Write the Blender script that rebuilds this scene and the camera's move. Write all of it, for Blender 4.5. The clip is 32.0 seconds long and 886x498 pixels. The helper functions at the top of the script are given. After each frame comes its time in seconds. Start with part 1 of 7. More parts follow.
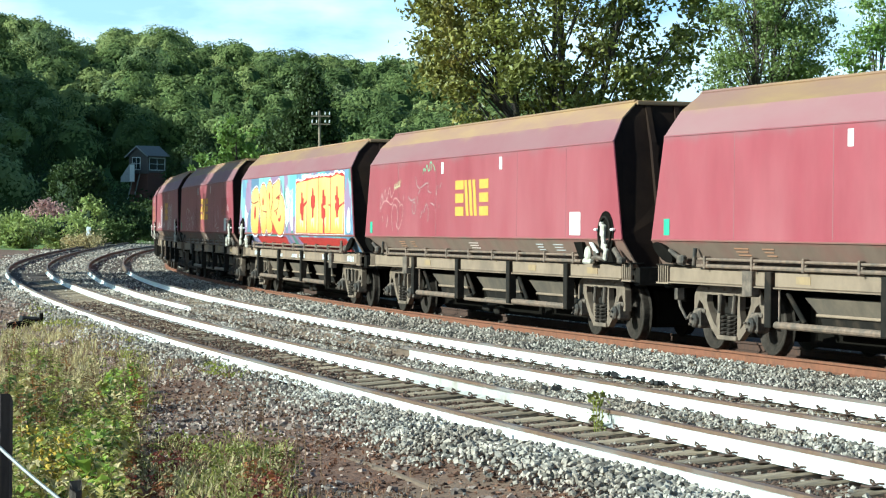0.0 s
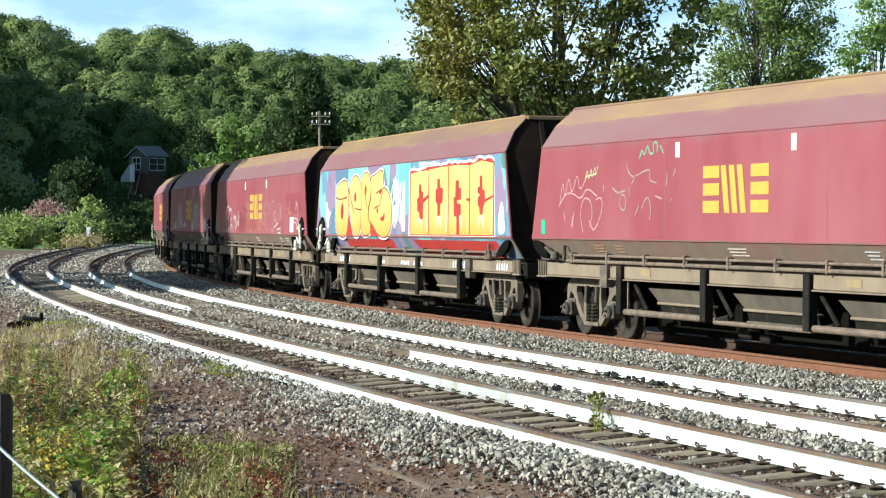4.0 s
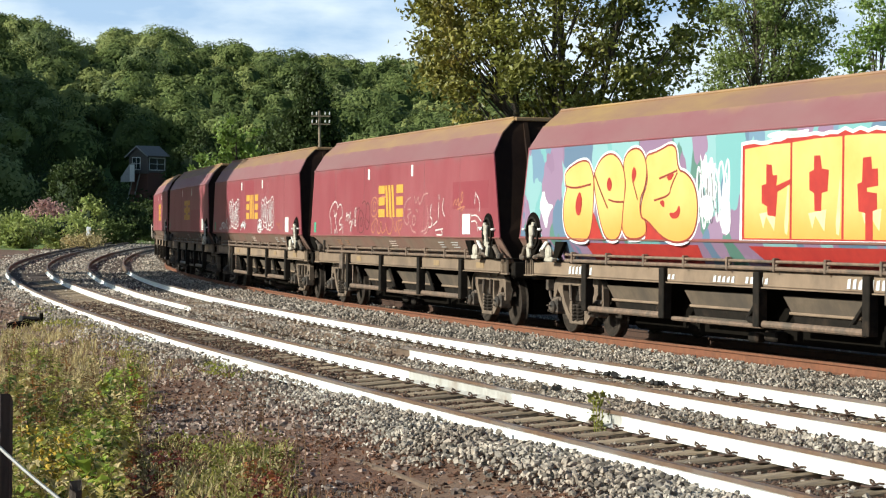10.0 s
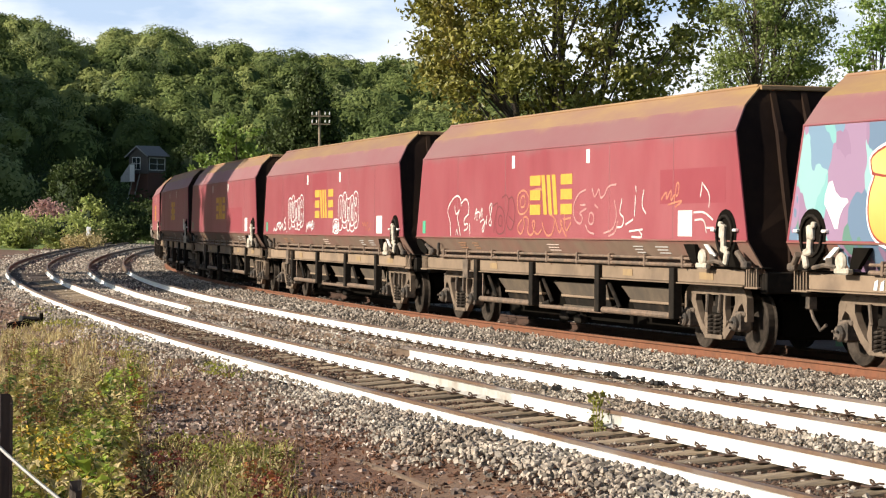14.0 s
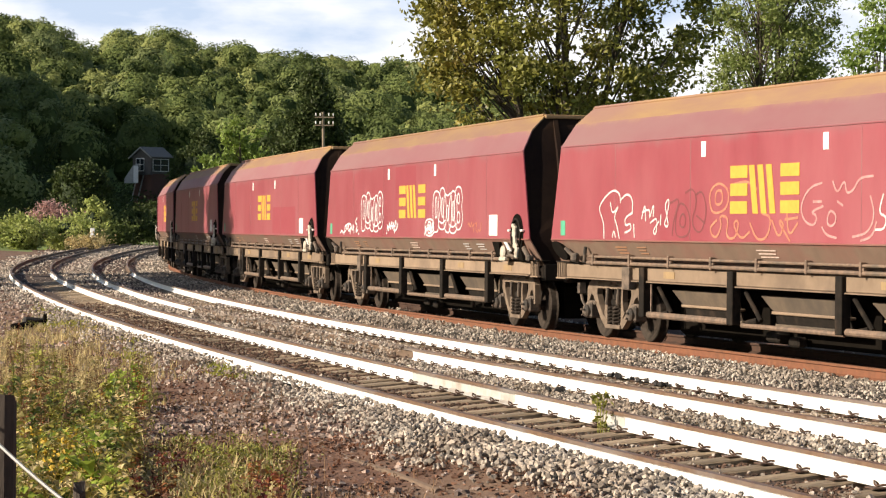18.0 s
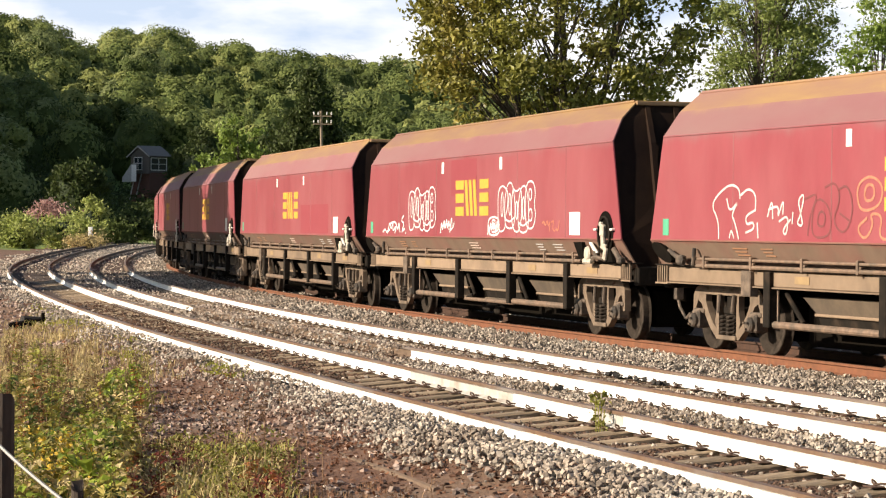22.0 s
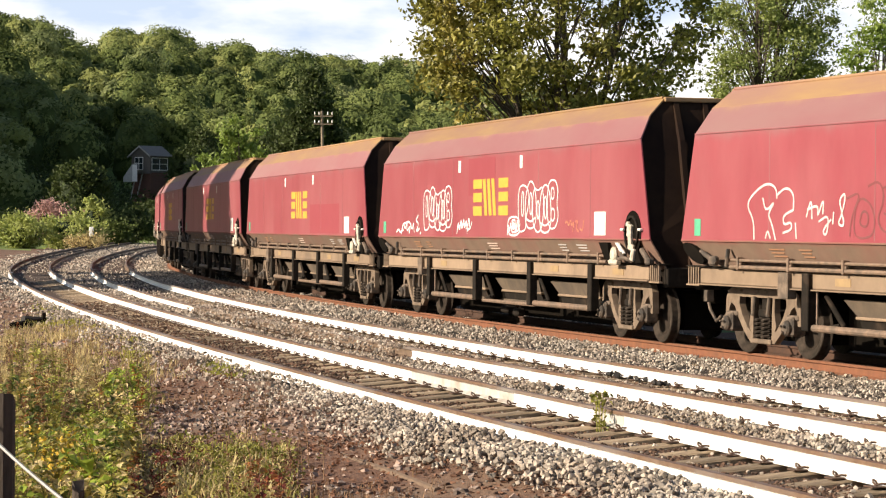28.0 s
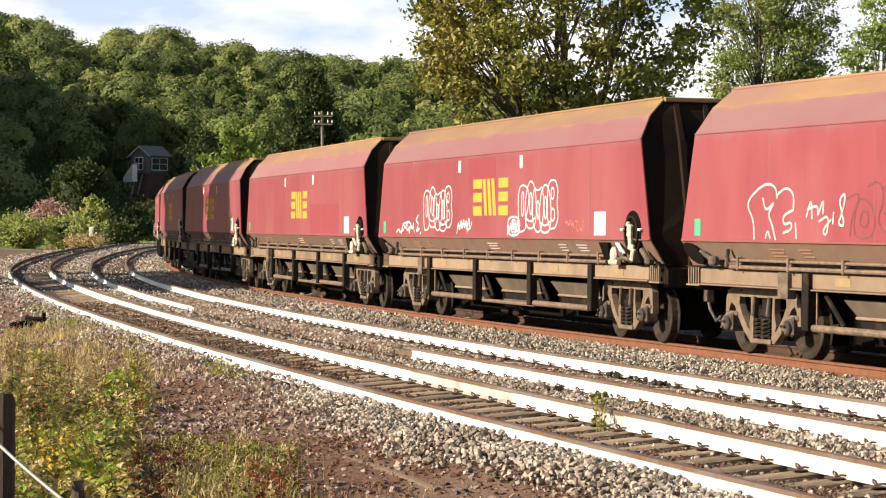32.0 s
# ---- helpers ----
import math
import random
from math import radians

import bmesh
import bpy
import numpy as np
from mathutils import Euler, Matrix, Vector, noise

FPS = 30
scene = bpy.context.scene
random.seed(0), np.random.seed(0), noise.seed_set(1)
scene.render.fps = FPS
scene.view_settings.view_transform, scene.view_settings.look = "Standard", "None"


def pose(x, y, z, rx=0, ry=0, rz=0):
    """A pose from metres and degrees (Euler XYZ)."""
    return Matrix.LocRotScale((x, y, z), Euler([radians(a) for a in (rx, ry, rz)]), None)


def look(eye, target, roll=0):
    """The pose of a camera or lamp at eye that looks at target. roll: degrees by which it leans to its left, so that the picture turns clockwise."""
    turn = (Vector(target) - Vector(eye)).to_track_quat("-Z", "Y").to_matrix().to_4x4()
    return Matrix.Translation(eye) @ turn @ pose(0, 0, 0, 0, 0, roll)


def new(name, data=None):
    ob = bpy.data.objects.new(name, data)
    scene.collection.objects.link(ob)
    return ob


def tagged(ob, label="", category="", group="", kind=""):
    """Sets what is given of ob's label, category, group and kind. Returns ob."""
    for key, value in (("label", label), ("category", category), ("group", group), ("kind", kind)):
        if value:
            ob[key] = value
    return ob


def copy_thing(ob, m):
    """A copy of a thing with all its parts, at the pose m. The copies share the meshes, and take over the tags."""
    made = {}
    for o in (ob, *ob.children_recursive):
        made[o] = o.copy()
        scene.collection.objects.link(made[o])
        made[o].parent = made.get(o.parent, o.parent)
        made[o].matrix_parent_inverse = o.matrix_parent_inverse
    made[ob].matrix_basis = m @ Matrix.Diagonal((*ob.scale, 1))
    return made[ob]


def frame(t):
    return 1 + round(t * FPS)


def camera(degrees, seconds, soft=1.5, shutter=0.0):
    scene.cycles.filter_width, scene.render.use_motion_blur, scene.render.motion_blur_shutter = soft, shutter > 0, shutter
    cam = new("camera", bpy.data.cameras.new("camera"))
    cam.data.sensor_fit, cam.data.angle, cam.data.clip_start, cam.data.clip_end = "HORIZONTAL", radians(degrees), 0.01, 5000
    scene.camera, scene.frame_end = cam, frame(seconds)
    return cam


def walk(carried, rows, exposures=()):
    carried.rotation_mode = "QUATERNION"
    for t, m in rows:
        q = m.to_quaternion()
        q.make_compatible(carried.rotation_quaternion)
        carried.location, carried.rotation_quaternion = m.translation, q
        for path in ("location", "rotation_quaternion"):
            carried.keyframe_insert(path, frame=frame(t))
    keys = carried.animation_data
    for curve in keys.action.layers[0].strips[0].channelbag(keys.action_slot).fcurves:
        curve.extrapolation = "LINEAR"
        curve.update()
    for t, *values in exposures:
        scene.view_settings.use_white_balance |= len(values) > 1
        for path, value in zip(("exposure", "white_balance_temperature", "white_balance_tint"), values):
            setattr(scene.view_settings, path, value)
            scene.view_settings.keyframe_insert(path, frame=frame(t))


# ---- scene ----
# ---- camera ----
EYE = Vector((0.0, 0.0, 1.707))
LENS = 4300.0            # focal length in the units of the directions below
TILT = -0.483            # degrees
LEAN = 0.56
cam = camera(20.66, 32.0, soft=1.2)
SHAKE = ((0, 0, 0), (0.5, 1.5, 2), (1, 0.5, 2), (1.5, 3, 2), (2, 3.5, 2), (2.5, 0.5, 1), (3, 0, 0), (3.5, 0, 0),
         (4.5, 0.4, 0.8), (5.5, 1, 1.5), (6, 4, 1), (6.5, 7, 1), (7, 6.5, 2), (7.5, 4.5, 2), (8, 0.5, 1), (8.5, 0, 0),
         (9, 0, 0), (10, 0, 0), (11, 0, 0), (11.5, 0, 1), (12, 4, 1), (12.5, 6.5, 2), (13, 6.5, 2), (13.5, 3, 1),
         (14, 0, 0), (14.5, 0, 0), (15.5, 3.5, 0.5), (16.5, 7, 1), (17, 7, 1), (17.5, 6.5, 2), (18, 6.5, 2), (18.5, 3.5, 0),
         (19, 0.5, 0), (19.5, 0, 1), (20, 2, 1.5), (20.5, 7, 1), (21, 6.5, 2), (21.5, 4.5, 0), (22, 3, 0), (22.5, 4, 0),
         (23, 4.5, 0), (25, 4.5, 0), (28, 4.5, 0), (32, 4.5, 0))
EXPOSURE = ((0, 0.85, 4780, -14), (1, 0.78, 4810, -13), (2, 0.72, 4840, -12), (3, 0.72, 4880, -11), (6, 0.58, 5200, -7), (7, 0.55, 5280, -6), (8, 0.56, 5360, -4), (9, 0.54, 5450, -3), (10, 0.46, 5570, -1), (11, 0.48, 5700, 1), (12, 0.57, 5820, 3), (13, 0.62, 5950, 5), (19, 0.7, 6500, 10), (25, 0.8, 6600, 10), (32, 0.8, 6600, 10))


def aim(dx, dy):
    """Camera turned a little aside by dx and up by dy."""
    m = Euler((radians(90 + TILT) + dy / LENS, 0, dx / LENS), "XYZ").to_matrix().to_4x4()
    return Matrix.Translation(EYE) @ m @ pose(0, 0, 0, 0, 0, LEAN)


walk(cam, [(t, aim(dx, dy)) for t, dx, dy in SHAKE], EXPOSURE)

# ---- daylight ----
SUN_AZ, SUN_EL = radians(252), radians(24)      # azimuth clockwise from +y
TO_SUN = Vector((math.sin(SUN_AZ) * math.cos(SUN_EL), math.cos(SUN_AZ) * math.cos(SUN_EL), math.sin(SUN_EL)))
sun_data = bpy.data.lights.new("sun", "SUN")
sun_data.energy, sun_data.angle, sun_data.color = 5.0, radians(0.6), (1.0, 0.87, 0.70)
sun = new("sun", sun_data)
sun.matrix_world = look(TO_SUN * 100, (0, 0, 0))


def make_world():
    world = bpy.data.worlds.new("sky")
    world.use_nodes = True
    nt = world.node_tree
    nt.nodes.clear()
    out = nt.nodes.new("ShaderNodeOutputWorld")
    sky = nt.nodes.new("ShaderNodeTexSky")
    sky.sky_type, sky.sun_disc = "NISHITA", False
    sky.sun_elevation, sky.sun_rotation = SUN_EL, SUN_AZ
    b_sky = nt.nodes.new("ShaderNodeBackground")
    b_sky.inputs["Strength"].default_value = 0.062
    nt.links.new(sky.outputs["Color"], b_sky.inputs["Color"])
    co = nt.nodes.new("ShaderNodeTexCoord")
    mp = nt.nodes.new("ShaderNodeMapping")
    mp.inputs["Scale"].default_value = (1.0, 1.0, 3.2)
    nt.links.new(co.outputs["Generated"], mp.inputs["Vector"])
    no = nt.nodes.new("ShaderNodeTexNoise")
    no.inputs["Scale"].default_value, no.inputs["Detail"].default_value, no.inputs["Roughness"].default_value = 9.0, 7.0, 0.55
    nt.links.new(mp.outputs["Vector"], no.inputs["Vector"])
    rp = nt.nodes.new("ShaderNodeValToRGB")
    rp.color_ramp.elements[0].position, rp.color_ramp.elements[1].position = 0.40, 0.58
    # white banks along the skyline, blue grey above them
    sz = nt.nodes.new("ShaderNodeSeparateXYZ")
    nt.links.new(co.outputs["Generated"], sz.inputs[0])
    lift = nt.nodes.new("ShaderNodeMath")
    lift.operation = "MULTIPLY_ADD"
    lift.inputs[1].default_value, lift.inputs[2].default_value = -7.0, 0.60
    nt.links.new(sz.outputs["Z"], lift.inputs[0])
    both = nt.nodes.new("ShaderNodeMath")
    both.operation = "ADD"
    nt.links.new(no.outputs["Fac"], both.inputs[0])
    nt.links.new(lift.outputs[0], both.inputs[1])
    nt.links.new(both.outputs[0], rp.inputs["Fac"])
    b_cl = nt.nodes.new("ShaderNodeBackground")
    tone = nt.nodes.new("ShaderNodeMix")
    tone.data_type = "RGBA"
    tone.inputs[6].default_value, tone.inputs[7].default_value = (0.55, 0.65, 0.81, 1), (0.98, 0.97, 0.98, 1)
    nt.links.new(rp.outputs["Color"], tone.inputs[0])
    nt.links.new(tone.outputs[2], b_cl.inputs["Color"])
    b_cl.inputs["Strength"].default_value = 0.72
    mx = nt.nodes.new("ShaderNodeMixShader")
    # banks of cloud low in the sky, thinning out overhead
    sx = nt.nodes.new("ShaderNodeSeparateXYZ")
    nt.links.new(co.outputs["Generated"], sx.inputs[0])
    low = nt.nodes.new("ShaderNodeMapRange")
    low.inputs["From Min"].default_value, low.inputs["From Max"].default_value = 0.20, 0.10
    low.inputs["To Min"].default_value, low.inputs["To Max"].default_value = 0.0, 1.0
    nt.links.new(sx.outputs["Z"], low.inputs["Value"])
    nt.links.new(low.outputs["Result"], mx.inputs["Fac"])
    nt.links.new(b_sky.outputs[0], mx.inputs[1])
    nt.links.new(b_cl.outputs[0], mx.inputs[2])
    nt.links.new(mx.outputs[0], out.inputs["Surface"])
    scene.world = world


make_world()

# ---- materials ----
MATS = {}


def mat(name, c1, c2, scale=8.0, rough=0.7, metal=0.0, bump=0.0, bump_scale=None, c3=None, scale3=1.0, amount3=0.5,
        vary=0.0, island=False, stretch=(1, 1, 1), soft3=0.12, trans=0.0, spec=0.5):
    """Two tones mixed by fine noise, a third laid over in larger stains, a little change from piece to piece."""
    m = bpy.data.materials.new(name)
    m.use_nodes = True
    nt = m.node_tree
    N, L = nt.nodes, nt.links
    bs = N["Principled BSDF"]
    bs.inputs["Roughness"].default_value, bs.inputs["Metallic"].default_value = rough, metal
    bs.inputs["Specular IOR Level"].default_value = spec
    co = N.new("ShaderNodeTexCoord")
    mp = N.new("ShaderNodeMapping")
    mp.inputs["Scale"].default_value = stretch
    L.new(co.outputs["Object"], mp.inputs["Vector"])

    def noise_tex(s, detail=5.0):
        n = N.new("ShaderNodeTexNoise")
        n.inputs["Scale"].default_value, n.inputs["Detail"].default_value, n.inputs["Roughness"].default_value = s, detail, 0.6
        L.new(mp.outputs["Vector"], n.inputs["Vector"])
        return n

    def mix(fac, a, b):
        x = N.new("ShaderNodeMix")
        x.data_type = "RGBA"
        for s, val in ((x.inputs[0], fac), (x.inputs[6], a), (x.inputs[7], b)):
            if isinstance(val, (tuple, list)):
                s.default_value = (*val, 1)
            elif isinstance(val, float):
                s.default_value = val
            else:
                L.new(val, s)
        return x.outputs[2]

    def ramp(sock, lo, hi):
        r = N.new("ShaderNodeMapRange")
        r.inputs["From Min"].default_value, r.inputs["From Max"].default_value = lo, hi
        L.new(sock, r.inputs["Value"])
        return r.outputs["Result"]

    fine = noise_tex(scale)
    col = mix(ramp(fine.outputs["Fac"], 0.32, 0.68), c1, c2)
    if c3:
        big = noise_tex(scale3, 6.0)
        edge = 0.5 + (0.5 - amount3) * 0.5
        col = mix(ramp(big.outputs["Fac"], edge - soft3, edge + soft3), col, c3)
    if vary:
        if island:
            g = N.new("ShaderNodeNewGeometry")
            rnd = g.outputs["Random Per Island"]
        else:
            g = N.new("ShaderNodeObjectInfo")
            rnd = g.outputs["Random"]
        hs = N.new("ShaderNodeHueSaturation")
        r = N.new("ShaderNodeMapRange")
        r.inputs["To Min"].default_value, r.inputs["To Max"].default_value = 1 - vary, 1 + vary
        L.new(rnd, r.inputs["Value"])
        L.new(r.outputs["Result"], hs.inputs["Value"])
        L.new(col, hs.inputs["Color"])
        col = hs.outputs["Color"]
    L.new(col, bs.inputs["Base Color"])
    if bump:
        bn = noise_tex(bump_scale or scale * 2)
        bp = N.new("ShaderNodeBump")
        bp.inputs["Strength"].default_value, bp.inputs["Distance"].default_value = bump, 0.02
        L.new(bn.outputs["Fac"], bp.inputs["Height"])
        L.new(bp.outputs["Normal"], bs.inputs["Normal"])
    if trans:
        tr_ = N.new("ShaderNodeBsdfTranslucent")
        L.new(col, tr_.inputs["Color"])
        ms = N.new("ShaderNodeMixShader")
        ms.inputs["Fac"].default_value = trans
        L.new(bs.outputs[0], ms.inputs[1])
        L.new(tr_.outputs[0], ms.inputs[2])
        L.new(ms.outputs[0], N["Material Output"].inputs["Surface"])
    MATS[name] = m
    return m


mat("maroon_paint", (0.265, 0.037, 0.056), (0.215, 0.031, 0.046), 3.0, 0.42, c3=(0.34, 0.11, 0.122), scale3=0.5, amount3=0.48,
    vary=0.10, bump=0.08, bump_scale=5, stretch=(1, 1, 0.45), soft3=0.25)
mat("faded_top", (0.25, 0.098, 0.106), (0.228, 0.076, 0.085), 2.5, 0.6, c3=(0.25, 0.14, 0.13), scale3=0.8, amount3=0.45,
    vary=0.12, bump=0.1, stretch=(0.35, 1, 1), soft3=0.25)
mat("dirty_lower", (0.145, 0.095, 0.066), (0.18, 0.12, 0.084), 3.0, 0.85, c3=(0.21, 0.08, 0.062), scale3=0.8, amount3=0.2, vary=0.12, soft3=0.2)
# wagon ends near black: the shade on them is put into the colour
mat("end_shade", (0.017, 0.010, 0.008), (0.026, 0.015, 0.011), 3.0, 0.85, c3=(0.034, 0.020, 0.012), scale3=1.2, amount3=0.3, spec=0.1)
mat("dusty_frame", (0.275, 0.195, 0.13), (0.21, 0.147, 0.097), 3.0, 0.85, c3=(0.13, 0.092, 0.065), scale3=0.9, amount3=0.25, vary=0.12, bump=0.1)
mat("dusty_iron", (0.20, 0.145, 0.105), (0.095, 0.07, 0.05), 9.0, 0.8, c3=(0.03, 0.025, 0.021), scale3=4.0, amount3=0.45, bump=0.15)
mat("dark_iron", (0.010, 0.008, 0.006), (0.020, 0.015, 0.011), 8.0, 0.9, c3=(0.055, 0.037, 0.025), scale3=3.0, amount3=0.2, bump=0.1, spec=0.2)
mat("dusty_cast", (0.205, 0.148, 0.102), (0.135, 0.096, 0.066), 7.0, 0.85, c3=(0.07, 0.05, 0.036), scale3=3.0, amount3=0.16, bump=0.1)
mat("pipe_grey", (0.24, 0.16, 0.11), (0.13, 0.088, 0.06), 10.0, 0.7, c3=(0.10, 0.08, 0.06), scale3=2.5, amount3=0.3)
mat("wheel_steel", (0.042, 0.031, 0.024), (0.020, 0.016, 0.012), 9.0, 0.85, c3=(0.09, 0.07, 0.055), scale3=3.0, amount3=0.2, spec=0.15)
mat("white_mark", (0.78, 0.77, 0.72), (0.68, 0.66, 0.60), 9.0, 0.6)
mat("yellow_mark", (0.66, 0.375, 0.06), (0.57, 0.31, 0.05), 7.0, 0.5)
mat("green_mark", (0.10, 0.40, 0.24), (0.08, 0.33, 0.20), 7.0, 0.5)
mat("stencil_pale", (0.45, 0.36, 0.30), (0.30, 0.20, 0.16), 14.0, 0.7)
mat("orange_mark", (0.25, 0.115, 0.05), (0.19, 0.10, 0.058), 12.0, 0.7)
mat("grey_mark", (0.34, 0.31, 0.28), (0.27, 0.24, 0.22), 12.0, 0.7)
mat("tag_white", (0.72, 0.66, 0.62), (0.55, 0.42, 0.40), 14.0, 0.6)
mat("tag_pink", (0.52, 0.30, 0.28), (0.42, 0.18, 0.17), 10.0, 0.6)
mat("tag_dark", (0.16, 0.06, 0.062), (0.21, 0.052, 0.056), 10.0, 0.6)
mat("tag_orange", (0.50, 0.22, 0.13), (0.42, 0.14, 0.09), 10.0, 0.6)
mat("tag_green", (0.16, 0.36, 0.18), (0.24, 0.38, 0.24), 10.0, 0.6)
mat("tag_straw", (0.52, 0.44, 0.24), (0.44, 0.34, 0.2), 10.0, 0.6)
mat("tag_pale", (0.38, 0.27, 0.25), (0.30, 0.15, 0.15), 6.0, 0.6)
mat("spray_yellow", (0.72, 0.46, 0.12), (0.74, 0.40, 0.09), 0.8, 0.5, c3=(0.80, 0.60, 0.22), scale3=1.1, amount3=0.4, soft3=0.3)
mat("spray_red", (0.44, 0.04, 0.03), (0.36, 0.03, 0.026), 5.0, 0.5)
mat("spray_white", (0.80, 0.80, 0.78), (0.70, 0.70, 0.70), 6.0, 0.5)
mat("spray_outline", (0.30, 0.05, 0.035), (0.22, 0.04, 0.03), 5.0, 0.5)
mat("spray_cream", (0.82, 0.66, 0.36), (0.78, 0.58, 0.26), 4.0, 0.5)
mat("spray_black", (0.06, 0.05, 0.06), (0.09, 0.06, 0.07), 6.0, 0.5)
mat("rail_head", (0.15, 0.092, 0.06), (0.22, 0.138, 0.09), 12.0, 0.55, metal=0.25, c3=(0.24, 0.21, 0.19), scale3=0.6, amount3=0.35, stretch=(1, 1, 1))
mat("rail_white", (0.82, 0.81, 0.78), (0.78, 0.76, 0.71), 9.0, 0.6, c3=(0.45, 0.36, 0.27), scale3=1.3, amount3=0.08, soft3=0.05)
mat("rail_grey", (0.40, 0.38, 0.35), (0.50, 0.48, 0.44), 6.0, 0.7, c3=(0.25, 0.19, 0.14), scale3=2.0, amount3=0.3)
mat("rail_rust", (0.21, 0.082, 0.037), (0.13, 0.054, 0.028), 9.0, 0.85, c3=(0.19, 0.07, 0.035), scale3=2.0, amount3=0.3, bump=0.1)
# darker copy of the rust, with the shade under the train put in
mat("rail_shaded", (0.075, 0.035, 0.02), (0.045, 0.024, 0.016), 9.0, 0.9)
mat("rail_dirt", (0.17, 0.115, 0.075), (0.12, 0.08, 0.055), 9.0, 0.85)
mat("sleeper_wood", (0.42, 0.315, 0.205), (0.23, 0.17, 0.11), 6.0, 0.9, c3=(0.15, 0.105, 0.066), scale3=1.6, amount3=0.35,
    vary=0.4, bump=0.2, stretch=(1, 4, 4))
mat("clip_iron", (0.06, 0.035, 0.024), (0.11, 0.06, 0.036), 20.0, 0.7)
mat("ballast_stone", (0.50, 0.44, 0.37), (0.32, 0.275, 0.225), 30.0, 0.85, vary=0.7, island=True, c3=(0.21, 0.155, 0.11), scale3=0.45, amount3=0.38, soft3=0.2)
mat("far_ballast", (0.30, 0.262, 0.215), (0.20, 0.17, 0.138), 2.5, 0.95, bump=0.5, bump_scale=9, c3=(0.17, 0.125, 0.09), scale3=0.35, amount3=0.35, soft3=0.2)
mat("ground_soil", (0.115, 0.055, 0.034), (0.20, 0.105, 0.062), 9.0, 0.95, bump=0.9, bump_scale=22, c3=(0.21, 0.14, 0.09), scale3=0.5, amount3=0.3, soft3=0.15)
# near-black bed: the shade between ballast stones is put into its colour
mat("ballast_gap_bed", (0.05, 0.042, 0.034), (0.022, 0.018, 0.015), 14.0, 0.95, bump=0.9, bump_scale=24, c3=(0.09, 0.07, 0.05), scale3=0.6, amount3=0.25, soft3=0.2)
# dark leaves for growth in shade, the shade put into the colour
mat("leaf_shade_dark", (0.042, 0.064, 0.017), (0.068, 0.088, 0.024), 0.5, 0.6, vary=0.45, island=True, trans=0.25, spec=0.25)
mat("leaf_cone", (0.045, 0.066, 0.018), (0.068, 0.088, 0.024), 0.5, 0.6, vary=0.45, island=True, trans=0.25, spec=0.25)
mat("leaf_tree", (0.16, 0.17, 0.032), (0.27, 0.245, 0.045), 0.5, 0.5, vary=0.5, island=True, trans=0.3, c3=(0.20, 0.13, 0.025), scale3=0.5, amount3=0.15)
mat("leaf_bright", (0.19, 0.235, 0.06), (0.25, 0.285, 0.08), 0.5, 0.55, vary=0.4, island=True, trans=0.35)
mat("leaf_yellow", (0.31, 0.36, 0.09), (0.38, 0.40, 0.12), 0.6, 0.6, vary=0.35, island=True, trans=0.35)
mat("leaf_wood", (0.165, 0.205, 0.058), (0.20, 0.235, 0.072), 0.3, 0.65, vary=0.14, island=True, trans=0.25, spec=0.2)
mat("leaf_wood_yellow", (0.25, 0.28, 0.085), (0.29, 0.31, 0.10), 0.3, 0.65, vary=0.14, island=True, trans=0.25, spec=0.2)
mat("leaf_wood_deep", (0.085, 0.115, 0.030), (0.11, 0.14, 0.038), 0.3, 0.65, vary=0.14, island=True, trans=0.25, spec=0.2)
mat("leaf_wood_grey", (0.19, 0.225, 0.085), (0.22, 0.25, 0.10), 0.3, 0.65, vary=0.14, island=True, trans=0.25, spec=0.2)
mat("leaf_fresh", (0.18, 0.26, 0.045), (0.24, 0.31, 0.06), 0.5, 0.55, vary=0.35, island=True, trans=0.35)
# dark fills for crown interiors: shade between the leaves as colour
mat("hollow_shade", (0.055, 0.078, 0.024), (0.07, 0.095, 0.03), 0.5, 0.9, spec=0.1)
mat("core_shade", (0.018, 0.030, 0.009), (0.026, 0.040, 0.012), 0.5, 0.9)
mat("pale_lever", (0.60, 0.54, 0.44), (0.36, 0.31, 0.24), 12.0, 0.6)
mat("pink_bloom", (0.56, 0.34, 0.30), (0.44, 0.27, 0.24), 3.0, 0.7, vary=0.35, island=True, trans=0.3)
mat("weed_green", (0.27, 0.28, 0.05), (0.41, 0.385, 0.085), 3.0, 0.65, vary=0.5, island=True, trans=0.35)
mat("weed_straw", (0.56, 0.45, 0.22), (0.42, 0.33, 0.145), 3.0, 0.8, vary=0.4, island=True, trans=0.25)
mat("weed_rust", (0.20, 0.085, 0.042), (0.12, 0.055, 0.03), 3.0, 0.8, vary=0.45, island=True, trans=0.2)
mat("bark", (0.06, 0.045, 0.034), (0.10, 0.08, 0.06), 6.0, 0.95, bump=0.3, stretch=(3, 3, 0.6))
mat("old_post", (0.030, 0.022, 0.017), (0.065, 0.048, 0.035), 9.0, 0.9, bump=0.3, stretch=(3, 3, 0.5))
mat("pole_wood", (0.28, 0.22, 0.15), (0.22, 0.17, 0.12), 5.0, 0.9, stretch=(3, 3, 0.5))
mat("wire_grey", (0.36, 0.35, 0.33), (0.26, 0.25, 0.24), 9.0, 0.5, metal=0.3)
mat("porch_board", (0.42, 0.42, 0.40), (0.34, 0.34, 0.32), 4.0, 0.85)
mat("box_timber", (0.13, 0.115, 0.10), (0.10, 0.09, 0.08), 4.0, 0.85)
mat("box_white", (0.80, 0.79, 0.76), (0.70, 0.69, 0.66), 5.0, 0.7)
mat("box_roof", (0.19, 0.18, 0.165), (0.15, 0.14, 0.13), 4.0, 0.85)
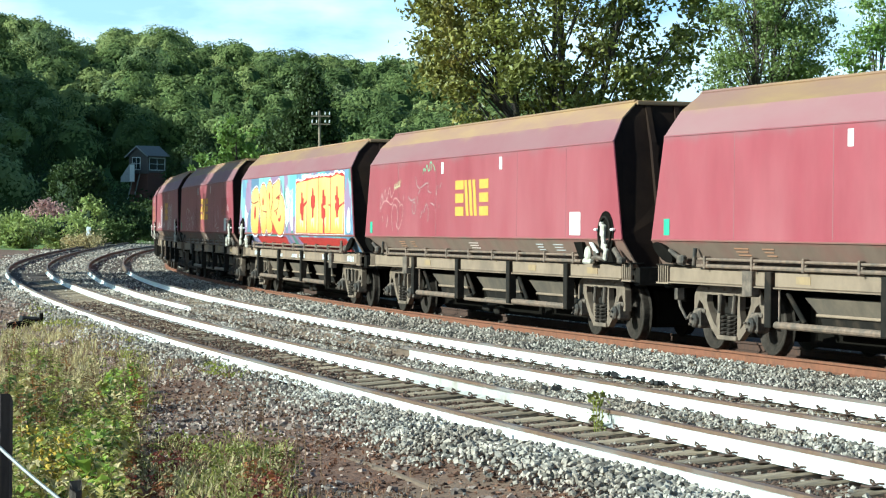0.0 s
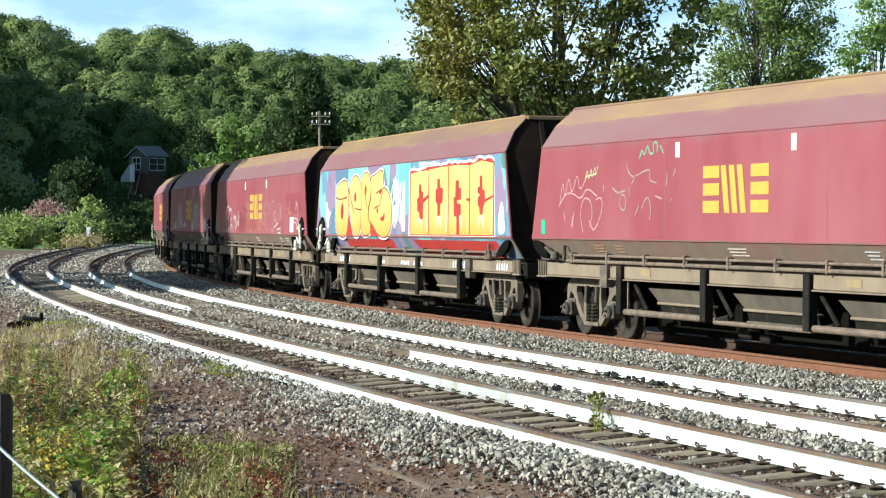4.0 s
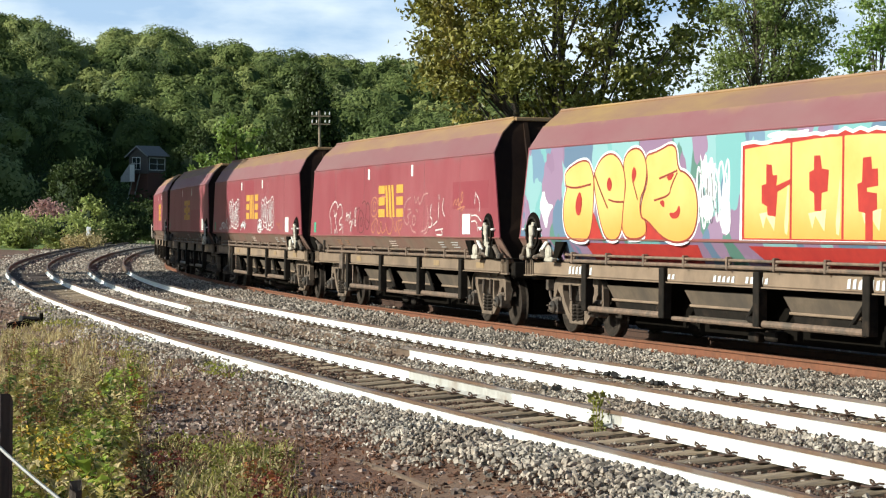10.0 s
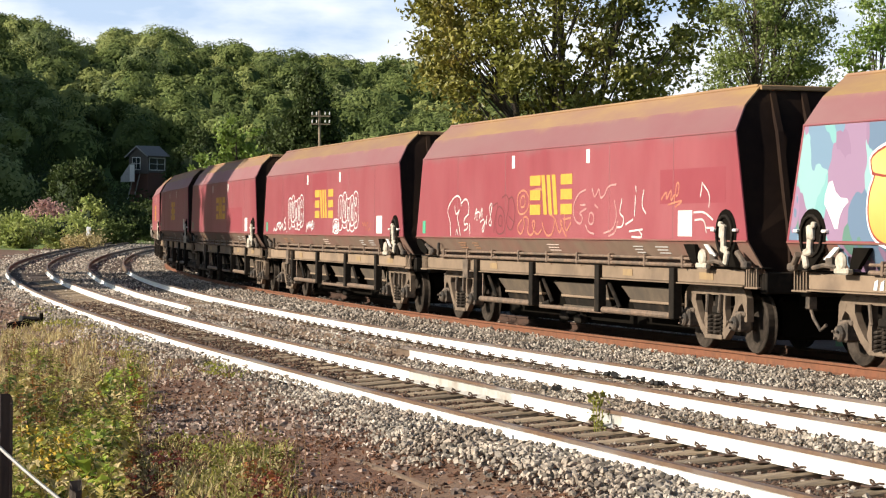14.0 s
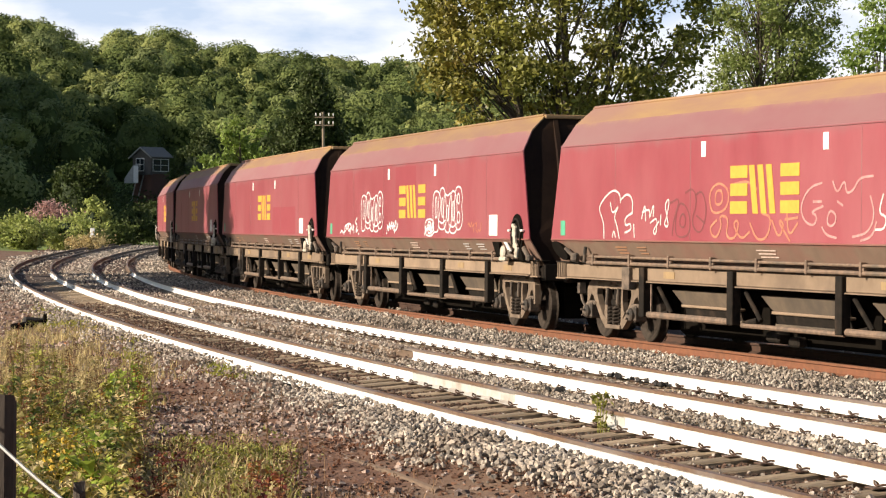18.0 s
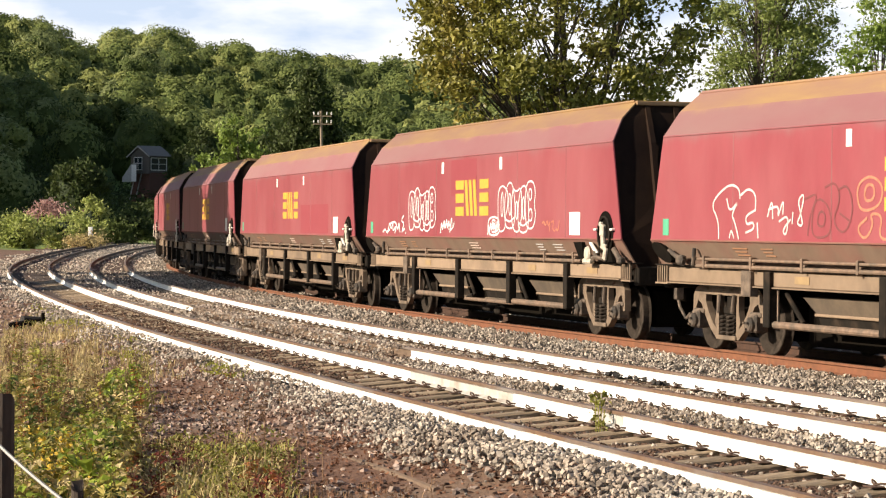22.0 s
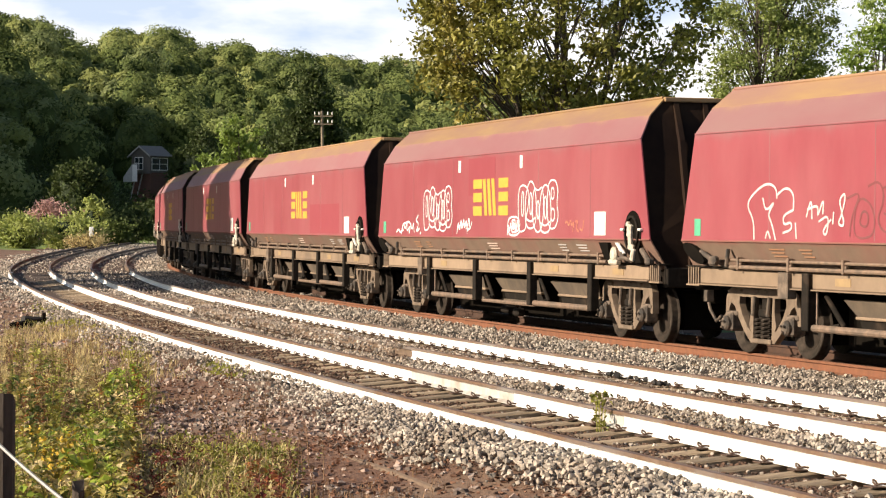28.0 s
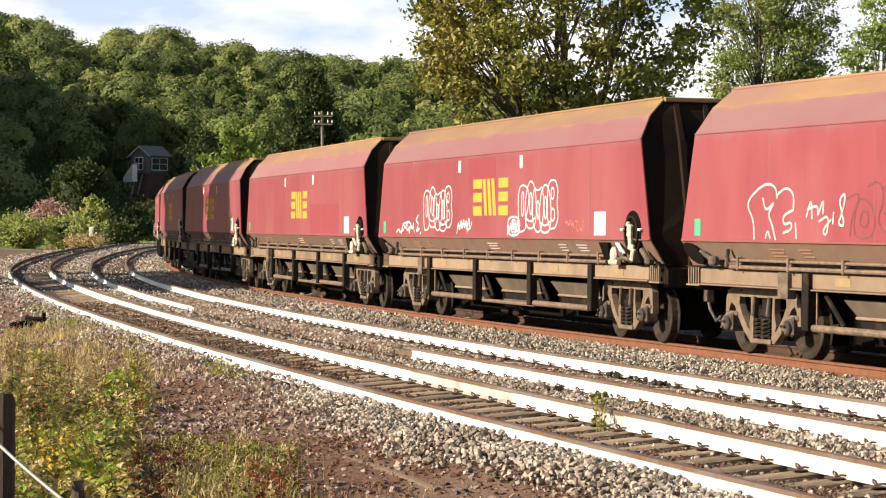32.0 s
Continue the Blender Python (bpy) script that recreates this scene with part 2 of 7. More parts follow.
mat("box_brick", (0.16, 0.075, 0.055), (0.12, 0.06, 0.045), 6.0, 0.9)
mat("window_glass", (0.03, 0.035, 0.04), (0.04, 0.045, 0.05), 2.0, 0.08)
# black that stands in for deep shade under wagons and inside openings
mat("shade_black", (0.006, 0.005, 0.004), (0.010, 0.008, 0.006), 6.0, 0.95, spec=0.05)
mat("chute_dust", (0.15, 0.11, 0.074), (0.105, 0.077, 0.052), 5.0, 0.85, c3=(0.07, 0.055, 0.042), scale3=1.0, amount3=0.4, bump=0.1)
mat("black_lump", (0.012, 0.011, 0.010), (0.03, 0.026, 0.022), 9.0, 0.8)


def camo_paint():
    """Sprayed patches of turquoise, blue grey, mauve and white over the side of one wagon."""
    m = mat("spray_camo", (0.2, 0.3, 0.4), (0.2, 0.3, 0.4), 3.0, 0.5)
    nt = m.node_tree
    N, L = nt.nodes, nt.links
    co = N.new("ShaderNodeTexCoord")
    mp = N.new("ShaderNodeMapping")
    mp.inputs["Scale"].default_value = (1.0, 0.2, 0.55)
    L.new(co.outputs["Object"], mp.inputs["Vector"])
    wob = N.new("ShaderNodeTexNoise")
    wob.inputs["Scale"].default_value = 2.2
    L.new(mp.outputs["Vector"], wob.inputs["Vector"])
    add = N.new("ShaderNodeVectorMath")
    add.operation = "MULTIPLY_ADD"
    add.inputs[1].default_value = (0.7, 0.7, 0.7)
    L.new(wob.outputs["Color"], add.inputs[0])
    L.new(mp.outputs["Vector"], add.inputs[2])
    vo = N.new("ShaderNodeTexVoronoi")
    vo.inputs["Scale"].default_value = 2.1
    L.new(add.outputs[0], vo.inputs["Vector"])
    rp = N.new("ShaderNodeValToRGB")
    rp.color_ramp.interpolation = "CONSTANT"
    tones = ((0.0, (0.20, 0.40, 0.40)), (0.18, (0.13, 0.19, 0.28)), (0.36, (0.26, 0.165, 0.26)), (0.50, (0.27, 0.44, 0.45)),
             (0.64, (0.17, 0.26, 0.36)), (0.76, (0.11, 0.21, 0.17)), (0.86, (0.29, 0.19, 0.29)))
    while len(rp.color_ramp.elements) < len(tones):
        rp.color_ramp.elements.new(0.5)
    for e, (p, c) in zip(rp.color_ramp.elements, tones):
        e.position, e.color = p, (*c, 1)
    sp = N.new("ShaderNodeSeparateColor")
    L.new(vo.outputs["Color"], sp.inputs[0])
    L.new(sp.outputs[0], rp.inputs["Fac"])
    L.new(rp.outputs["Color"], N["Principled BSDF"].inputs["Base Color"])


camo_paint()


def weathered(name, upper, height, reach, streak=0.5):
    """Lets another tone run down into a paint from a height in ragged streaks."""
    nt = MATS[name].node_tree
    N, L = nt.nodes, nt.links
    bs = N["Principled BSDF"]
    old = bs.inputs["Base Color"].links[0].from_socket
    co = N.new("ShaderNodeTexCoord")
    sp = N.new("ShaderNodeSeparateXYZ")
    L.new(co.outputs["Object"], sp.inputs[0])
    mp = N.new("ShaderNodeMapping")
    mp.inputs["Scale"].default_value = (1.0, 1.0, 0.25)
    L.new(co.outputs["Object"], mp.inputs["Vector"])
    no = N.new("ShaderNodeTexNoise")
    no.inputs["Scale"].default_value, no.inputs["Detail"].default_value, no.inputs["Roughness"].default_value = 1.3, 7.0, 0.62
    L.new(mp.outputs["Vector"], no.inputs["Vector"])
    ad = N.new("ShaderNodeMath")
    ad.operation = "MULTIPLY_ADD"
    ad.inputs[1].default_value = streak
    L.new(no.outputs["Fac"], ad.inputs[0])
    L.new(sp.outputs["Z"], ad.inputs[2])
    mr = N.new("ShaderNodeMapRange")
    mr.interpolation_type = "SMOOTHSTEP"
    mr.inputs["From Min"].default_value, mr.inputs["From Max"].default_value = height - reach + streak / 2, height + reach + streak / 2
    L.new(ad.outputs[0], mr.inputs["Value"])
    mx = N.new("ShaderNodeMix")
    mx.data_type = "RGBA"
    mx.inputs[7].default_value = (*upper, 1)
    L.new(mr.outputs["Result"], mx.inputs[0])
    L.new(old, mx.inputs[6])
    L.new(mx.outputs[2], bs.inputs["Base Color"])


weathered("maroon_paint", (0.262, 0.112, 0.12), 3.06, 0.10, 0.4)
weathered("faded_top", (0.31, 0.19, 0.088), 3.48, 0.10, 0.35)
weathered("dirty_lower", (0.215, 0.07, 0.058), 1.56, 0.06, 0.25)


def fading_yellow():
    """Yellow spray that runs into orange towards the foot of the piece."""
    m = MATS["spray_yellow"]
    nt = m.node_tree
    N, L = nt.nodes, nt.links
    old = N["Principled BSDF"].inputs["Base Color"].links[0].from_socket
    co = N.new("ShaderNodeTexCoord")
    sp = N.new("ShaderNodeSeparateXYZ")
    L.new(co.outputs["Object"], sp.inputs[0])
    mr = N.new("ShaderNodeMapRange")
    mr.interpolation_type = "SMOOTHSTEP"
    mr.inputs["From Min"].default_value, mr.inputs["From Max"].default_value = 1.5, 2.35
    mr.inputs["To Min"].default_value, mr.inputs["To Max"].default_value = 0.75, 0.0
    L.new(sp.outputs["Z"], mr.inputs["Value"])
    mx = N.new("ShaderNodeMix")
    mx.data_type = "RGBA"
    mx.inputs[7].default_value = (0.74, 0.27, 0.035, 1)
    L.new(mr.outputs["Result"], mx.inputs[0])
    L.new(old, mx.inputs[6])
    L.new(mx.outputs[2], N["Principled BSDF"].inputs["Base Color"])


fading_yellow()

# ---- mesh building ----
class Shape:
    """Vertices, faces and a material number for each face."""

    def __init__(self):
        self.v, self.f, self.m = [], [], []

    def add(self, verts, faces, mi=0):
        o = len(self.v)
        self.v += [tuple(p) for p in verts]
        self.f += [tuple(o + i for i in f) for f in faces]
        self.m += [mi] * len(faces)
        return self

    def box(self, x0, x1, y0, y1, z0, z1, c=0.0, mi=0, m=None):
        """A box with chamfered edges."""
        c = min(c, 0.45 * min(x1 - x0, y1 - y0, z1 - z0))
        if c <= 0:
            vs = [(x, y, z) for x in (x0, x1) for y in (y0, y1) for z in (z0, z1)]
            fs = [(0, 1, 3, 2), (4, 6, 7, 5), (0, 4, 5, 1), (2, 3, 7, 6), (0, 2, 6, 4), (1, 5, 7, 3)]
        else:
            vs, idx, fs = [], {}, []
            lim = ((x0, x1), (y0, y1), (z0, z1))
            for sx in (0, 1):
                for sy in (0, 1):
                    for sz in (0, 1):
                        for ax in range(3):
                            p = [lim[k][s] + (0 if k == ax else (c if s == 0 else -c)) for k, s in enumerate((sx, sy, sz))]
                            idx[(sx, sy, sz, ax)] = len(vs)
                            vs.append(p)
            for ax in range(3):
                o1, o2 = [k for k in range(3) if k != ax]
                for s in (0, 1):
                    q = []
                    for a, b in ((0, 0), (1, 0), (1, 1), (0, 1)):
                        k = [0, 0, 0]
                        k[ax], k[o1], k[o2] = s, a, b
                        q.append(idx[(*k, ax)])
                    fs.append(tuple(q))
                for a in (0, 1):
                    for b in (0, 1):
                        k0, k1 = [0, 0, 0], [0, 0, 0]
                        k0[o1], k0[o2], k1[o1], k1[o2], k1[ax] = a, b, a, b, 1
                        fs.append((idx[(*k0, o1)], idx[(*k1, o1)], idx[(*k1, o2)], idx[(*k0, o2)]))
            for sx in (0, 1):
                for sy in (0, 1):
                    for sz in (0, 1):
                        fs.append((idx[(sx, sy, sz, 0)], idx[(sx, sy, sz, 1)], idx[(sx, sy, sz, 2)]))
        if m is not None:
            vs = [m @ Vector(p) for p in vs]
        return self.add(vs, fs, mi)

    def tube(self, pts, r, n=8, mi=0, cap=True):
        """A round bar along a line of points; r one radius or one for each point."""
        pts = [Vector(p) for p in pts]
        rs = [float(r)] * len(pts) if isinstance(r, (int, float)) else [float(q) for q in r]
        vs, fs = [], []
        for i, p in enumerate(pts):
            d = (pts[min(i + 1, len(pts) - 1)] - pts[max(i - 1, 0)]).normalized()
            a = d.cross((0, 0, 1) if abs(d.z) < 0.9 else (1, 0, 0)).normalized()
            b = d.cross(a)
            for k in range(n):
                t = 2 * math.pi * k / n
                vs.append(p + rs[i] * (math.cos(t) * a + math.sin(t) * b))
        for i in range(len(pts) - 1):
            for k in range(n):
                fs.append((i * n + k, i * n + (k + 1) % n, (i + 1) * n + (k + 1) % n, (i + 1) * n + k))
        if cap:
            fs += [tuple(range(n)), tuple(range((len(pts) - 1) * n, len(pts) * n))]
        return self.add(vs, fs, mi)

    def lathe(self, prof, axis_o, n=24, mi=0):
        """A profile of (radius, y) turned round the y axis through axis_o."""
        ox, oy, oz = axis_o
        vs = [(ox + r * math.cos(2 * math.pi * k / n), oy + y, oz + r * math.sin(2 * math.pi * k / n)) for r, y in prof for k in range(n)]
        fs = [(i * n + k, i * n + (k + 1) % n, (i + 1) * n + (k + 1) % n, (i + 1) * n + k) for i in range(len(prof) - 1) for k in range(n)]
        fs += [tuple(range(n)), tuple(range((len(prof) - 1) * n, len(prof) * n))]
        return self.add(vs, fs, mi)

    def slab(self, outline, y0, y1, mi=0):
        """A flat outline of (x, z) given thickness from y0 to y1."""
        n = len(outline)
        vs = [(x, y0, z) for x, z in outline] + [(x, y1, z) for x, z in outline]
        fs = [tuple(range(n)), tuple(range(2 * n - 1, n - 1, -1))] + [(i, (i + 1) % n, n + (i + 1) % n, n + i) for i in range(n)]
        return self.add(vs, fs, mi)

    def plate(self, quad, thick):
        """A four-cornered sheet with thickness along its normal."""
        a, b, c, d = (Vector(p) for p in quad)
        nrm = (b - a).cross(d - a).normalized() * thick
        return self.add([a, b, c, d, a - nrm, b - nrm, c - nrm, d - nrm],
                        [(0, 1, 2, 3), (7, 6, 5, 4), (0, 4, 5, 1), (1, 5, 6, 2), (2, 6, 7, 3), (3, 7, 4, 0)])

    def mesh(self, name, *mats, smooth=False):
        me = bpy.data.meshes.new(name)
        me.from_pydata(self.v, [], self.f)
        for mt in mats:
            me.materials.append(MATS[mt])
        if len(mats) > 1:
            me.polygons.foreach_set("material_index", self.m)
        if smooth:
            me.polygons.foreach_set("use_smooth", [True] * len(self.f))
        bm = bmesh.new()
        bm.from_mesh(me)
        bmesh.ops.recalc_face_normals(bm, faces=bm.faces)
        bm.to_mesh(me)
        bm.free()
        me.update()
        return me


def part(name, shape, material, parent, label="", smooth=False, m=None):
    """One mesh object under a thing or a part."""
    mats = material if isinstance(material, tuple) else (material,)
    data = shape if isinstance(shape, bpy.types.Mesh) else shape.mesh(name, *mats, smooth=smooth)
    ob = new(name, data)
    ob.parent = parent
    if m is not None:
        ob.matrix_basis = m
    if label:
        tagged(ob, label)
    return ob


def empty(name, x=0, y=0, z=0, rz=0):
    ob = new(name)
    ob.empty_display_size = 0.3
    ob.matrix_basis = pose(x, y, z, 0, 0, rz)
    return ob


def cloud_mesh(name, verts, faces, *mats, index=None):
    """A large mesh from arrays: faces an (n, k) array."""
    me = bpy.data.meshes.new(name)
    k = faces.shape[1]
    me.vertices.add(len(verts))
    me.vertices.foreach_set("co", np.asarray(verts, np.float32).ravel())
    me.loops.add(faces.size)
    me.loops.foreach_set("vertex_index", faces.astype(np.int32).ravel())
    me.polygons.add(len(faces))
    me.polygons.foreach_set("loop_start", np.arange(0, faces.size, k, dtype=np.int32))
    me.polygons.foreach_set("loop_total", np.full(len(faces), k, np.int32))
    for mt in mats:
        me.materials.append(MATS[mt])
    if index is not None:
        me.polygons.foreach_set("material_index", index.astype(np.int32))
    me.update(calc_edges=True)
    me.validate()
    me.shade_flat()
    return me


# ---- the line of the three tracks ----
KNOTS = (-12, 8, 20, 32, 45, 60, 80, 110, 170, 300)
GAUGE = 0.7525           # rail centre from track centre


class Track:
    """A centre line: a point, a heading from +y, and curvature (1/km) at the knots; s runs away from the camera."""

    def __init__(self, x0, y0, h0, bend):
        self.s = np.arange(-90, 301, 0.5)
        kap = np.interp(self.s, KNOTS, bend) * 0.001
        kap[self.s < -12] *= np.exp((self.s[self.s < -12] + 12) / 10)
        hd = np.concatenate([[0], np.cumsum((kap[1:] + kap[:-1]) * 0.25)])
        hd += h0 - np.interp(0, self.s, hd)
        x = np.concatenate([[0], np.cumsum((np.sin(hd[1:]) + np.sin(hd[:-1])) * 0.25)])
        y = np.concatenate([[0], np.cumsum((np.cos(hd[1:]) + np.cos(hd[:-1])) * 0.25)])
        self.x, self.y, self.h = x + x0 - np.interp(0, self.s, x), y + y0 - np.interp(0, self.s, y), hd

    def at(self, s, left=0.0):
        x, y, h = (np.interp(s, self.s, a) for a in (self.x, self.y, self.h))
        return x - np.cos(h) * left, y + np.sin(h) * left, h

    def side(self, x, y, lo=-60):
        """Distance to the left of the line, and s, for arrays of points."""
        k = (self.s >= lo)
        px, py, ph, ps = self.x[k][::4], self.y[k][::4], self.h[k][::4], self.s[k][::4]
        x, y = np.asarray(x, float), np.asarray(y, float)
        best, d2 = np.zeros(x.shape, int), np.full(x.shape, 1e18)
        for i in range(len(px)):
            q = (x - px[i]) ** 2 + (y - py[i]) ** 2
            near = q < d2
            d2[near], best[near] = q[near], i
        h = ph[best]
        return -(x - px[best]) * np.cos(h) + (y - py[best]) * np.sin(h), ps[best]


NEAR = Track(4.087, 13.082, -0.327, (2.261, 2.356, 1.970, 2.009, 1.655, 1.425, 2.113, 0.840, 0.228, 0.595))
MID = Track(4.802, 20.883, -0.325, (1.650, 1.831, 2.567, 3.093, 2.325, 1.945, 1.573, 0.798, 0.629, 0.771))
FAR = Track(14.206, 10.009, -0.385, (1.622, 1.802, 3.034, 4.172, 1.669, 2.421, 2.326, 2.023, 0.947, 0.807))


def rise(s):
    """Fall of the train's track, away from the camera."""
    return -0.05 * np.clip((np.asarray(s) - 28) / 20, 0, 1)


# ---- ground ----
RIDGE_PX = ((-900, 150), (-400, 20), (-100, 20), (0, 50), (60, 50), (95, 72), (150, 100), (205, 76), (275, 56), (330, 78), (420, 86), (530, 92), (610, 107), (680, 104), (760, 108), (900, 150), (1100, 200),
            (1568, 260), (2500, 330))


def ridge(x, y):
    """Height of the wooded hill's crest above the eye, as a slope, by direction."""
    px = 784 + LENS * x / np.maximum(y, 1.0)
    return np.interp(px, [p[0] for p in RIDGE_PX], [(405 - p[1] + (p[0] - 784) * 0.0098) / LENS for p in RIDGE_PX])


def smooth(a, b, v):
    t = np.clip((v - a) / (b - a), 0, 1)
    return t * t * (3 - 2 * t)


def wave(x, y, s, seed=0):
    return (np.sin(x / s + seed) * np.cos(y / s * 1.3 + 2 * seed) + np.sin((x + y) / s * 0.63 + 3 * seed) + np.cos((x - 1.7 * y) / s * 0.41 + seed)) / 3


def terrain(x, y):
    x, y = np.asarray(x, float), np.asarray(y, float)
    near, s1 = NEAR.side(x, y)
    far, s3 = FAR.side(x, y)
    z = np.full(x.shape, -0.215) + 0.018 * wave(x, y, 0.35, 1)
    z -= 0.01 * smooth(0.68, 0.55, np.abs(near))
    # shoulder on the camera's side, then rough cess
    z -= 0.15 * smooth(1.25, 2.6, near)
    z += 0.05 * wave(x, y, 1.1, 2) * smooth(2.2, 4, near)
    # grassy bank beside the bend, and beyond the train
    z += smooth(5, 30, near) * smooth(70, 130, y) * 2.3
    z += smooth(3.5, 12, -far) * (0.6 + 0.2 * wave(x, y, 6, 3)) * smooth(-40, 20, y)
    # wooded hill
    dist = np.hypot(x, y)
    rim = np.maximum(ridge(x, y), 0.01) * 540 + 1.7 - 10.0
    hill = smooth(250, 560, dist) * np.where(y > 0, np.clip(rim, 4, 60), 8)
    z += hill
    # unseen high ground to the side of the sun, added to shade the wood
    z += 71 * smooth(-85, -175, x) * smooth(205, 250, y) * smooth(395, 340, y)
    return z


def make_ground():
    ang = np.concatenate([np.arange(-180, -14, 4.0), np.arange(-14, 14, 0.16), np.arange(14, 180, 4.0)])
    rad = np.concatenate([[0.0], 3 * 1.03 ** np.arange(0, 60), 3 * 1.03 ** 60 * 1.055 ** np.arange(1, 95)])
    rad = rad[rad < 4200]
    A, R = np.meshgrid(np.radians(ang), rad)
    X, Y = R * np.sin(A), R * np.cos(A)
    Z = terrain(X, Y)
    nr, na = A.shape
    i, j = np.meshgrid(np.arange(nr - 1), np.arange(na), indexing="ij")
    k = (j + 1) % na
    faces = np.stack([i * na + j, (i + 1) * na + j, (i + 1) * na + k, i * na + k], -1).reshape(-1, 4)
    verts = np.stack([X, Y, Z], -1).reshape(-1, 3)
    # grass beyond the railway, soil and chippings beside it
    c = verts[faces].mean(1)
    near, _ = NEAR.side(c[:, 0], c[:, 1])
    far, _ = FAR.side(c[:, 0], c[:, 1])
    middle, _ = MID.side(c[:, 0], c[:, 1])
    green = ((near > 4.5 + 0.8 * np.sin(c[:, 1] * 0.7)) & (c[:, 1] > 190)) | (far < -4) | (np.hypot(c[:, 0], c[:, 1]) > 240)
    me = cloud_mesh("ground", verts, faces, "ground_soil", "grass_field", "track_soil", "ballast_gap_bed", "far_ballast", index=np.where((near > 0.95) & (near < 1.4) & (c[:, 1] > 25) & (c[:, 1] < 60), 0, np.where(np.minimum(np.abs(near), np.minimum(np.abs(middle), np.abs(far))) < 0.75, 2, np.where(green, 1, np.where((near < 1.35) & (far > -2.7), np.where(c[:, 1] > 62, 4, 3), 0)))))
    me.shade_smooth()
    tagged(new("ground", me), "grey-brown soil and chippings beside the tracks, grass beyond", "ground", kind="structure")


mat("track_soil", (0.052, 0.031, 0.021), (0.085, 0.053, 0.036), 9.0, 0.95, bump=0.6, bump_scale=20)
mat("grass_field", (0.16, 0.24, 0.045), (0.22, 0.29, 0.065), 1.2, 0.9, c3=(0.11, 0.15, 0.035), scale3=0.12, amount3=0.4, soft3=0.25, bump=0.5, bump_scale=6)
make_ground()

# ---- rails and sleepers ----
RAIL = ((-0.035, 0), (-0.035, -0.032), (-0.010, -0.046), (-0.010, -0.125), (-0.070, -0.148), (-0.070, -0.159),
        (0.070, -0.159), (0.070, -0.148), (0.010, -0.125), (0.010, -0.046), (0.035, -0.032), (0.035, 0))


def rail(track, left, s0, s1, mats, pick, parent, label, z=None):
    """A flat-bottomed rail swept along a track; pick(s) gives the material number of its sides."""
    ss = np.concatenate([np.arange(s0, min(s1, 120), 0.8), np.arange(max(s0, 120), s1, 3.0)])
    sh = Shape()
    n = len(RAIL)
    for i, s in enumerate(ss):
        zz = 0.0 if z is None else float(z(s))
        for u, w in RAIL:
            x, y, _ = track.at(s, left + u)
            sh.v.append((float(x), float(y), w + zz))
        if i:
            for k in range(n):
                sh.f.append(((i - 1) * n + k, (i - 1) * n + (k + 1) % n, i * n + (k + 1) % n, i * n + k))
                sh.m.append(0 if k in (0, 10, 11) else pick(s))
    part("rail", sh, mats, parent, label)


def sleeper_mesh():
    sh = Shape()
    sh.box(-1.28, 1.28, -0.125, 0.125, -0.11, 0.0, 0.015)
    return sh.mesh("sleeper", "sleeper_wood")


def clip_mesh():
    """A sprung rail clip on its baseplate."""
    sh = Shape()
    sh.box(-0.06, 0.13, -0.07, 0.07, 0.0, 0.012, 0.003)
    pts = [(0.02, -0.065, 0.02), (0.05, -0.055, 0.055), (0.085, -0.03, 0.07), (0.10, 0.0, 0.045), (0.08, 0.025, 0.025), (0.045, 0.05, 0.04), (0.0, 0.06, 0.035)]
    sh.tube([(a * 0.85, b * 0.85, c * 0.8) for a, b, c in pts], 0.009, 5)
    return sh.mesh("rail_clip", "clip_iron")


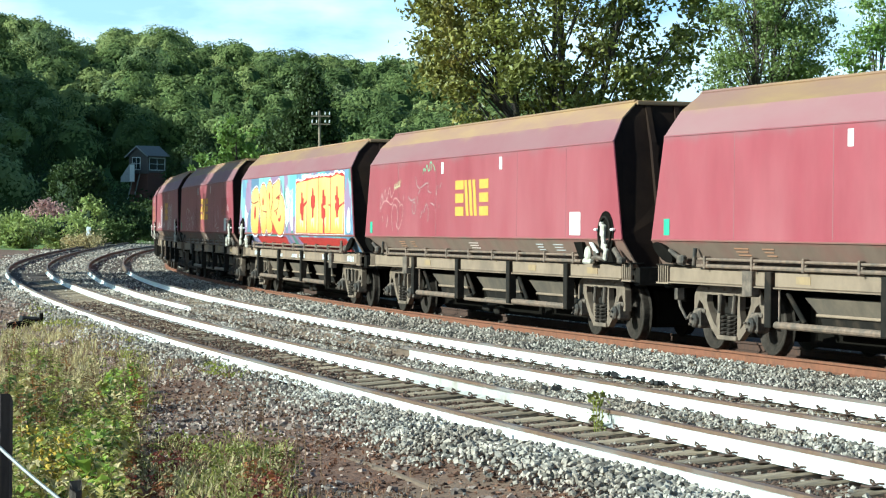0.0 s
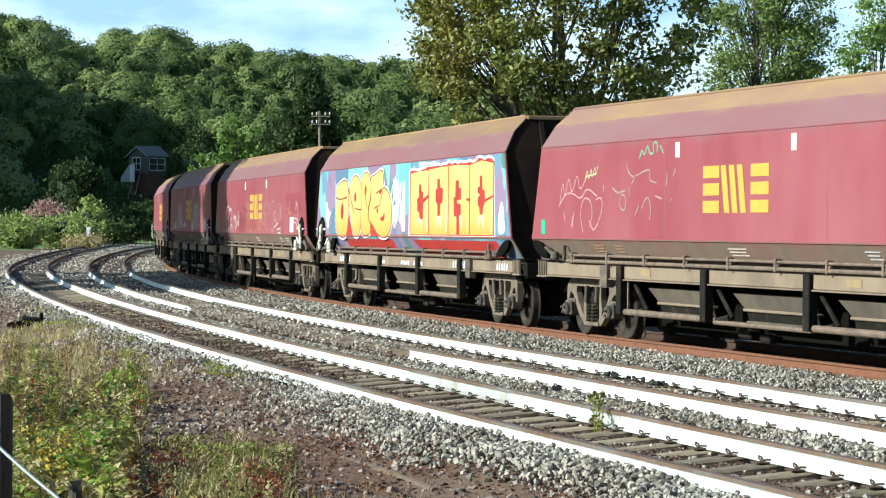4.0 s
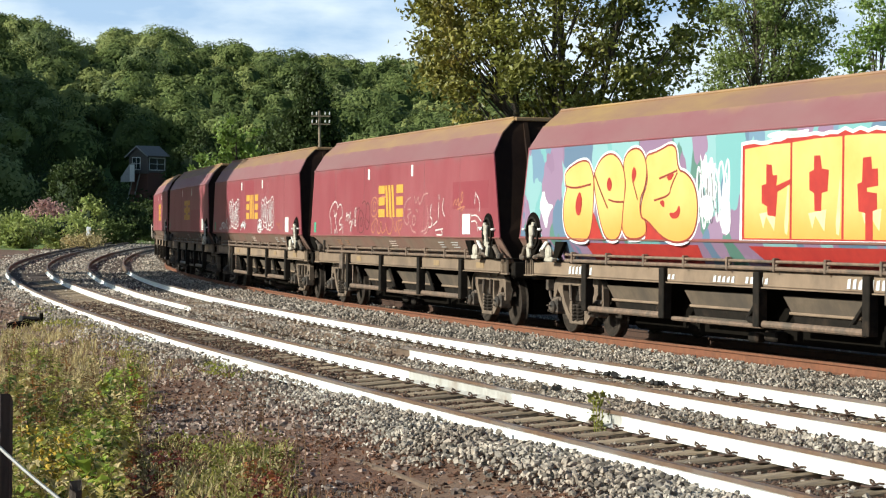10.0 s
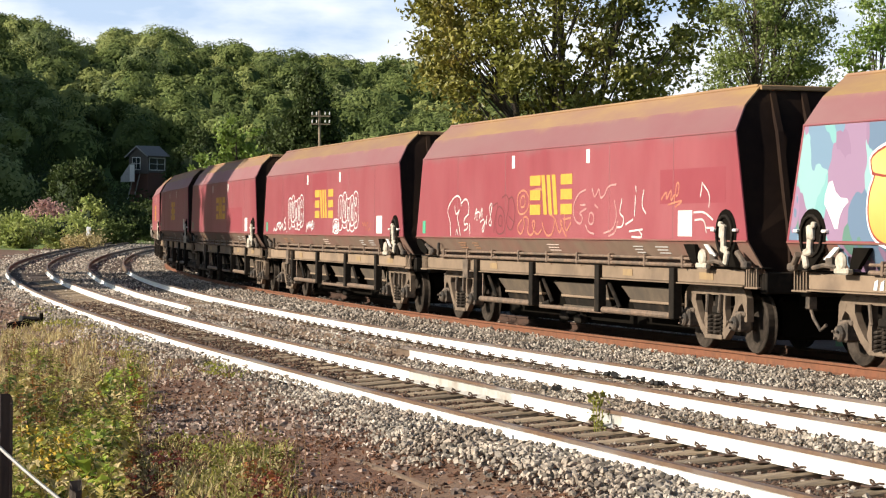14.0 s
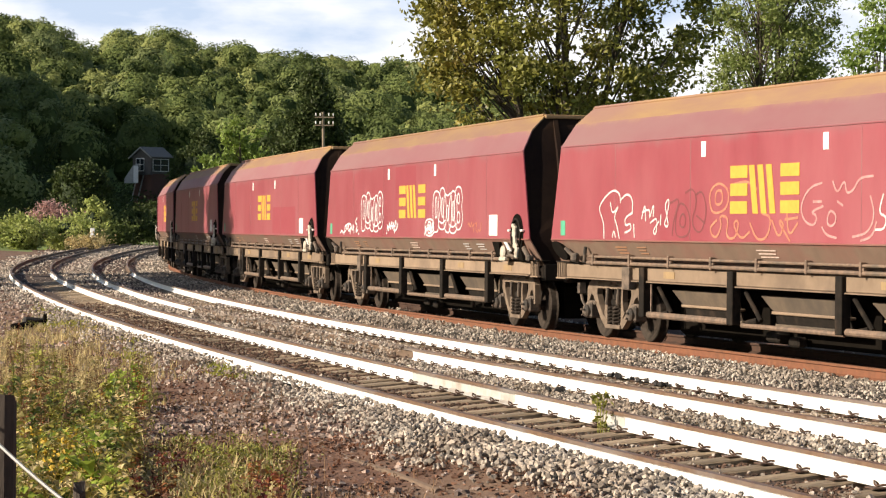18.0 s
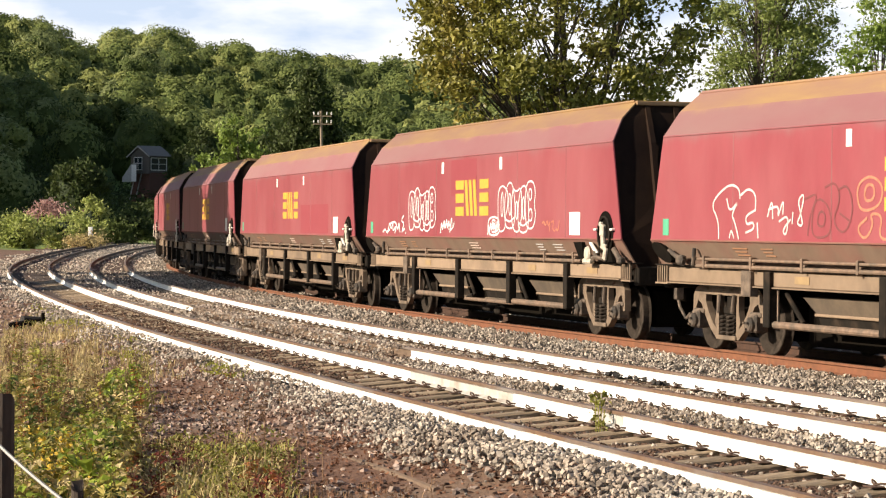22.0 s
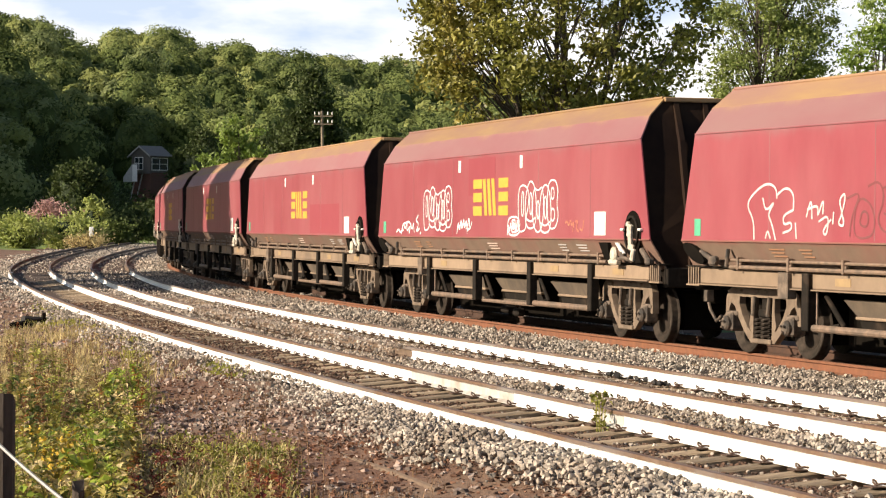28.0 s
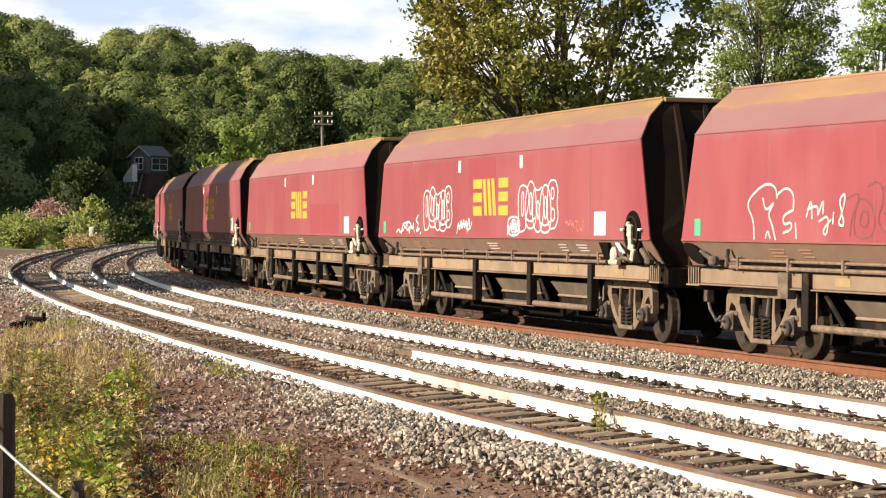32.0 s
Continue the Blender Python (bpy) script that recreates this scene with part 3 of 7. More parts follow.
def make_tracks():
    slp, clp = sleeper_mesh(), clip_mesh()
    pitch = 0.635

    def bed(name, label, track, s_lo, s_hi, z, drop, clips, buried=True, tip=0.0):
        top = tagged(new(name), label, "railway track", kind="structure")
        rng = random.Random(len(name))
        k = 0
        s = s_lo
        while s < s_hi:
            x, y, h = (float(a) for a in track.at(s))
            o = new("sleeper", slp)
            o.parent = top
            dz = float(z(s)) if z else 0.0
            o.matrix_basis = pose(x, y, dz - 0.162 - drop - tip * 0.0131 + rng.uniform(-0.008, 0.006), 0, -tip, -math.degrees(h) + rng.uniform(-1.2, 1.2))
            if s < clips:
                for side in (1, -1):
                    for inner in (1, -1):
                        if buried and side > 0 and inner < 0:
                            continue
                        xx, yy, _ = (float(a) for a in track.at(s, side * GAUGE - side * inner * 0.055))
                        c = new("rail_clip", clp)
                        c.parent = top
                        c.matrix_basis = pose(xx, yy, dz - 0.162, 0, 0, -math.degrees(h) + (180 if side * inner < 0 else 0) + 0)
            s += pitch
            k += 1
        return top

    a = bed("track_1", "curving railway track with white-painted rails on weathered sleepers", NEAR, -6, 72, None, 0.0, 46, True, 5.0)

    def near_b(s):
        return 3 if s > 84 else 2 if (13.6 < s < 17.3 or 10.4 < s < 11.6) else 1
    rail(NEAR, GAUGE, -30, 299, ("rail_head", "rail_white", "rail_grey", "rail_dirt"), lambda s: 3 if s > 84 else 1, a, "brown-topped rail with white-painted sides")
    rail(NEAR, -GAUGE, -30, 299, ("rail_head", "rail_white", "rail_grey", "rail_dirt"), near_b, a, "brown-topped rail with white-painted sides, worn grey in places")
    b = bed("track_2", "curving railway track with white-painted rails half buried in ballast", MID, -10, 45, None, 0.02, 40, False)
    rail(MID, GAUGE, -30, 299, ("rail_head", "rail_white", "rail_dirt"), lambda s: 2 if 15.5 < s < 34 or s > 76 else 1, b, "white-painted rail partly covered with dirt")
    rail(MID, -GAUGE, -30, 299, ("rail_head", "rail_white", "rail_dirt"), lambda s: 2 if s > 76 else 1, b, "brown-topped rail with white-painted sides")
    c = bed("track_3", "rusty railway track under the coal train", FAR, -20, 60, rise, 0.03, 0)
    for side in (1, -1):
        # the far rail takes the rust with the train's shade in its colour
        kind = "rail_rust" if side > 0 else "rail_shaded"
        rail(FAR, side * GAUGE, -60, 299, (kind, kind), lambda s: 1, c, "orange rusty rail" if side > 0 else "rusty rail coloured dark for the shade under the train", rise)


make_tracks()


# ---- ballast ----
def chunks(n, seed, pts, size, flat=0.75, small=False, worn=False):
    """n broken stones, each a bent cube (small: a bent double pyramid; worn: with blunted corners) turned at random."""
    rng = np.random.default_rng(seed)
    cube = np.array([(x, y, z) for x in (-1, 1) for y in (-1, 1) for z in (-1, 1)], float) * 0.5
    quads = np.array([(0, 1, 3, 2), (4, 6, 7, 5), (0, 4, 5, 1), (2, 3, 7, 6), (0, 2, 6, 4), (1, 5, 7, 3)])
    if small:
        cube = np.array([(1, 0, 0), (-1, 0, 0), (0, 1, 0), (0, -1, 0), (0, 0, 1), (0, 0, -1)], float) * 0.66
        quads = np.array([(0, 2, 4), (2, 1, 4), (1, 3, 4), (3, 0, 4), (2, 0, 5), (1, 2, 5), (3, 1, 5), (0, 3, 5)])
    if worn:
        mids = np.array([(-1, 0, 0), (1, 0, 0), (0, -1, 0), (0, 1, 0), (0, 0, -1), (0, 0, 1)], float) * 0.55
        order = ((0, 0), (1, 1), (2, 2), (3, 3), (4, 4), (5, 5))
        quads = np.array([(quads[a][k], quads[a][(k + 1) % 4], 8 + b) for a, b in order for k in range(4)])
        cube = np.concatenate([cube * 0.92, mids])
    v = cube[None] * rng.uniform(0.6, 1.2, (n, 1, 3)) + rng.uniform(-0.16, 0.16, (n, len(cube), 3))
    q = rng.normal(size=(n, 4))
    q /= np.linalg.norm(q, axis=1, keepdims=True)
    w, x, y, z = q.T
    rot = np.stack([1 - 2 * (y * y + z * z), 2 * (x * y - z * w), 2 * (x * z + y * w), 2 * (x * y + z * w), 1 - 2 * (x * x + z * z), 2 * (y * z - x * w),
                    2 * (x * z - y * w), 2 * (y * z + x * w), 1 - 2 * (x * x + y * y)], -1).reshape(n, 3, 3)
    v = np.einsum("nij,nkj->nki", rot, v) * size[:, None, None]
    v[:, :, 2] *= flat
    v += pts[:, None, :]
    f = quads[None] + len(cube) * np.arange(n)[:, None, None]
    return v.reshape(-1, 3), f.reshape(-1, quads.shape[1])


def scatter(n, y0, y1, seed, widen=0.2):
    """Points over the ground in front of the camera, denser towards it."""
    rng = np.random.default_rng(seed)
    y = y0 * (y1 / y0) ** rng.random(n)
    x = rng.uniform(-1, 1, n) * (widen * y + 0.6)
    return x, y, rng


def make_ballast():
    x, y, rng = scatter(330000, 13.0, 100.0, 5)
    d1, s1 = NEAR.side(x, y)
    d2, s2 = MID.side(x, y)
    d3, s3 = FAR.side(x, y)
    keep = (d1 < 3.6 + 0.7 * wave(x, y, 0.8, 4)) & (d3 > -2.6)
    edge = smooth(1.45, 1.9, d1 - 0.2 * wave(x, y, 0.7, 9))
    keep &= rng.random(len(x)) > edge * (0.985 - 0.28 * smooth(-0.1, 0.4, wave(x, y, 0.9, 21)) * smooth(22, 27, y))
    keep &= rng.random(len(x)) < np.where(y < 22, 0.50, 0.70) * np.where(d1 > 1.9, 0.4, 1.0)
    # soil and grass break through the shoulder
    keep &= ~((d1 > 0.92) & (y > 25) & (rng.random(len(x)) < 0.75 * smooth(-0.35, 0.2, wave(x, y, 0.9, 13))))
    # stones lie low between the rails of the near line, so that the sleepers show
    four = np.abs(d1) < 0.67
    keep &= ~(four & (rng.random(len(x)) < 0.965 - 0.1 * smooth(22, 16, y)))
    keep &= ~((np.abs(d2) < 0.66) & (rng.random(len(x)) < 0.55)) & ~((np.abs(d3) < 0.68) & (rng.random(len(x)) < 0.8)) & ~((d3 < -0.9) & (rng.random(len(x)) < 0.6))
    buried = (s2 > 15.5) & (s2 < 34) & (np.abs(d2 - GAUGE) < 0.3)
    for d in (d1, d2, d3):
        keep &= (np.abs(np.abs(d) - GAUGE) > 0.075) | (buried if d is d2 else False)
    x, y, d1, d2, d3, four, s3, buried = (a[keep] for a in (x, y, d1, d2, d3, four, s3, buried))
    size = (0.021 + 0.025 * rng.random(len(x)) ** 1.5) * (1 + 0.55 * smooth(24, 70, y))
    z = terrain(x, y) + size * rng.uniform(-0.25, 0.7, len(x))
    z += (0.125 + 0.02 * wave(x, y, 0.25, 3)) * smooth(0.82, 0.90, d1) * smooth(2.0, 1.4, d1) + 0.06 * smooth(0.85, 0.95, -d1) * smooth(1.6, 1.3, -d1) + 0.075 * smooth(0.82, 0.95, d3) * smooth(2.6, 1.8, d3)
    z += 0.05 * smooth(0.80, 0.88, np.abs(d2)) * smooth(1.5, 1.2, np.abs(d2)) + 0.02 * smooth(0.7, 0.6, np.abs(d2))
    z = np.where(buried, np.maximum(z, 0.0 - 0.5 * (np.abs(d2 - GAUGE) - 0.06).clip(0) + size * 0.1), z)
    pts = np.stack([x, y, z], 1)
    for k, (part_, label) in enumerate(((y < 22, "loose grey crushed stone ballast round the rails"), (y >= 22, "grey crushed stone ballast along the tracks"))):
        v, f = chunks(int(part_.sum()), 6 + 50 * k, pts[part_], size[part_], 0.95, k == 1, k == 0)
        tagged(new("ballast", cloud_mesh("ballast", v, f, "ballast_stone")), label, "ballast", kind="stuff")
    # coarser heaps of the same stone round the bend
    x, y, rng = scatter(60000, 95.0, 290.0, 35, 0.19)
    d1, _ = NEAR.side(x, y)
    d3, _ = FAR.side(x, y)
    keep = (d1 < 3.4 + 1.2 * wave(x, y, 3.0, 4)) & (d3 > -3.0)
    for d in (d1, MID.side(x, y)[0], d3):
        keep &= (np.abs(np.abs(d) - GAUGE) > 0.13) & ((np.abs(d) > 0.7) | (rng.random(len(x)) < 0.3))
    x, y = x[keep], y[keep]
    size = rng.uniform(0.05, 0.12, len(x)) * (0.7 + y / 300)
    v, f = chunks(len(x), 36, np.stack([x, y, terrain(x, y) + size * 0.2], 1), size, 0.8, True)
    tagged(new("ballast", cloud_mesh("ballast", v, f, "ballast_stone")), "grey stone ballast round the bend of the line", "ballast", kind="stuff")
    # smaller chippings and soil clods on the cess
    x, y, rng = scatter(90000, 12.0, 75.0, 8)
    d1, _ = NEAR.side(x, y)
    keep = (d1 > 1.3) & (rng.random(len(x)) < 0.12 + 0.75 * smooth(-0.35, 0.15, wave(x, y, 0.6, 7)) * smooth(20.5, 24, y))
    x, y = x[keep], y[keep]
    size = (0.016 + 0.042 * rng.random(len(x)) ** 1.6) * (1 + 0.4 * smooth(25, 60, y))
    v, f = chunks(len(x), 9, np.stack([x, y, terrain(x, y) + size * 0.2], 1), size)
    soil = scatter(62000, 12.0, 60.0, 28)
    ds, _ = NEAR.side(soil[0], soil[1])
    ok = (ds > 1.25) & (soil[2].random(len(ds)) < 0.3 + 0.7 * smooth(0.2, -0.3, wave(soil[0], soil[1], 0.6, 7)))
    sx, sy = soil[0][ok], soil[1][ok]
    ssz = 0.012 + 0.055 * soil[2].random(len(sx)) ** 3
    cv, cf = chunks(len(sx), 29, np.stack([sx, sy, terrain(sx, sy) + ssz * 0.12], 1), ssz, 0.6, True)
    tagged(new("soil_crumbs", cloud_mesh("soil_crumbs", cv, cf, "soil_clod")), "dark red-brown crumbs of soil beside the line", "soil", kind="stuff")
    tagged(new("chippings", cloud_mesh("chippings", v, f, "chipping_stone")), "pale and brown stone chippings on the soil", "gravel", kind="stuff")


def make_four_foot():
    """Small dark stones and dirt between the sleepers of the near line."""
    x, y, rng = scatter(110000, 13.0, 60.0, 15)
    d1, s1 = NEAR.side(x, y)
    d2, _ = MID.side(x, y)
    keep = (np.abs(d1) < 0.68) | ((np.abs(d2) < 0.66) & (rng.random(len(x)) < 0.8))
    x, y, s1, d1 = x[keep], y[keep], s1[keep], d1[keep]
    size = rng.uniform(0.02, 0.05, len(x))
    v, f = chunks(len(x), 16, np.stack([x, y, terrain(x, y) + size * 0.15 + 0.036 * smooth(14, 27, s1 + 2 * wave(x, y, 0.5, 31)) * (np.abs(d1) < 0.7) + 0.02 * (np.abs(d1) > 0.7)], 1), size, 0.75, True)
    tagged(new("track_dirt", cloud_mesh("track_dirt", v, f, "dirt_stone")), "dark brown dirt and small stones between the rails", "dirt", kind="stuff")


mat("dirt_stone", (0.075, 0.042, 0.027), (0.12, 0.071, 0.046), 30.0, 0.95, vary=0.7, island=True, c3=(0.095, 0.05, 0.032), scale3=0.5, amount3=0.3)
mat("soil_clod", (0.175, 0.086, 0.050), (0.07, 0.036, 0.023), 30.0, 0.95, vary=0.8, island=True)
mat("chipping_stone", (0.42, 0.345, 0.295), (0.26, 0.195, 0.16), 30.0, 0.95, vary=0.65, island=True, c3=(0.20, 0.12, 0.085), scale3=0.6, amount3=0.45, soft3=0.2)
make_ballast()
make_four_foot()

# ---- coal wagons ----
mat("ochre_top", (0.35, 0.225, 0.085), (0.28, 0.165, 0.072), 2.0, 0.7, c3=(0.25, 0.135, 0.105), scale3=1.0, amount3=0.42, vary=0.12, bump=0.15, stretch=(0.22, 1, 1), soft3=0.15)
TOP, BEND, CREASE, LOW, BOTTOM = (0.92, 3.72), (1.20, 3.45), (1.40, 3.08), (1.40, 1.57), (1.14, 1.12)      # half width, height
END = {"top": 7.25, "bend": 7.36, "crease": 7.5, "low": 7.92, "bottom": 7.97}
BOGIE, AXLE, WHEEL_R = 6.05, 0.90, 0.42


def sheet(a, b, xa, xb, side, x_lo=None, x_hi=None):
    """A side sheet between two creases of the body."""
    y0, z0, y1, z1 = a[0] * side, a[1], b[0] * side, b[1]
    return Shape().plate([(-xa, y0, z0), (xa, y0, z0), (xb, y1, z1), (-xb, y1, z1)], 0.02 * side)


def bogie_frame(side):
    """Cast side frame: deep top bar, horns over the boxes, broad webs with drop-shaped openings down to the spring seat."""
    sh = Shape()
    y0, y1 = (1.0 * side - 0.05, 1.0 * side + 0.05)
    sh.slab([(-0.92, 0.925), (0.92, 0.925), (1.03, 0.88), (1.10, 0.78), (1.12, 0.45), (1.03, 0.45), (1.01, 0.62), (0.95, 0.70), (0.90, 0.80), (-0.90, 0.80),
             (-0.95, 0.70), (-1.01, 0.62), (-1.03, 0.45), (-1.12, 0.45), (-1.10, 0.78), (-1.03, 0.88)], y0, y1)
    for k in (1, -1):
        # thick limb from the shoulder down to the spring seat
        sh.slab([(k * 0.96, 0.845), (k * 0.69, 0.845), (k * 0.70, 0.70), (k * 0.60, 0.54), (k * 0.44, 0.38), (k * 0.27, 0.285), (k * 0.27, 0.185), (k * 0.36, 0.185), (k * 0.56, 0.33), (k * 0.72, 0.50), (k * 0.84, 0.66), (k * 0.95, 0.71)], y0 + 0.003, y1 - 0.003)
        # slim column beside the springs
        sh.slab([(k * 0.35, 0.845), (k * 0.275, 0.845), (k * 0.275, 0.28), (k * 0.36, 0.34), (k * 0.40, 0.42), (k * 0.35, 0.60)], y0 + 0.006, y1 - 0.006)
        sh.box(min(k * 0.60, k * 0.66), max(k * 0.60, k * 0.66), y0 - 0.03, y1 + 0.03, 0.865, 0.90, 0.008)
        sh.box(min(k * 0.10, k * 0.15), max(k * 0.10, k * 0.15), y0 - 0.02, y1 + 0.02, 0.865, 0.895, 0.008)
    sh.box(-0.30, 0.30, y0 - 0.03, y1 + 0.03, 0.17, 0.235, 0.012)
    return sh


def add_bogie(wagon, bx):
    for side in (-1, 1):
        fr = part("bogie_frame", bogie_frame(side), "dusty_cast", wagon, "dust-covered cast bogie frame", m=pose(bx, 0, 0))
        for k in (-1, 1):
            sp = Shape()
            turns = [(k * 0.10 + 0.062 * math.cos(t * 1.05), 1.03 * side + 0.062 * math.sin(t * 1.05), 0.23 + t * 0.0094) for t in range(0, 31)]
            sp.tube(turns, 0.022, 6)
            part("spring", sp, "wheel_steel", fr, "dirty coil spring")
            ab = Shape()
            ab.box(-0.12, 0.12, -0.11, 0.11, -0.11, 0.15, 0.03)
            ab.lathe([(0.02, -0.18), (0.085, -0.17), (0.105, -0.14), (0.105, 0.0)], (0, 0, 0), 16)
            ab.box(-0.17, 0.17, -0.06, 0.06, 0.10, 0.17, 0.02)
            for t in range(3):
                a = 2.1 * t + 0.5
                ab.lathe([(0.006, -0.215), (0.018, -0.21), (0.018, -0.185)], (0.055 * math.cos(a), 0, 0.055 * math.sin(a)), 6)
            part("axle_box", ab, "dusty_iron", fr, "dusty axle box", m=pose(k * AXLE, side * 1.02, WHEEL_R, 0, 0, 0 if side < 0 else 180))
            rod = Shape().tube([(0, 0, 0), (0.05, 0, 0.26)], 0.03, 8)
            part("damper", rod, "dusty_iron", fr, m=pose(k * 0.22, side * 1.08, 0.55))
    part("bolster", Shape().box(bx - 0.17, bx + 0.17, -1.03, 1.03, 0.53, 0.64, 0.02).box(bx - 0.12, bx + 0.12, -1.0, 1.0, 0.62, 0.84, 0.02), "dark_iron", wagon)
    for k in (-1, 1):
        ws = Shape().lathe([(0.08, -0.98), (0.08, 0.98)], (0, 0, 0), 12)
        for side in (-1, 1):
            prof = [(0.10, -0.075), (0.13, -0.065), (0.30, -0.035), (0.355, -0.06), (0.412, -0.067), (WHEEL_R, -0.055), (0.425, 0.03), (0.45, 0.06), (0.44, 0.075), (0.30, 0.05), (0.10, 0.07)]
            ws.lathe([(r, y * -side if side > 0 else y) for r, y in prof], (0, side * GAUGE, 0), 32)
        part("wheelset", ws, "wheel_steel", wagon, "dusty steel wheel pair", m=pose(bx + k * AXLE, 0, WHEEL_R))


def add_gear(wagon, side):
    """Pipes, posts, chutes and levers along one side."""
    y = 1.33 * side
    for z, r in ((1.31, 0.022), (1.215, 0.030)):
        pipe = part("long_pipe", Shape().tube([(-6.5, y, z), (5.9, y, z)], r, 8), "pipe_grey", wagon)
    for i in range(9):
        x = -6.2 + i * 1.47
        cl = Shape().box(x - 0.025, x + 0.025, y - 0.045, y + 0.045, 1.17, 1.36, 0.012)
        cl.box(x - 0.06, x + 0.06, y - 0.02, y + 0.02, 1.24, 1.28, 0.008)
        part("pipe_clamp", cl, "pipe_grey", pipe)
    for x in (-4.3, -1.2, 2.0, 5.1):
        part("post", Shape().box(x - 0.09, x + 0.09, 1.27 * side - 0.07, 1.27 * side + 0.07, 0.42, 1.17, 0.012), "dark_iron", wagon, "dark steel post")
    part("bracket", Shape().box(-5.06, -4.78, 1.27 * side - 0.07, 1.27 * side + 0.07, 0.82, 1.17, 0.012), "dusty_iron", wagon)
    for x0, x1, z in ((-4.2, -1.3, 0.46), (2.1, 5.0, 0.46)):
        part("lower_pipe", Shape().tube([(x0, 1.25 * side, z), (x1, 1.25 * side, z)], 0.05, 10), "pipe_grey", wagon)
    part("lower_pipe", Shape().tube([(-1.1, 1.18 * side, 0.42), (1.9, 1.18 * side, 0.42)], 0.035, 8), "pipe_grey", wagon)
    for x0, x1 in ((-3.75, -1.5), (-0.75, 1.75), (2.4, 4.75)):
        part("discharge_chute", Shape().plate([(x0, 1.04 * side, 0.85), (x1, 1.04 * side, 0.85), (x1 - 0.1, 0.95 * side, 0.62), (x0 + 0.25, 0.95 * side, 0.62)], -0.03 * side), "chute_dust", wagon, "dusty sloping discharge chute")
        part("chute_ledge", Shape().box(x0 + 0.2, x1 - 0.05, 0.96 * side - 0.05, 0.96 * side + 0.05, 0.595, 0.635, 0.01), "dusty_frame", wagon, "pale dusty ledge of the chute")
        part("chute_foot", Shape().plate([(x0 + 0.25, 0.94 * side, 0.60), (x1 - 0.1, 0.94 * side, 0.60), (x1 - 0.1, 0.90 * side, 0.47), (x0 + 0.25, 0.90 * side, 0.47)], -0.03 * side), "dark_iron", wagon)
        part("chute_ledge", Shape().box(x0 + 0.3, x1, 0.95 * side - 0.05, 0.95 * side + 0.05, 0.42, 0.465, 0.01), "chute_dust", wagon)
        part("rod", Shape().tube([(x0 - 0.42, 1.22 * side, 0.93), (x0 - 0.42, 1.22 * side, 0.46)], 0.018, 6), "pipe_grey", wagon, "thin upright rod")
        part("chute_lever", Shape().tube([(x0 - 0.3, 1.15 * side, 0.88), (x0 + 0.18, 1.15 * side, 0.5)], 0.035, 8).tube([(x0 - 0.25, 1.15 * side, 0.45), (x0 + 0.1, 1.15 * side, 0.5)], 0.05, 8),
             "dark_iron", wagon)
    part("brake_unit", Shape().box(-0.95, -0.55, 0.8 * side - 0.1, 0.8 * side + 0.1, 0.2, 0.34, 0.03).box(-0.3, 0.0, 0.8 * side - 0.08, 0.8 * side + 0.08, 0.16, 0.30, 0.03), "dark_iron", wagon)
    # grilles at the ends of the sole bar
    for k in (-1, 1):
        g = Shape()
        for i in range(5):
            x = k * (7.62 + 0.08 * i)
            g.box(x - 0.012, x + 0.012, 1.25 * side - 0.02, 1.25 * side + 0.02, 0.94, 1.2, 0.004)
        g.box(min(k * 7.58, k * 8.0), max(k * 7.58, k * 8.0), 1.25 * side - 0.03, 1.25 * side + 0.03, 0.925, 0.95, 0.004)
        part("end_grille", g, "dusty_frame", wagon)
    # openings in the lower sheets with levers: black plates that carry the inner shade
    oval = [(7.22 + 0.36 * math.cos(t * math.pi / 10), 1.67 + 0.34 * math.sin(t * math.pi / 10)) for t in range(20)]
    part("opening", Shape().slab(oval, 1.402 * side, 1.41 * side), "shade_black", wagon, "black oval opening in the side")
    part("opening", Shape().slab([(-7.48 + 0.24 * math.cos(t * math.pi / 8) - 0.25 * math.sin(t * math.pi / 8), 1.39 + 0.15 * math.sin(t * math.pi / 8)) for t in range(16)], 1.36 * side, 1.42 * side), "shade_black", wagon, "black opening in the lower side")
    part("opening", Shape().slab([(5.75, 1.52), (6.15, 1.52), (6.25, 1.25), (6.05, 1.25)], 1.36 * side, 1.42 * side), "shade_black", wagon)
    part("opening", Shape().slab([(6.95, 1.45), (7.42, 1.45), (7.60, 1.22), (7.25, 1.22)], 1.36 * side, 1.415 * side), "shade_black", wagon, "black opening in the lower side")
    lv = Shape()
    for x, z, hx, hz, tilt in ((7.20, 1.70, 0.075, 0.10, 8), (7.22, 1.56, 0.045, 0.10, -6), (7.27, 1.45, 0.10, 0.05, 12), (7.33, 1.34, 0.05, 0.10, 20), (7.12, 1.80, 0.04, 0.04, 0)):
        lv.box(-hx, hx, -0.035, 0.035, -hz, hz, 0.02, m=pose(x, 1.44 * side, z, 0, tilt, 0))
    part("brake_lever", lv, "pale_lever", wagon, "pale worn brake lever")
    part("ring", Shape().tube([(7.22 + 0.27 * math.cos(t * 0.45), 1.43 * side, 1.66 + 0.26 * math.sin(t * 0.45)) for t in range(15)], 0.022, 6), "dark_iron", wagon)
    for xa in (6.80, 7.54):
        part("stub", Shape().box(xa, xa + 0.11, 1.43 * side - 0.03, 1.43 * side + 0.03, 1.70, 1.74, 0.01), "white_mark", wagon)
    part("lever", Shape().tube([(6.6, 1.40 * side, 1.27), (6.9, 1.42 * side, 1.29), (7.2, 1.40 * side, 1.25)], 0.03, 6).box(6.7, 6.85, 1.39 * side - 0.04, 1.39 * side + 0.04, 1.27, 1.40, 0.02),
         "dusty_iron", wagon)
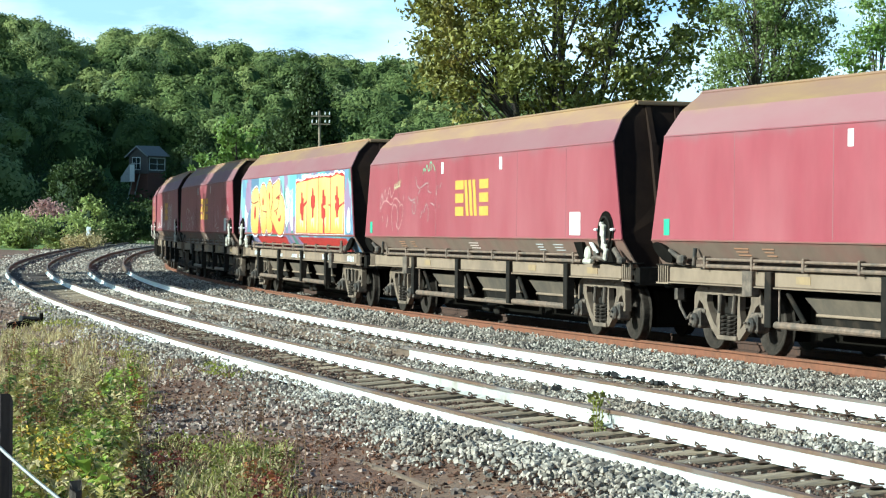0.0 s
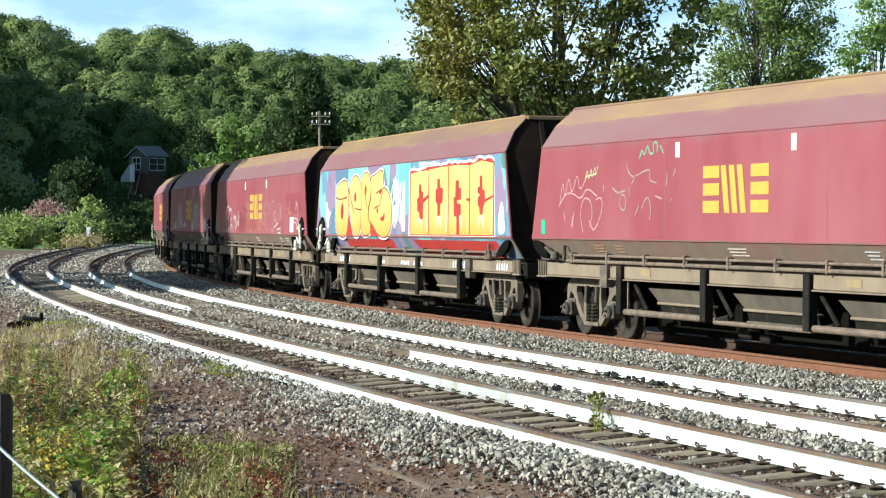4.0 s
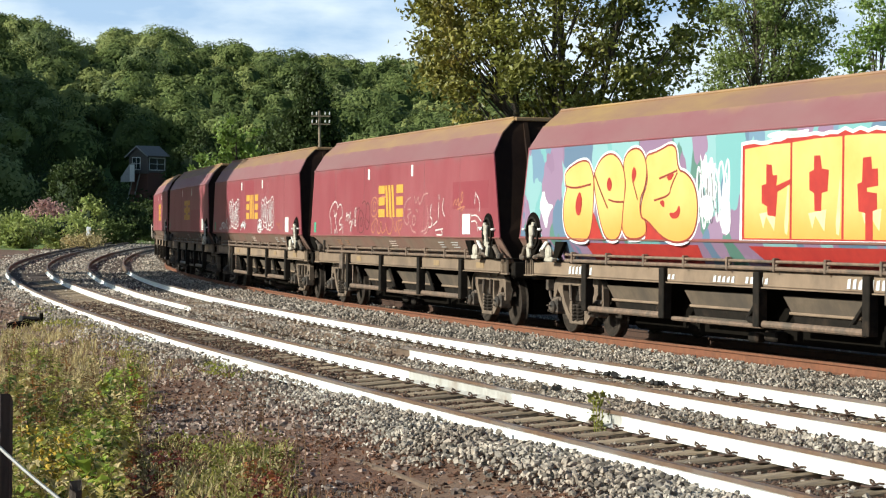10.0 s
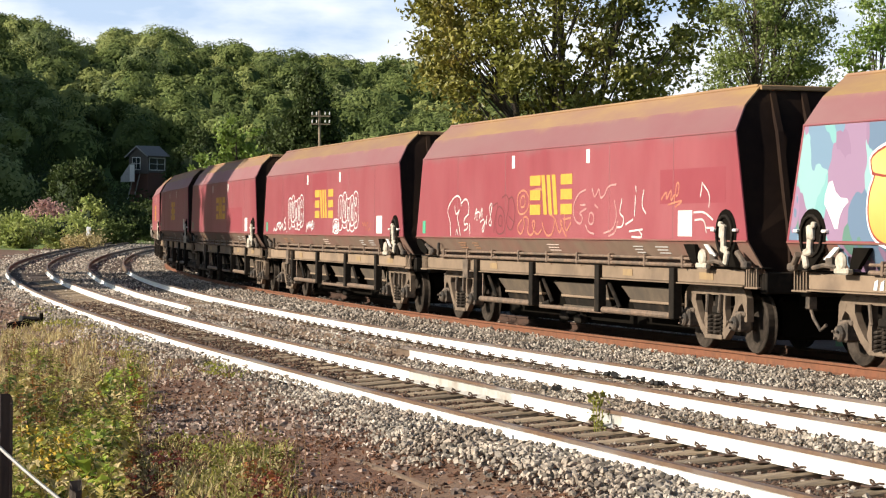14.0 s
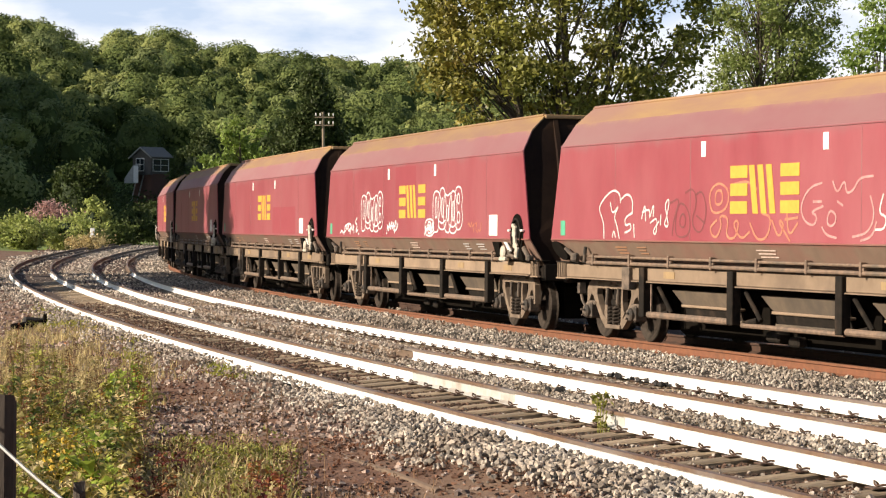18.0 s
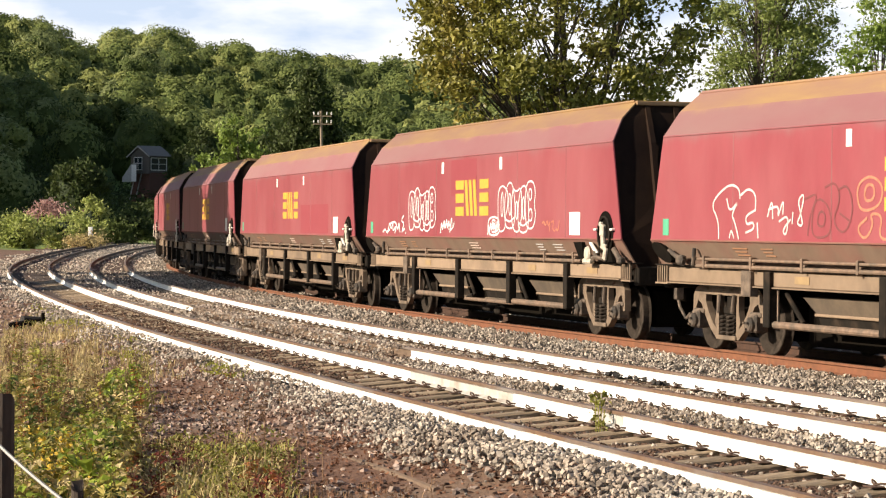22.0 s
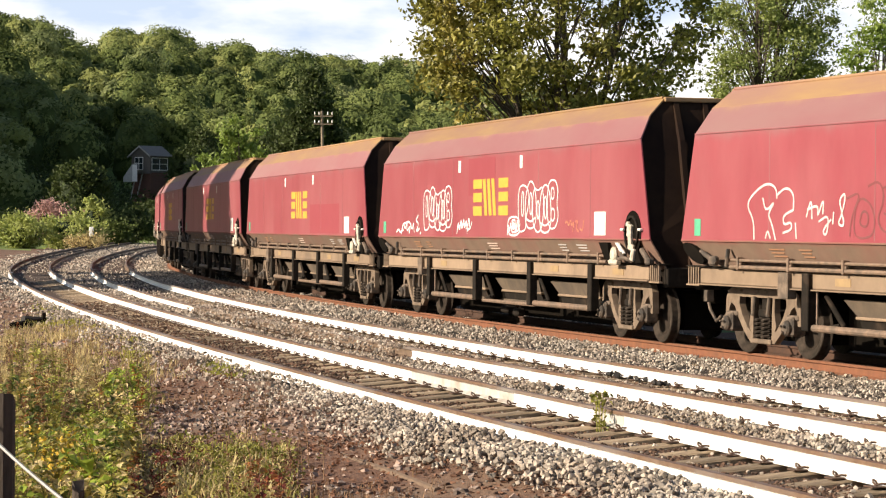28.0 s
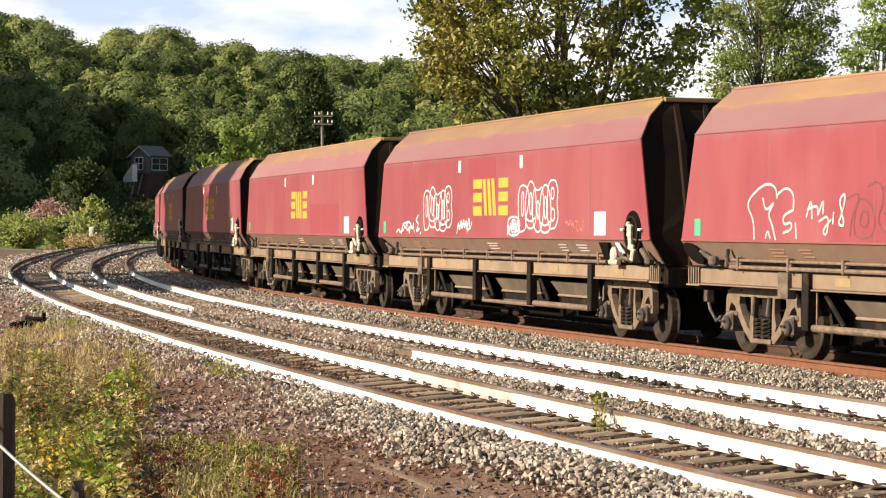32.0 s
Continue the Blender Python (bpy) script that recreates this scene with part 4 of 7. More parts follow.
    part("lever", Shape().tube([(7.6, 1.40 * side, 1.42), (7.85, 1.36 * side, 1.22)], 0.045, 8).box(7.72, 7.9, 1.36 * side - 0.05, 1.36 * side + 0.05, 1.2, 1.3, 0.02), "dusty_iron", wagon)
    hw = Shape().lathe([(0.03, -0.03), (0.10, -0.03), (0.12, 0.0), (0.10, 0.03), (0.03, 0.03)], (6.45, 1.42 * side, 1.34), 14)
    hw.box(6.25, 6.6, 1.40 * side - 0.05, 1.40 * side + 0.05, 1.18, 1.26, 0.02)
    part("hand_wheel", hw, "pale_lever", wagon, "small pale round hand wheel")
    part("label_strip", Shape().slab([(6.5, 1.52), (6.62, 1.52), (6.9, 1.36), (6.78, 1.35)], 1.40 * side, 1.425 * side), "white_mark", wagon)
    ll = Shape().tube([(-7.3, 1.38 * side, 1.42), (-6.8, 1.38 * side, 1.26)], 0.035, 8).box(-7.0, -6.8, 1.38 * side - 0.05, 1.38 * side + 0.05, 1.22, 1.36, 0.03)
    ll.tube([(-6.5, 1.38 * side, 1.22), (-6.45, 1.38 * side, 1.46)], 0.03, 8)
    part("lever", ll, "dusty_iron", wagon)


def make_wagon(name, label, side_paint="maroon_paint", top_paint="ochre_top", low_paint="dirty_lower", mid_paint="faded_top"):
    w = tagged(empty(name), label, "coal wagon", group="wagons of the train")
    for side in (-1, 1):
        part("side_panel", sheet(CREASE, LOW, END["crease"], END["low"], side), side_paint, w)
        for xx in (-5.2, -2.4, 2.7, 5.3):
            part("weld_seam", Shape().box(xx - 0.008, xx + 0.008, 1.40 * side - 0.003, 1.40 * side + 0.003, 1.60, 3.05, 0.001), "faded_top", w)
        part("upper_panel", sheet(BEND, CREASE, END["bend"], END["crease"], side), mid_paint, w, "faded pinkish sloping panel")
        part("top_panel", sheet(TOP, BEND, END["top"], END["bend"], side), top_paint, w, "sloping top panel dusted ochre")
        part("lower_panel", sheet(LOW, BOTTOM, END["low"], END["bottom"], side), low_paint, w, "brown dirt-covered sloping lower panel")
        for (yy, zz), xx in ((CREASE, END["crease"]), (LOW, END["low"])):
            part("seam", Shape().box(-xx + 0.01, xx - 0.01, yy * side - 0.012, yy * side + 0.012, zz - 0.012, zz + 0.012, 0.004), side_paint if zz > 2 else low_paint, w)
        part("top_rim", Shape().tube([(-7.2, TOP[0] * side, 3.72), (7.2, TOP[0] * side, 3.72)], 0.03, 6), top_paint, w)
        part("sole_bar", Shape().box(-7.55, 7.55, 1.22 * side - 0.05, 1.22 * side + 0.05, 0.965, 1.175, 0.012), "dusty_frame", w, "dust-covered steel sole bar")
        part("flange", Shape().box(-7.55, 7.55, 1.20 * side - 0.10, 1.20 * side + 0.10, 0.942, 0.962, 0.004), "dusty_frame", w, "pale lower flange of the sole bar")
        part("deck_edge", Shape().box(-8.0, 8.0, 1.17 * side - 0.11, 1.17 * side + 0.11, 1.195, 1.215, 0.005), "dark_iron", w)
        add_gear(w, side)
    for k in (-1, 1):
        # end wall of the hopper, set in a little, with upright ribs
        ys = [(-p[0], p[1]) for p in (TOP, BEND, CREASE, LOW, BOTTOM)] + [(p[0], p[1]) for p in (BOTTOM, LOW, CREASE, BEND, TOP)]
        depth = {3.72: END["top"], 3.45: END["bend"], 3.08: END["crease"], 1.57: END["low"], 1.12: END["bottom"]}
        ew = Shape()
        n = len(ys)
        ew.add([(k * (depth[z] - 0.03), yy * 0.985, z) for yy, z in ys] + [(k * (depth[z] - 0.08), yy * 0.985, z) for yy, z in ys],
               [tuple(range(n)), tuple(range(2 * n - 1, n - 1, -1))] + [(i, (i + 1) % n, n + (i + 1) % n, n + i) for i in range(n)])
        wall = part("end_wall", ew, "end_shade", w, "end wall coloured near black for its shade")
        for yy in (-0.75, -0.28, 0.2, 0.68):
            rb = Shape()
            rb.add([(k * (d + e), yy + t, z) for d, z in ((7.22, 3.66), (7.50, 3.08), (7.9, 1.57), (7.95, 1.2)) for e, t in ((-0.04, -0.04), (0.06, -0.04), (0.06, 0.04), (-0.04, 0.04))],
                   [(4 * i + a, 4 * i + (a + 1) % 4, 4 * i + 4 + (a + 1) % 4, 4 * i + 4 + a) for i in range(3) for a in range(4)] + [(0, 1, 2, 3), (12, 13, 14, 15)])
            part("rib", rb, "end_shade", wall)
        part("end_rim", Shape().box(min(k * 7.2, k * 7.3), max(k * 7.2, k * 7.3), -0.93, 0.93, 3.66, 3.73, 0.012), "faded_top", w)
        part("head_stock", Shape().box(min(k * 7.8, k * 8.0), max(k * 7.8, k * 8.0), -1.15, 1.15, 0.86, 1.16, 0.02), "dark_iron", w)
        part("coupler", Shape().box(min(k * 7.9, k * 8.46), max(k * 7.9, k * 8.46), -0.09, 0.09, 0.86, 1.04, 0.03), "dark_iron", w)
        hs = Shape().tube([(k * 7.95, -0.5, 0.80), (k * 8.15, -0.52, 0.55), (k * 8.3, -0.48, 0.38), (k * 8.42, -0.45, 0.46)], 0.025, 6)
        hs.box(min(k * 7.98, k * 8.1), max(k * 7.98, k * 8.1), -0.56, -0.44, 0.66, 0.86, 0.01)
        part("air_hose", hs, "dusty_iron", w)
        add_bogie(w, k * BOGIE)
    part("floor_pan", Shape().box(-7.6, 7.6, -1.08, 1.08, 1.02, 1.12, 0.01), "dark_iron", w)
    # black sill and added filler blocks stand in for deep shade below
    part("centre_sill", Shape().box(-7.8, 7.8, -0.30, 0.30, 0.62, 1.0, 0.02), "shade_black", w)
    part("underframe", Shape().box(-4.4, 4.6, -0.66, 0.66, 0.16, 0.98, 0.06), "shade_black", w)
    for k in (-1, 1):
        part("bogie_centre", Shape().box(k * BOGIE - 1.2, k * BOGIE + 1.2, -0.6, 0.6, 0.20, 0.80, 0.05), "shade_black", w)
    return w


def mark(w, name, outline, material, lift=0.005, label=""):
    return part(name, Shape().slab(outline, -1.40 - lift, -1.401), material, w, label)


def rect(x0, x1, z0, z1):
    return [(x0, z0), (x1, z0), (x1, z1), (x0, z1)]


def add_marks(w, logo=True, plate=True):
    """Painted marks on the side that faces the camera."""
    if logo:
        add_marks_logo(w)
    for x in (-2.03, 1.68):
        mark(w, "label_plate", rect(x, x + 0.15, 2.78, 3.0), "white_mark", label="small white plate")
    if plate:
        mark(w, "label_plate", rect(5.5, 6.02, 1.63, 2.0), "white_mark", label="square white data plate")
    mark(w, "label_plate", rect(-7.48, -7.28, 1.64, 1.88), "green_mark", label="small green plate")
    low = [(-0.35, 0.25, "stencil_pale"), (-5.3, -4.85, "orange_mark"), (-4.45, -4.1, "orange_mark"), (3.6, 4.0, "grey_mark"), (4.5, 5.0, "grey_mark")]
    for x0, x1, mt in low:
        sh = Shape()
        for i in range(3):
            z = 1.46 - i * 0.045
            y = -1.14 - 0.26 * (z - 1.12) / 0.45 - 0.008
            sh.slab(rect(x0 + 0.03 * i, x1 - 0.05 * (i % 2), z, z + 0.02), y - 0.004, y + 0.006)
        part("stencil", sh, mt, w, "small stencilled bars")
    for x0, x1 in ((-3.6, -3.2), (3.0, 3.4), (6.0, 6.5)):
        part("stencil", Shape().slab(rect(x0, x1, 1.02, 1.12), -1.278, -1.271), "yellow_faint", w)


mat("maroon_fresh", (0.288, 0.06, 0.076), (0.27, 0.052, 0.068), 3.0, 0.45, vary=0.05)
mat("yellow_faint", (0.33, 0.225, 0.11), (0.26, 0.175, 0.095), 9.0, 0.8)


def ribbon(sh, pts, width, y=-1.404):
    """A sprayed line on the side sheet."""
    pts = [Vector((p[0], 0, p[1])) for p in pts]
    vs = []
    for i, p in enumerate(pts):
        d = (pts[min(i + 1, len(pts) - 1)] - pts[max(i - 1, 0)])
        d = d.normalized() if d.length > 1e-6 else Vector((1, 0, 0))
        nrm = Vector((-d.z, 0, d.x)) * width / 2
        vs += [(p.x + nrm.x, y, p.z + nrm.z), (p.x - nrm.x, y, p.z - nrm.z)]
    sh.add(vs, [(2 * i, 2 * i + 1, 2 * i + 3, 2 * i + 2) for i in range(len(pts) - 1)])


def scrawl(w, x0, x1, z0, z1, n, material, seed, width=0.035, loops=True, label="sprayed scrawl"):
    """Overlapping loops and strokes like a quick sprayed scrawl."""
    rng = random.Random(seed)
    step = (x1 - x0) / n
    made = []

    def stroke(pts, wid, y):
        sh = Shape()
        ribbon(sh, pts, wid, y)
        made.append(part("graffiti", sh, material, w, label))
    for i in range(n):
        cx = x0 + (i + 0.5) * step
        h = (z1 - z0) * rng.uniform(0.75, 1.0)
        zc = z0 + h / 2 + rng.uniform(0, (z1 - z0) - h)
        a0, lean = rng.uniform(0, 6.28), rng.uniform(-0.15, 0.25)
        if loops or rng.random() < 0.5:
            pts = []
            wob = (rng.uniform(0.05, 0.3), rng.uniform(0.05, 0.22), rng.uniform(0, 6.28), rng.uniform(0, 6.28))
            for k in range(22):
                t = a0 + k / 21 * 6.6
                q = 1 + wob[0] * math.sin(2 * t + wob[2]) + wob[1] * math.sin(3 * t + wob[3])
                px, pz = math.cos(t) * step * 0.62 * q, math.sin(t) * h * 0.5 * min(q, 1.1)
                pts.append((cx + px + lean * pz, min(zc + pz, 3.0)))
            stroke(pts, width, -1.4042 - 0.0004 * (i % 3))
            for c in range(rng.choice((1, 1, 2))):
                ax, bx, fr = rng.uniform(-0.25, 0.25) * step, rng.uniform(0.08, 0.3) * step, rng.uniform(0.3, 1.1)
                zs, ln = rng.uniform(-0.3, 0.05) * h, rng.uniform(0.2, 0.45) * h
                stroke([(cx + ax + bx * math.sin(k * fr + i) + lean * (zs + ln * k / 6), zc + zs + ln * k / 6) for k in range(7)], width * 0.8, -1.4055)
        else:
            stroke([(cx - step * 0.5 + step * k / 7, zc + h * 0.48 * math.sin(k * 2.1 + a0)) for k in range(8)], width * 0.8, -1.4045)
    return made


def curve(pts, closed=False, n=2):
    """A line of points with its corners rounded off."""
    for _ in range(n):
        q = [] if closed else [pts[0]]
        for i in range(len(pts) - (0 if closed else 1)):
            a, b = pts[i], pts[(i + 1) % len(pts)]
            q += [(0.75 * a[0] + 0.25 * b[0], 0.75 * a[1] + 0.25 * b[1]), (0.25 * a[0] + 0.75 * b[0], 0.25 * a[1] + 0.75 * b[1])]
        pts = q if closed else q + [pts[-1]]
    return pts + [pts[0]] if closed else pts


def tag(w, x0, x1, z0, z1, strokes, material, width=0.03, label="sprayed scrawl", soft=2):
    """Sprayed strokes given in a unit square, laid over a patch of the side; a stroke that begins with 'o' is a closed loop."""
    for i, st in enumerate(strokes):
        closed = st[0] == "o"
        pts = curve([p for p in st if p != "o"], closed, soft)
        sh = Shape()
        ribbon(sh, [(x0 + u * (x1 - x0), z0 + v * (z1 - z0)) for u, v in pts], width, -1.4042 - 0.0004 * (i % 5))
        part("graffiti", sh, material, w, label)


# fat rounded figures that overlap, each with a slit inside
FAT = (
    [["o", (0.10, 0.0), (0.0, 0.5), (0.05, 0.92), (0.5, 1.0), (0.98, 0.85), (0.92, 0.5), (0.72, 0.3), (0.7, 0.02), (0.3, -0.03)], ["o", (0.3, 0.3), (0.32, 0.82), (0.5, 0.84), (0.52, 0.34)]],
    [["o", (0.05, 0.05), (0.0, 0.6), (0.3, 1.0), (0.75, 0.98), (1.0, 0.55), (0.95, 0.05), (0.5, -0.03)], ["o", (0.42, 0.3), (0.4, 0.75), (0.6, 0.74), (0.62, 0.28)], [(0.1, 0.2), (0.5, 0.12), (0.9, 0.22)]],
    [["o", (0.1, 0.98), (0.0, 0.3), (0.3, 0.0), (0.78, 0.02), (1.0, 0.4), (0.92, 1.0), (0.5, 0.86)], ["o", (0.44, 0.3), (0.4, 0.66), (0.6, 0.66), (0.6, 0.28)]],
    [["o", (0.05, 0.02), (0.02, 0.95), (0.7, 1.02), (0.95, 0.75), (0.8, 0.5), (1.0, 0.25), (0.7, -0.04)], ["o", (0.35, 0.6), (0.36, 0.84), (0.6, 0.82), (0.6, 0.6)], ["o", (0.35, 0.14), (0.35, 0.40), (0.64, 0.40), (0.66, 0.16)]],
)
# quick handwriting: hooks, zigzags and loops
SCRIPT = [[(0.0, 0.1), (0.1, 0.3), (0.15, 0.08), (0.3, 0.24)], [(0.2, 0.0), (0.3, 0.7), (0.36, 0.2), (0.46, 0.75), (0.42, 0.1), (0.6, 0.5), (0.52, 0.05)], [(0.3, 0.55), (0.55, 0.72), (0.66, 0.15), (0.7, 0.7), (0.74, 0.1)],
          [(0.9, 1.0), (0.78, 0.7), (0.93, 0.6), (0.8, 0.1), (0.95, 0.3)], [(0.97, 0.02), (1.0, 0.1)]]
LOOPY = [[(0.0, 0.0), (0.1, 0.7), (0.16, 0.05), (0.28, 0.85), (0.32, 0.1), (0.46, 0.9), (0.48, 0.15), (0.62, 0.8), (0.6, 0.2)], [(0.66, 0.05), (0.78, 1.0), (0.84, 0.1), (0.98, 0.75), (0.9, 0.3), (0.7, 0.2)], [(0.05, 0.35), (0.4, 0.5), (0.7, 0.45)]]


def fat_row(w, x0, x1, z0, z1, order, material, width):
    step = (x1 - x0) / (len(order) + 0.25)
    for i, k in enumerate(order):
        dz = 0.06 * math.sin(i * 1.9) * (z1 - z0)
        tag(w, x0 + (i - 0.2) * step, x0 + (i + 1.4) * step, z0 + dz, z1 + dz, FAT[k], material, width, "white sprayed figures in outline")


def big_piece(w):
    """Wagon covered with a large sprayed piece: fat yellow shapes on red over a camouflage of blues."""
    turn = pose(0, 0, 0, 0, 0, 180)

    def spray(shape, material, label):
        return part("graffiti", shape, material, w, label, m=turn)

    def flat(o, level, material, label, soft=1):
        """A sprayed patch; higher levels lie over lower ones."""
        y = -1.4055 - 0.0016 * level
        return spray(Shape().slab(curve(o, True, soft)[:-1] if soft else o, y - 0.0012, y), material, label)

    def line(o, level, material, width, closed=False):
        sh = Shape()
        ribbon(sh, curve(o, closed, 2), width, -1.4055 - 0.0016 * level - 0.0016)
        spray(sh, material, "thin sprayed outline")
    spray(Shape().plate([(-7.45, -1.404, 3.06), (7.45, -1.404, 3.06), (7.85, -1.404, 1.60), (-7.85, -1.404, 1.60)], -0.003), "spray_camo", "turquoise, mauve and blue grey sprayed patches")
    spray(Shape().plate([(-6.6, -1.391, 1.55), (7.8, -1.391, 1.55), (7.85, -1.184, 1.19), (-6.6, -1.184, 1.19)], -0.003), "spray_camo", "sprayed patches run down over the lower panel")
    # swelling shapes, one over the next
    figures = (
        [(-5.78, 2.68), (-4.82, 2.87), (-4.55, 2.63), (-4.5, 2.4), (-4.54, 1.9), (-4.68, 1.57), (-5.06, 1.52), (-5.61, 1.59), (-5.83, 1.83), (-5.82, 2.18), (-5.65, 2.42), (-5.75, 2.45)],
        [(-4.49, 2.63), (-4.19, 2.85), (-3.76, 2.92), (-3.4, 2.78), (-3.22, 2.54), (-3.25, 2.2), (-3.3, 2.1), (-3.37, 1.59), (-3.94, 1.54), (-4.24, 1.83), (-4.5, 2.4)],
        [(-3.33, 2.75), (-3.12, 2.92), (-2.78, 2.97), (-2.51, 2.87), (-2.38, 2.65), (-2.44, 2.37), (-2.66, 2.18), (-2.62, 1.9), (-2.4, 1.88), (-2.4, 1.59), (-3.36, 1.58), (-3.28, 2.15), (-3.18, 2.41)],
        [(-2.48, 2.84), (-2.05, 2.87), (-1.33, 3.02), (-1.26, 2.59), (-0.98, 2.56), (-0.68, 2.4), (-0.54, 2.13), (-0.58, 1.78), (-0.84, 1.58), (-1.33, 1.53), (-1.83, 1.62), (-2.36, 1.87), (-2.59, 1.9), (-2.6, 2.15), (-2.31, 2.46)],
    )
    for o in ([(-4.52, 2.0), (-4.1, 1.57), (-4.75, 1.57)], [(-2.4, 1.85), (-1.5, 1.57), (-2.45, 1.57)]):
        flat(o, 1, "spray_red", "red sprayed wedge", 0)
    for o in figures:
        line(o, 0, "spray_white", 0.10, True)
    for i, o in enumerate(figures):
        flat(o, 2 + i, "spray_yellow", "swelling yellow sprayed shape")
        line(o, 2 + i, "spray_outline", 0.03, True)
    holes = ([(-5.08, 2.34), (-4.98, 2.17), (-5.07, 1.95), (-5.21, 1.95), (-5.29, 2.1), (-5.19, 2.27)], [(-3.87, 2.56), (-3.74, 2.45), (-3.78, 2.33), (-3.89, 2.32), (-3.97, 2.42)],
             [(-2.86, 2.68), (-2.77, 2.59), (-2.83, 2.48), (-2.91, 2.43), (-2.97, 2.53), (-2.93, 2.65)], [(-1.68, 2.52), (-1.33, 2.56), (-1.54, 2.42)], [(-1.93, 2.14), (-1.72, 2.17), (-1.72, 2.03)],
             [(-1.56, 1.98), (-1.31, 1.97), (-1.19, 2.1), (-1.13, 1.99), (-1.24, 1.89), (-1.46, 1.89)])
    for o in holes:
        flat(o, 7, "spray_red", "red sprayed cut-out")
    for o in ([(-5.73, 2.43), (-5.3, 2.38), (-4.62, 2.44)], [(-4.5, 2.63), (-4.25, 2.36), (-3.92, 2.06)], [(-3.88, 2.19), (-3.6, 2.15), (-3.28, 2.15)], [(-2.93, 2.47), (-2.82, 2.31), (-2.73, 2.18)],
              [(-1.92, 2.48), (-1.54, 2.54), (-1.26, 2.59)], [(-2.1, 2.16), (-1.53, 2.23), (-1.5, 2.35), (-1.26, 2.56)]):
        line(o, 7, "spray_outline", 0.03)
    # four blocks side by side under a ragged white edge
    rng = random.Random(12)
    crest = [(0.92, 2.87), (2.4, 2.92), (3.85, 2.96), (5.3, 2.94), (5.99, 3.0), (6.9, 2.94)]

    def top(x):
        return float(np.interp(x, [c[0] for c in crest], [c[1] for c in crest]))
    ragged = [(x, top(x) + rng.uniform(-0.02, 0.035)) for x in np.arange(0.86, 6.97, 0.2)]
    flat([(x, z + 0.05) for x, z in ragged] + [(6.95, 1.59), (0.82, 1.59)], 0, "spray_white", "white sprayed outline", 0)
    flat([(0.9, 1.6)] + [(min(max(x, 0.9), 6.89), z) for x, z in ragged] + [(6.88, 1.6)], 1, "spray_red", "red sprayed ground", 0)
    edges = (0.95, 2.38, 3.82, 5.29, 6.84)
    for x0, x1 in zip(edges, edges[1:]):
        flat([(x0 + 0.03, 1.62), (x1 - 0.03, 1.62), (x1 - 0.03, top(x1) - 0.045), ((x0 + x1) / 2, top((x0 + x1) / 2) - 0.03), (x0 + 0.03, top(x0) - 0.04)], 2, "spray_yellow", "fat yellow sprayed block", 0)
        flat([(x1 - 0.2, 1.7), (x1 - 0.06, 1.66), (x1 - 0.06, 2.5), (x1 - 0.12, 2.2)], 3, "spray_cream", "pale sprayed highlight")
        flat([(x0 + 0.5, 1.95), (x0 + 0.62, 1.75), (x0 + 0.7, 1.92), (x0 + 0.95, 1.72), (x0 + 1.0, 2.0)], 3, "spray_cream", "pale sprayed highlight", 0)
    cut = ([(1.65, 2.61), (1.81, 2.6), (1.84, 2.46), (1.98, 2.46), (1.95, 2.32), (2.41, 2.41), (2.41, 2.35), (1.99, 2.24), (1.94, 1.91), (1.7, 1.93), (1.68, 2.05), (1.52, 2.09), (1.51, 2.33), (1.65, 2.35)],
           [(3.03, 2.69), (3.2, 2.69), (3.25, 2.52), (3.44, 2.5), (3.41, 2.23), (3.25, 2.21), (3.24, 1.98), (3.06, 1.98), (3.04, 2.21), (2.91, 2.25), (2.9, 2.48), (3.03, 2.51)],
           [(4.34, 2.63), (4.55, 2.64), (4.57, 2.49), (4.72, 2.49), (4.73, 2.28), (4.45, 2.26), (4.45, 2.21), (4.7, 2.19), (4.71, 1.99), (4.6, 1.97), (4.61, 1.62), (4.42, 1.62), (4.41, 1.95), (4.24, 1.97), (4.2, 2.31), (4.32, 2.33)],
           [(5.96, 2.69), (6.1, 2.69), (6.14, 2.44), (6.28, 2.42), (6.29, 2.26), (6.85, 2.34), (6.85, 2.3), (6.31, 2.21), (6.19, 2.12), (6.15, 1.98), (5.97, 2.0), (5.94, 2.13), (5.84, 2.16), (5.83, 2.3), (5.99, 2.34), (5.83, 2.39), (5.83, 2.48), (5.96, 2.5)],
           [(5.0, 2.28), (5.3, 2.3), (5.3, 2.22)])
    for o in cut:
        flat(o, 4, "spray_red", "red sprayed cut-out", 0)
    # red bands below
    lo = Shape().plate([(-5.0, -1.396, 1.56), (-0.62, -1.396, 1.56), (-0.7, -1.189, 1.19), (-4.8, -1.189, 1.19)], -0.003)
    lo.plate([(0.95, -1.396, 1.56), (6.85, -1.396, 1.56), (7.1, -1.189, 1.19), (1.55, -1.189, 1.19)], -0.003)
    spray(lo, "spray_red", "red sprayed band below the piece")
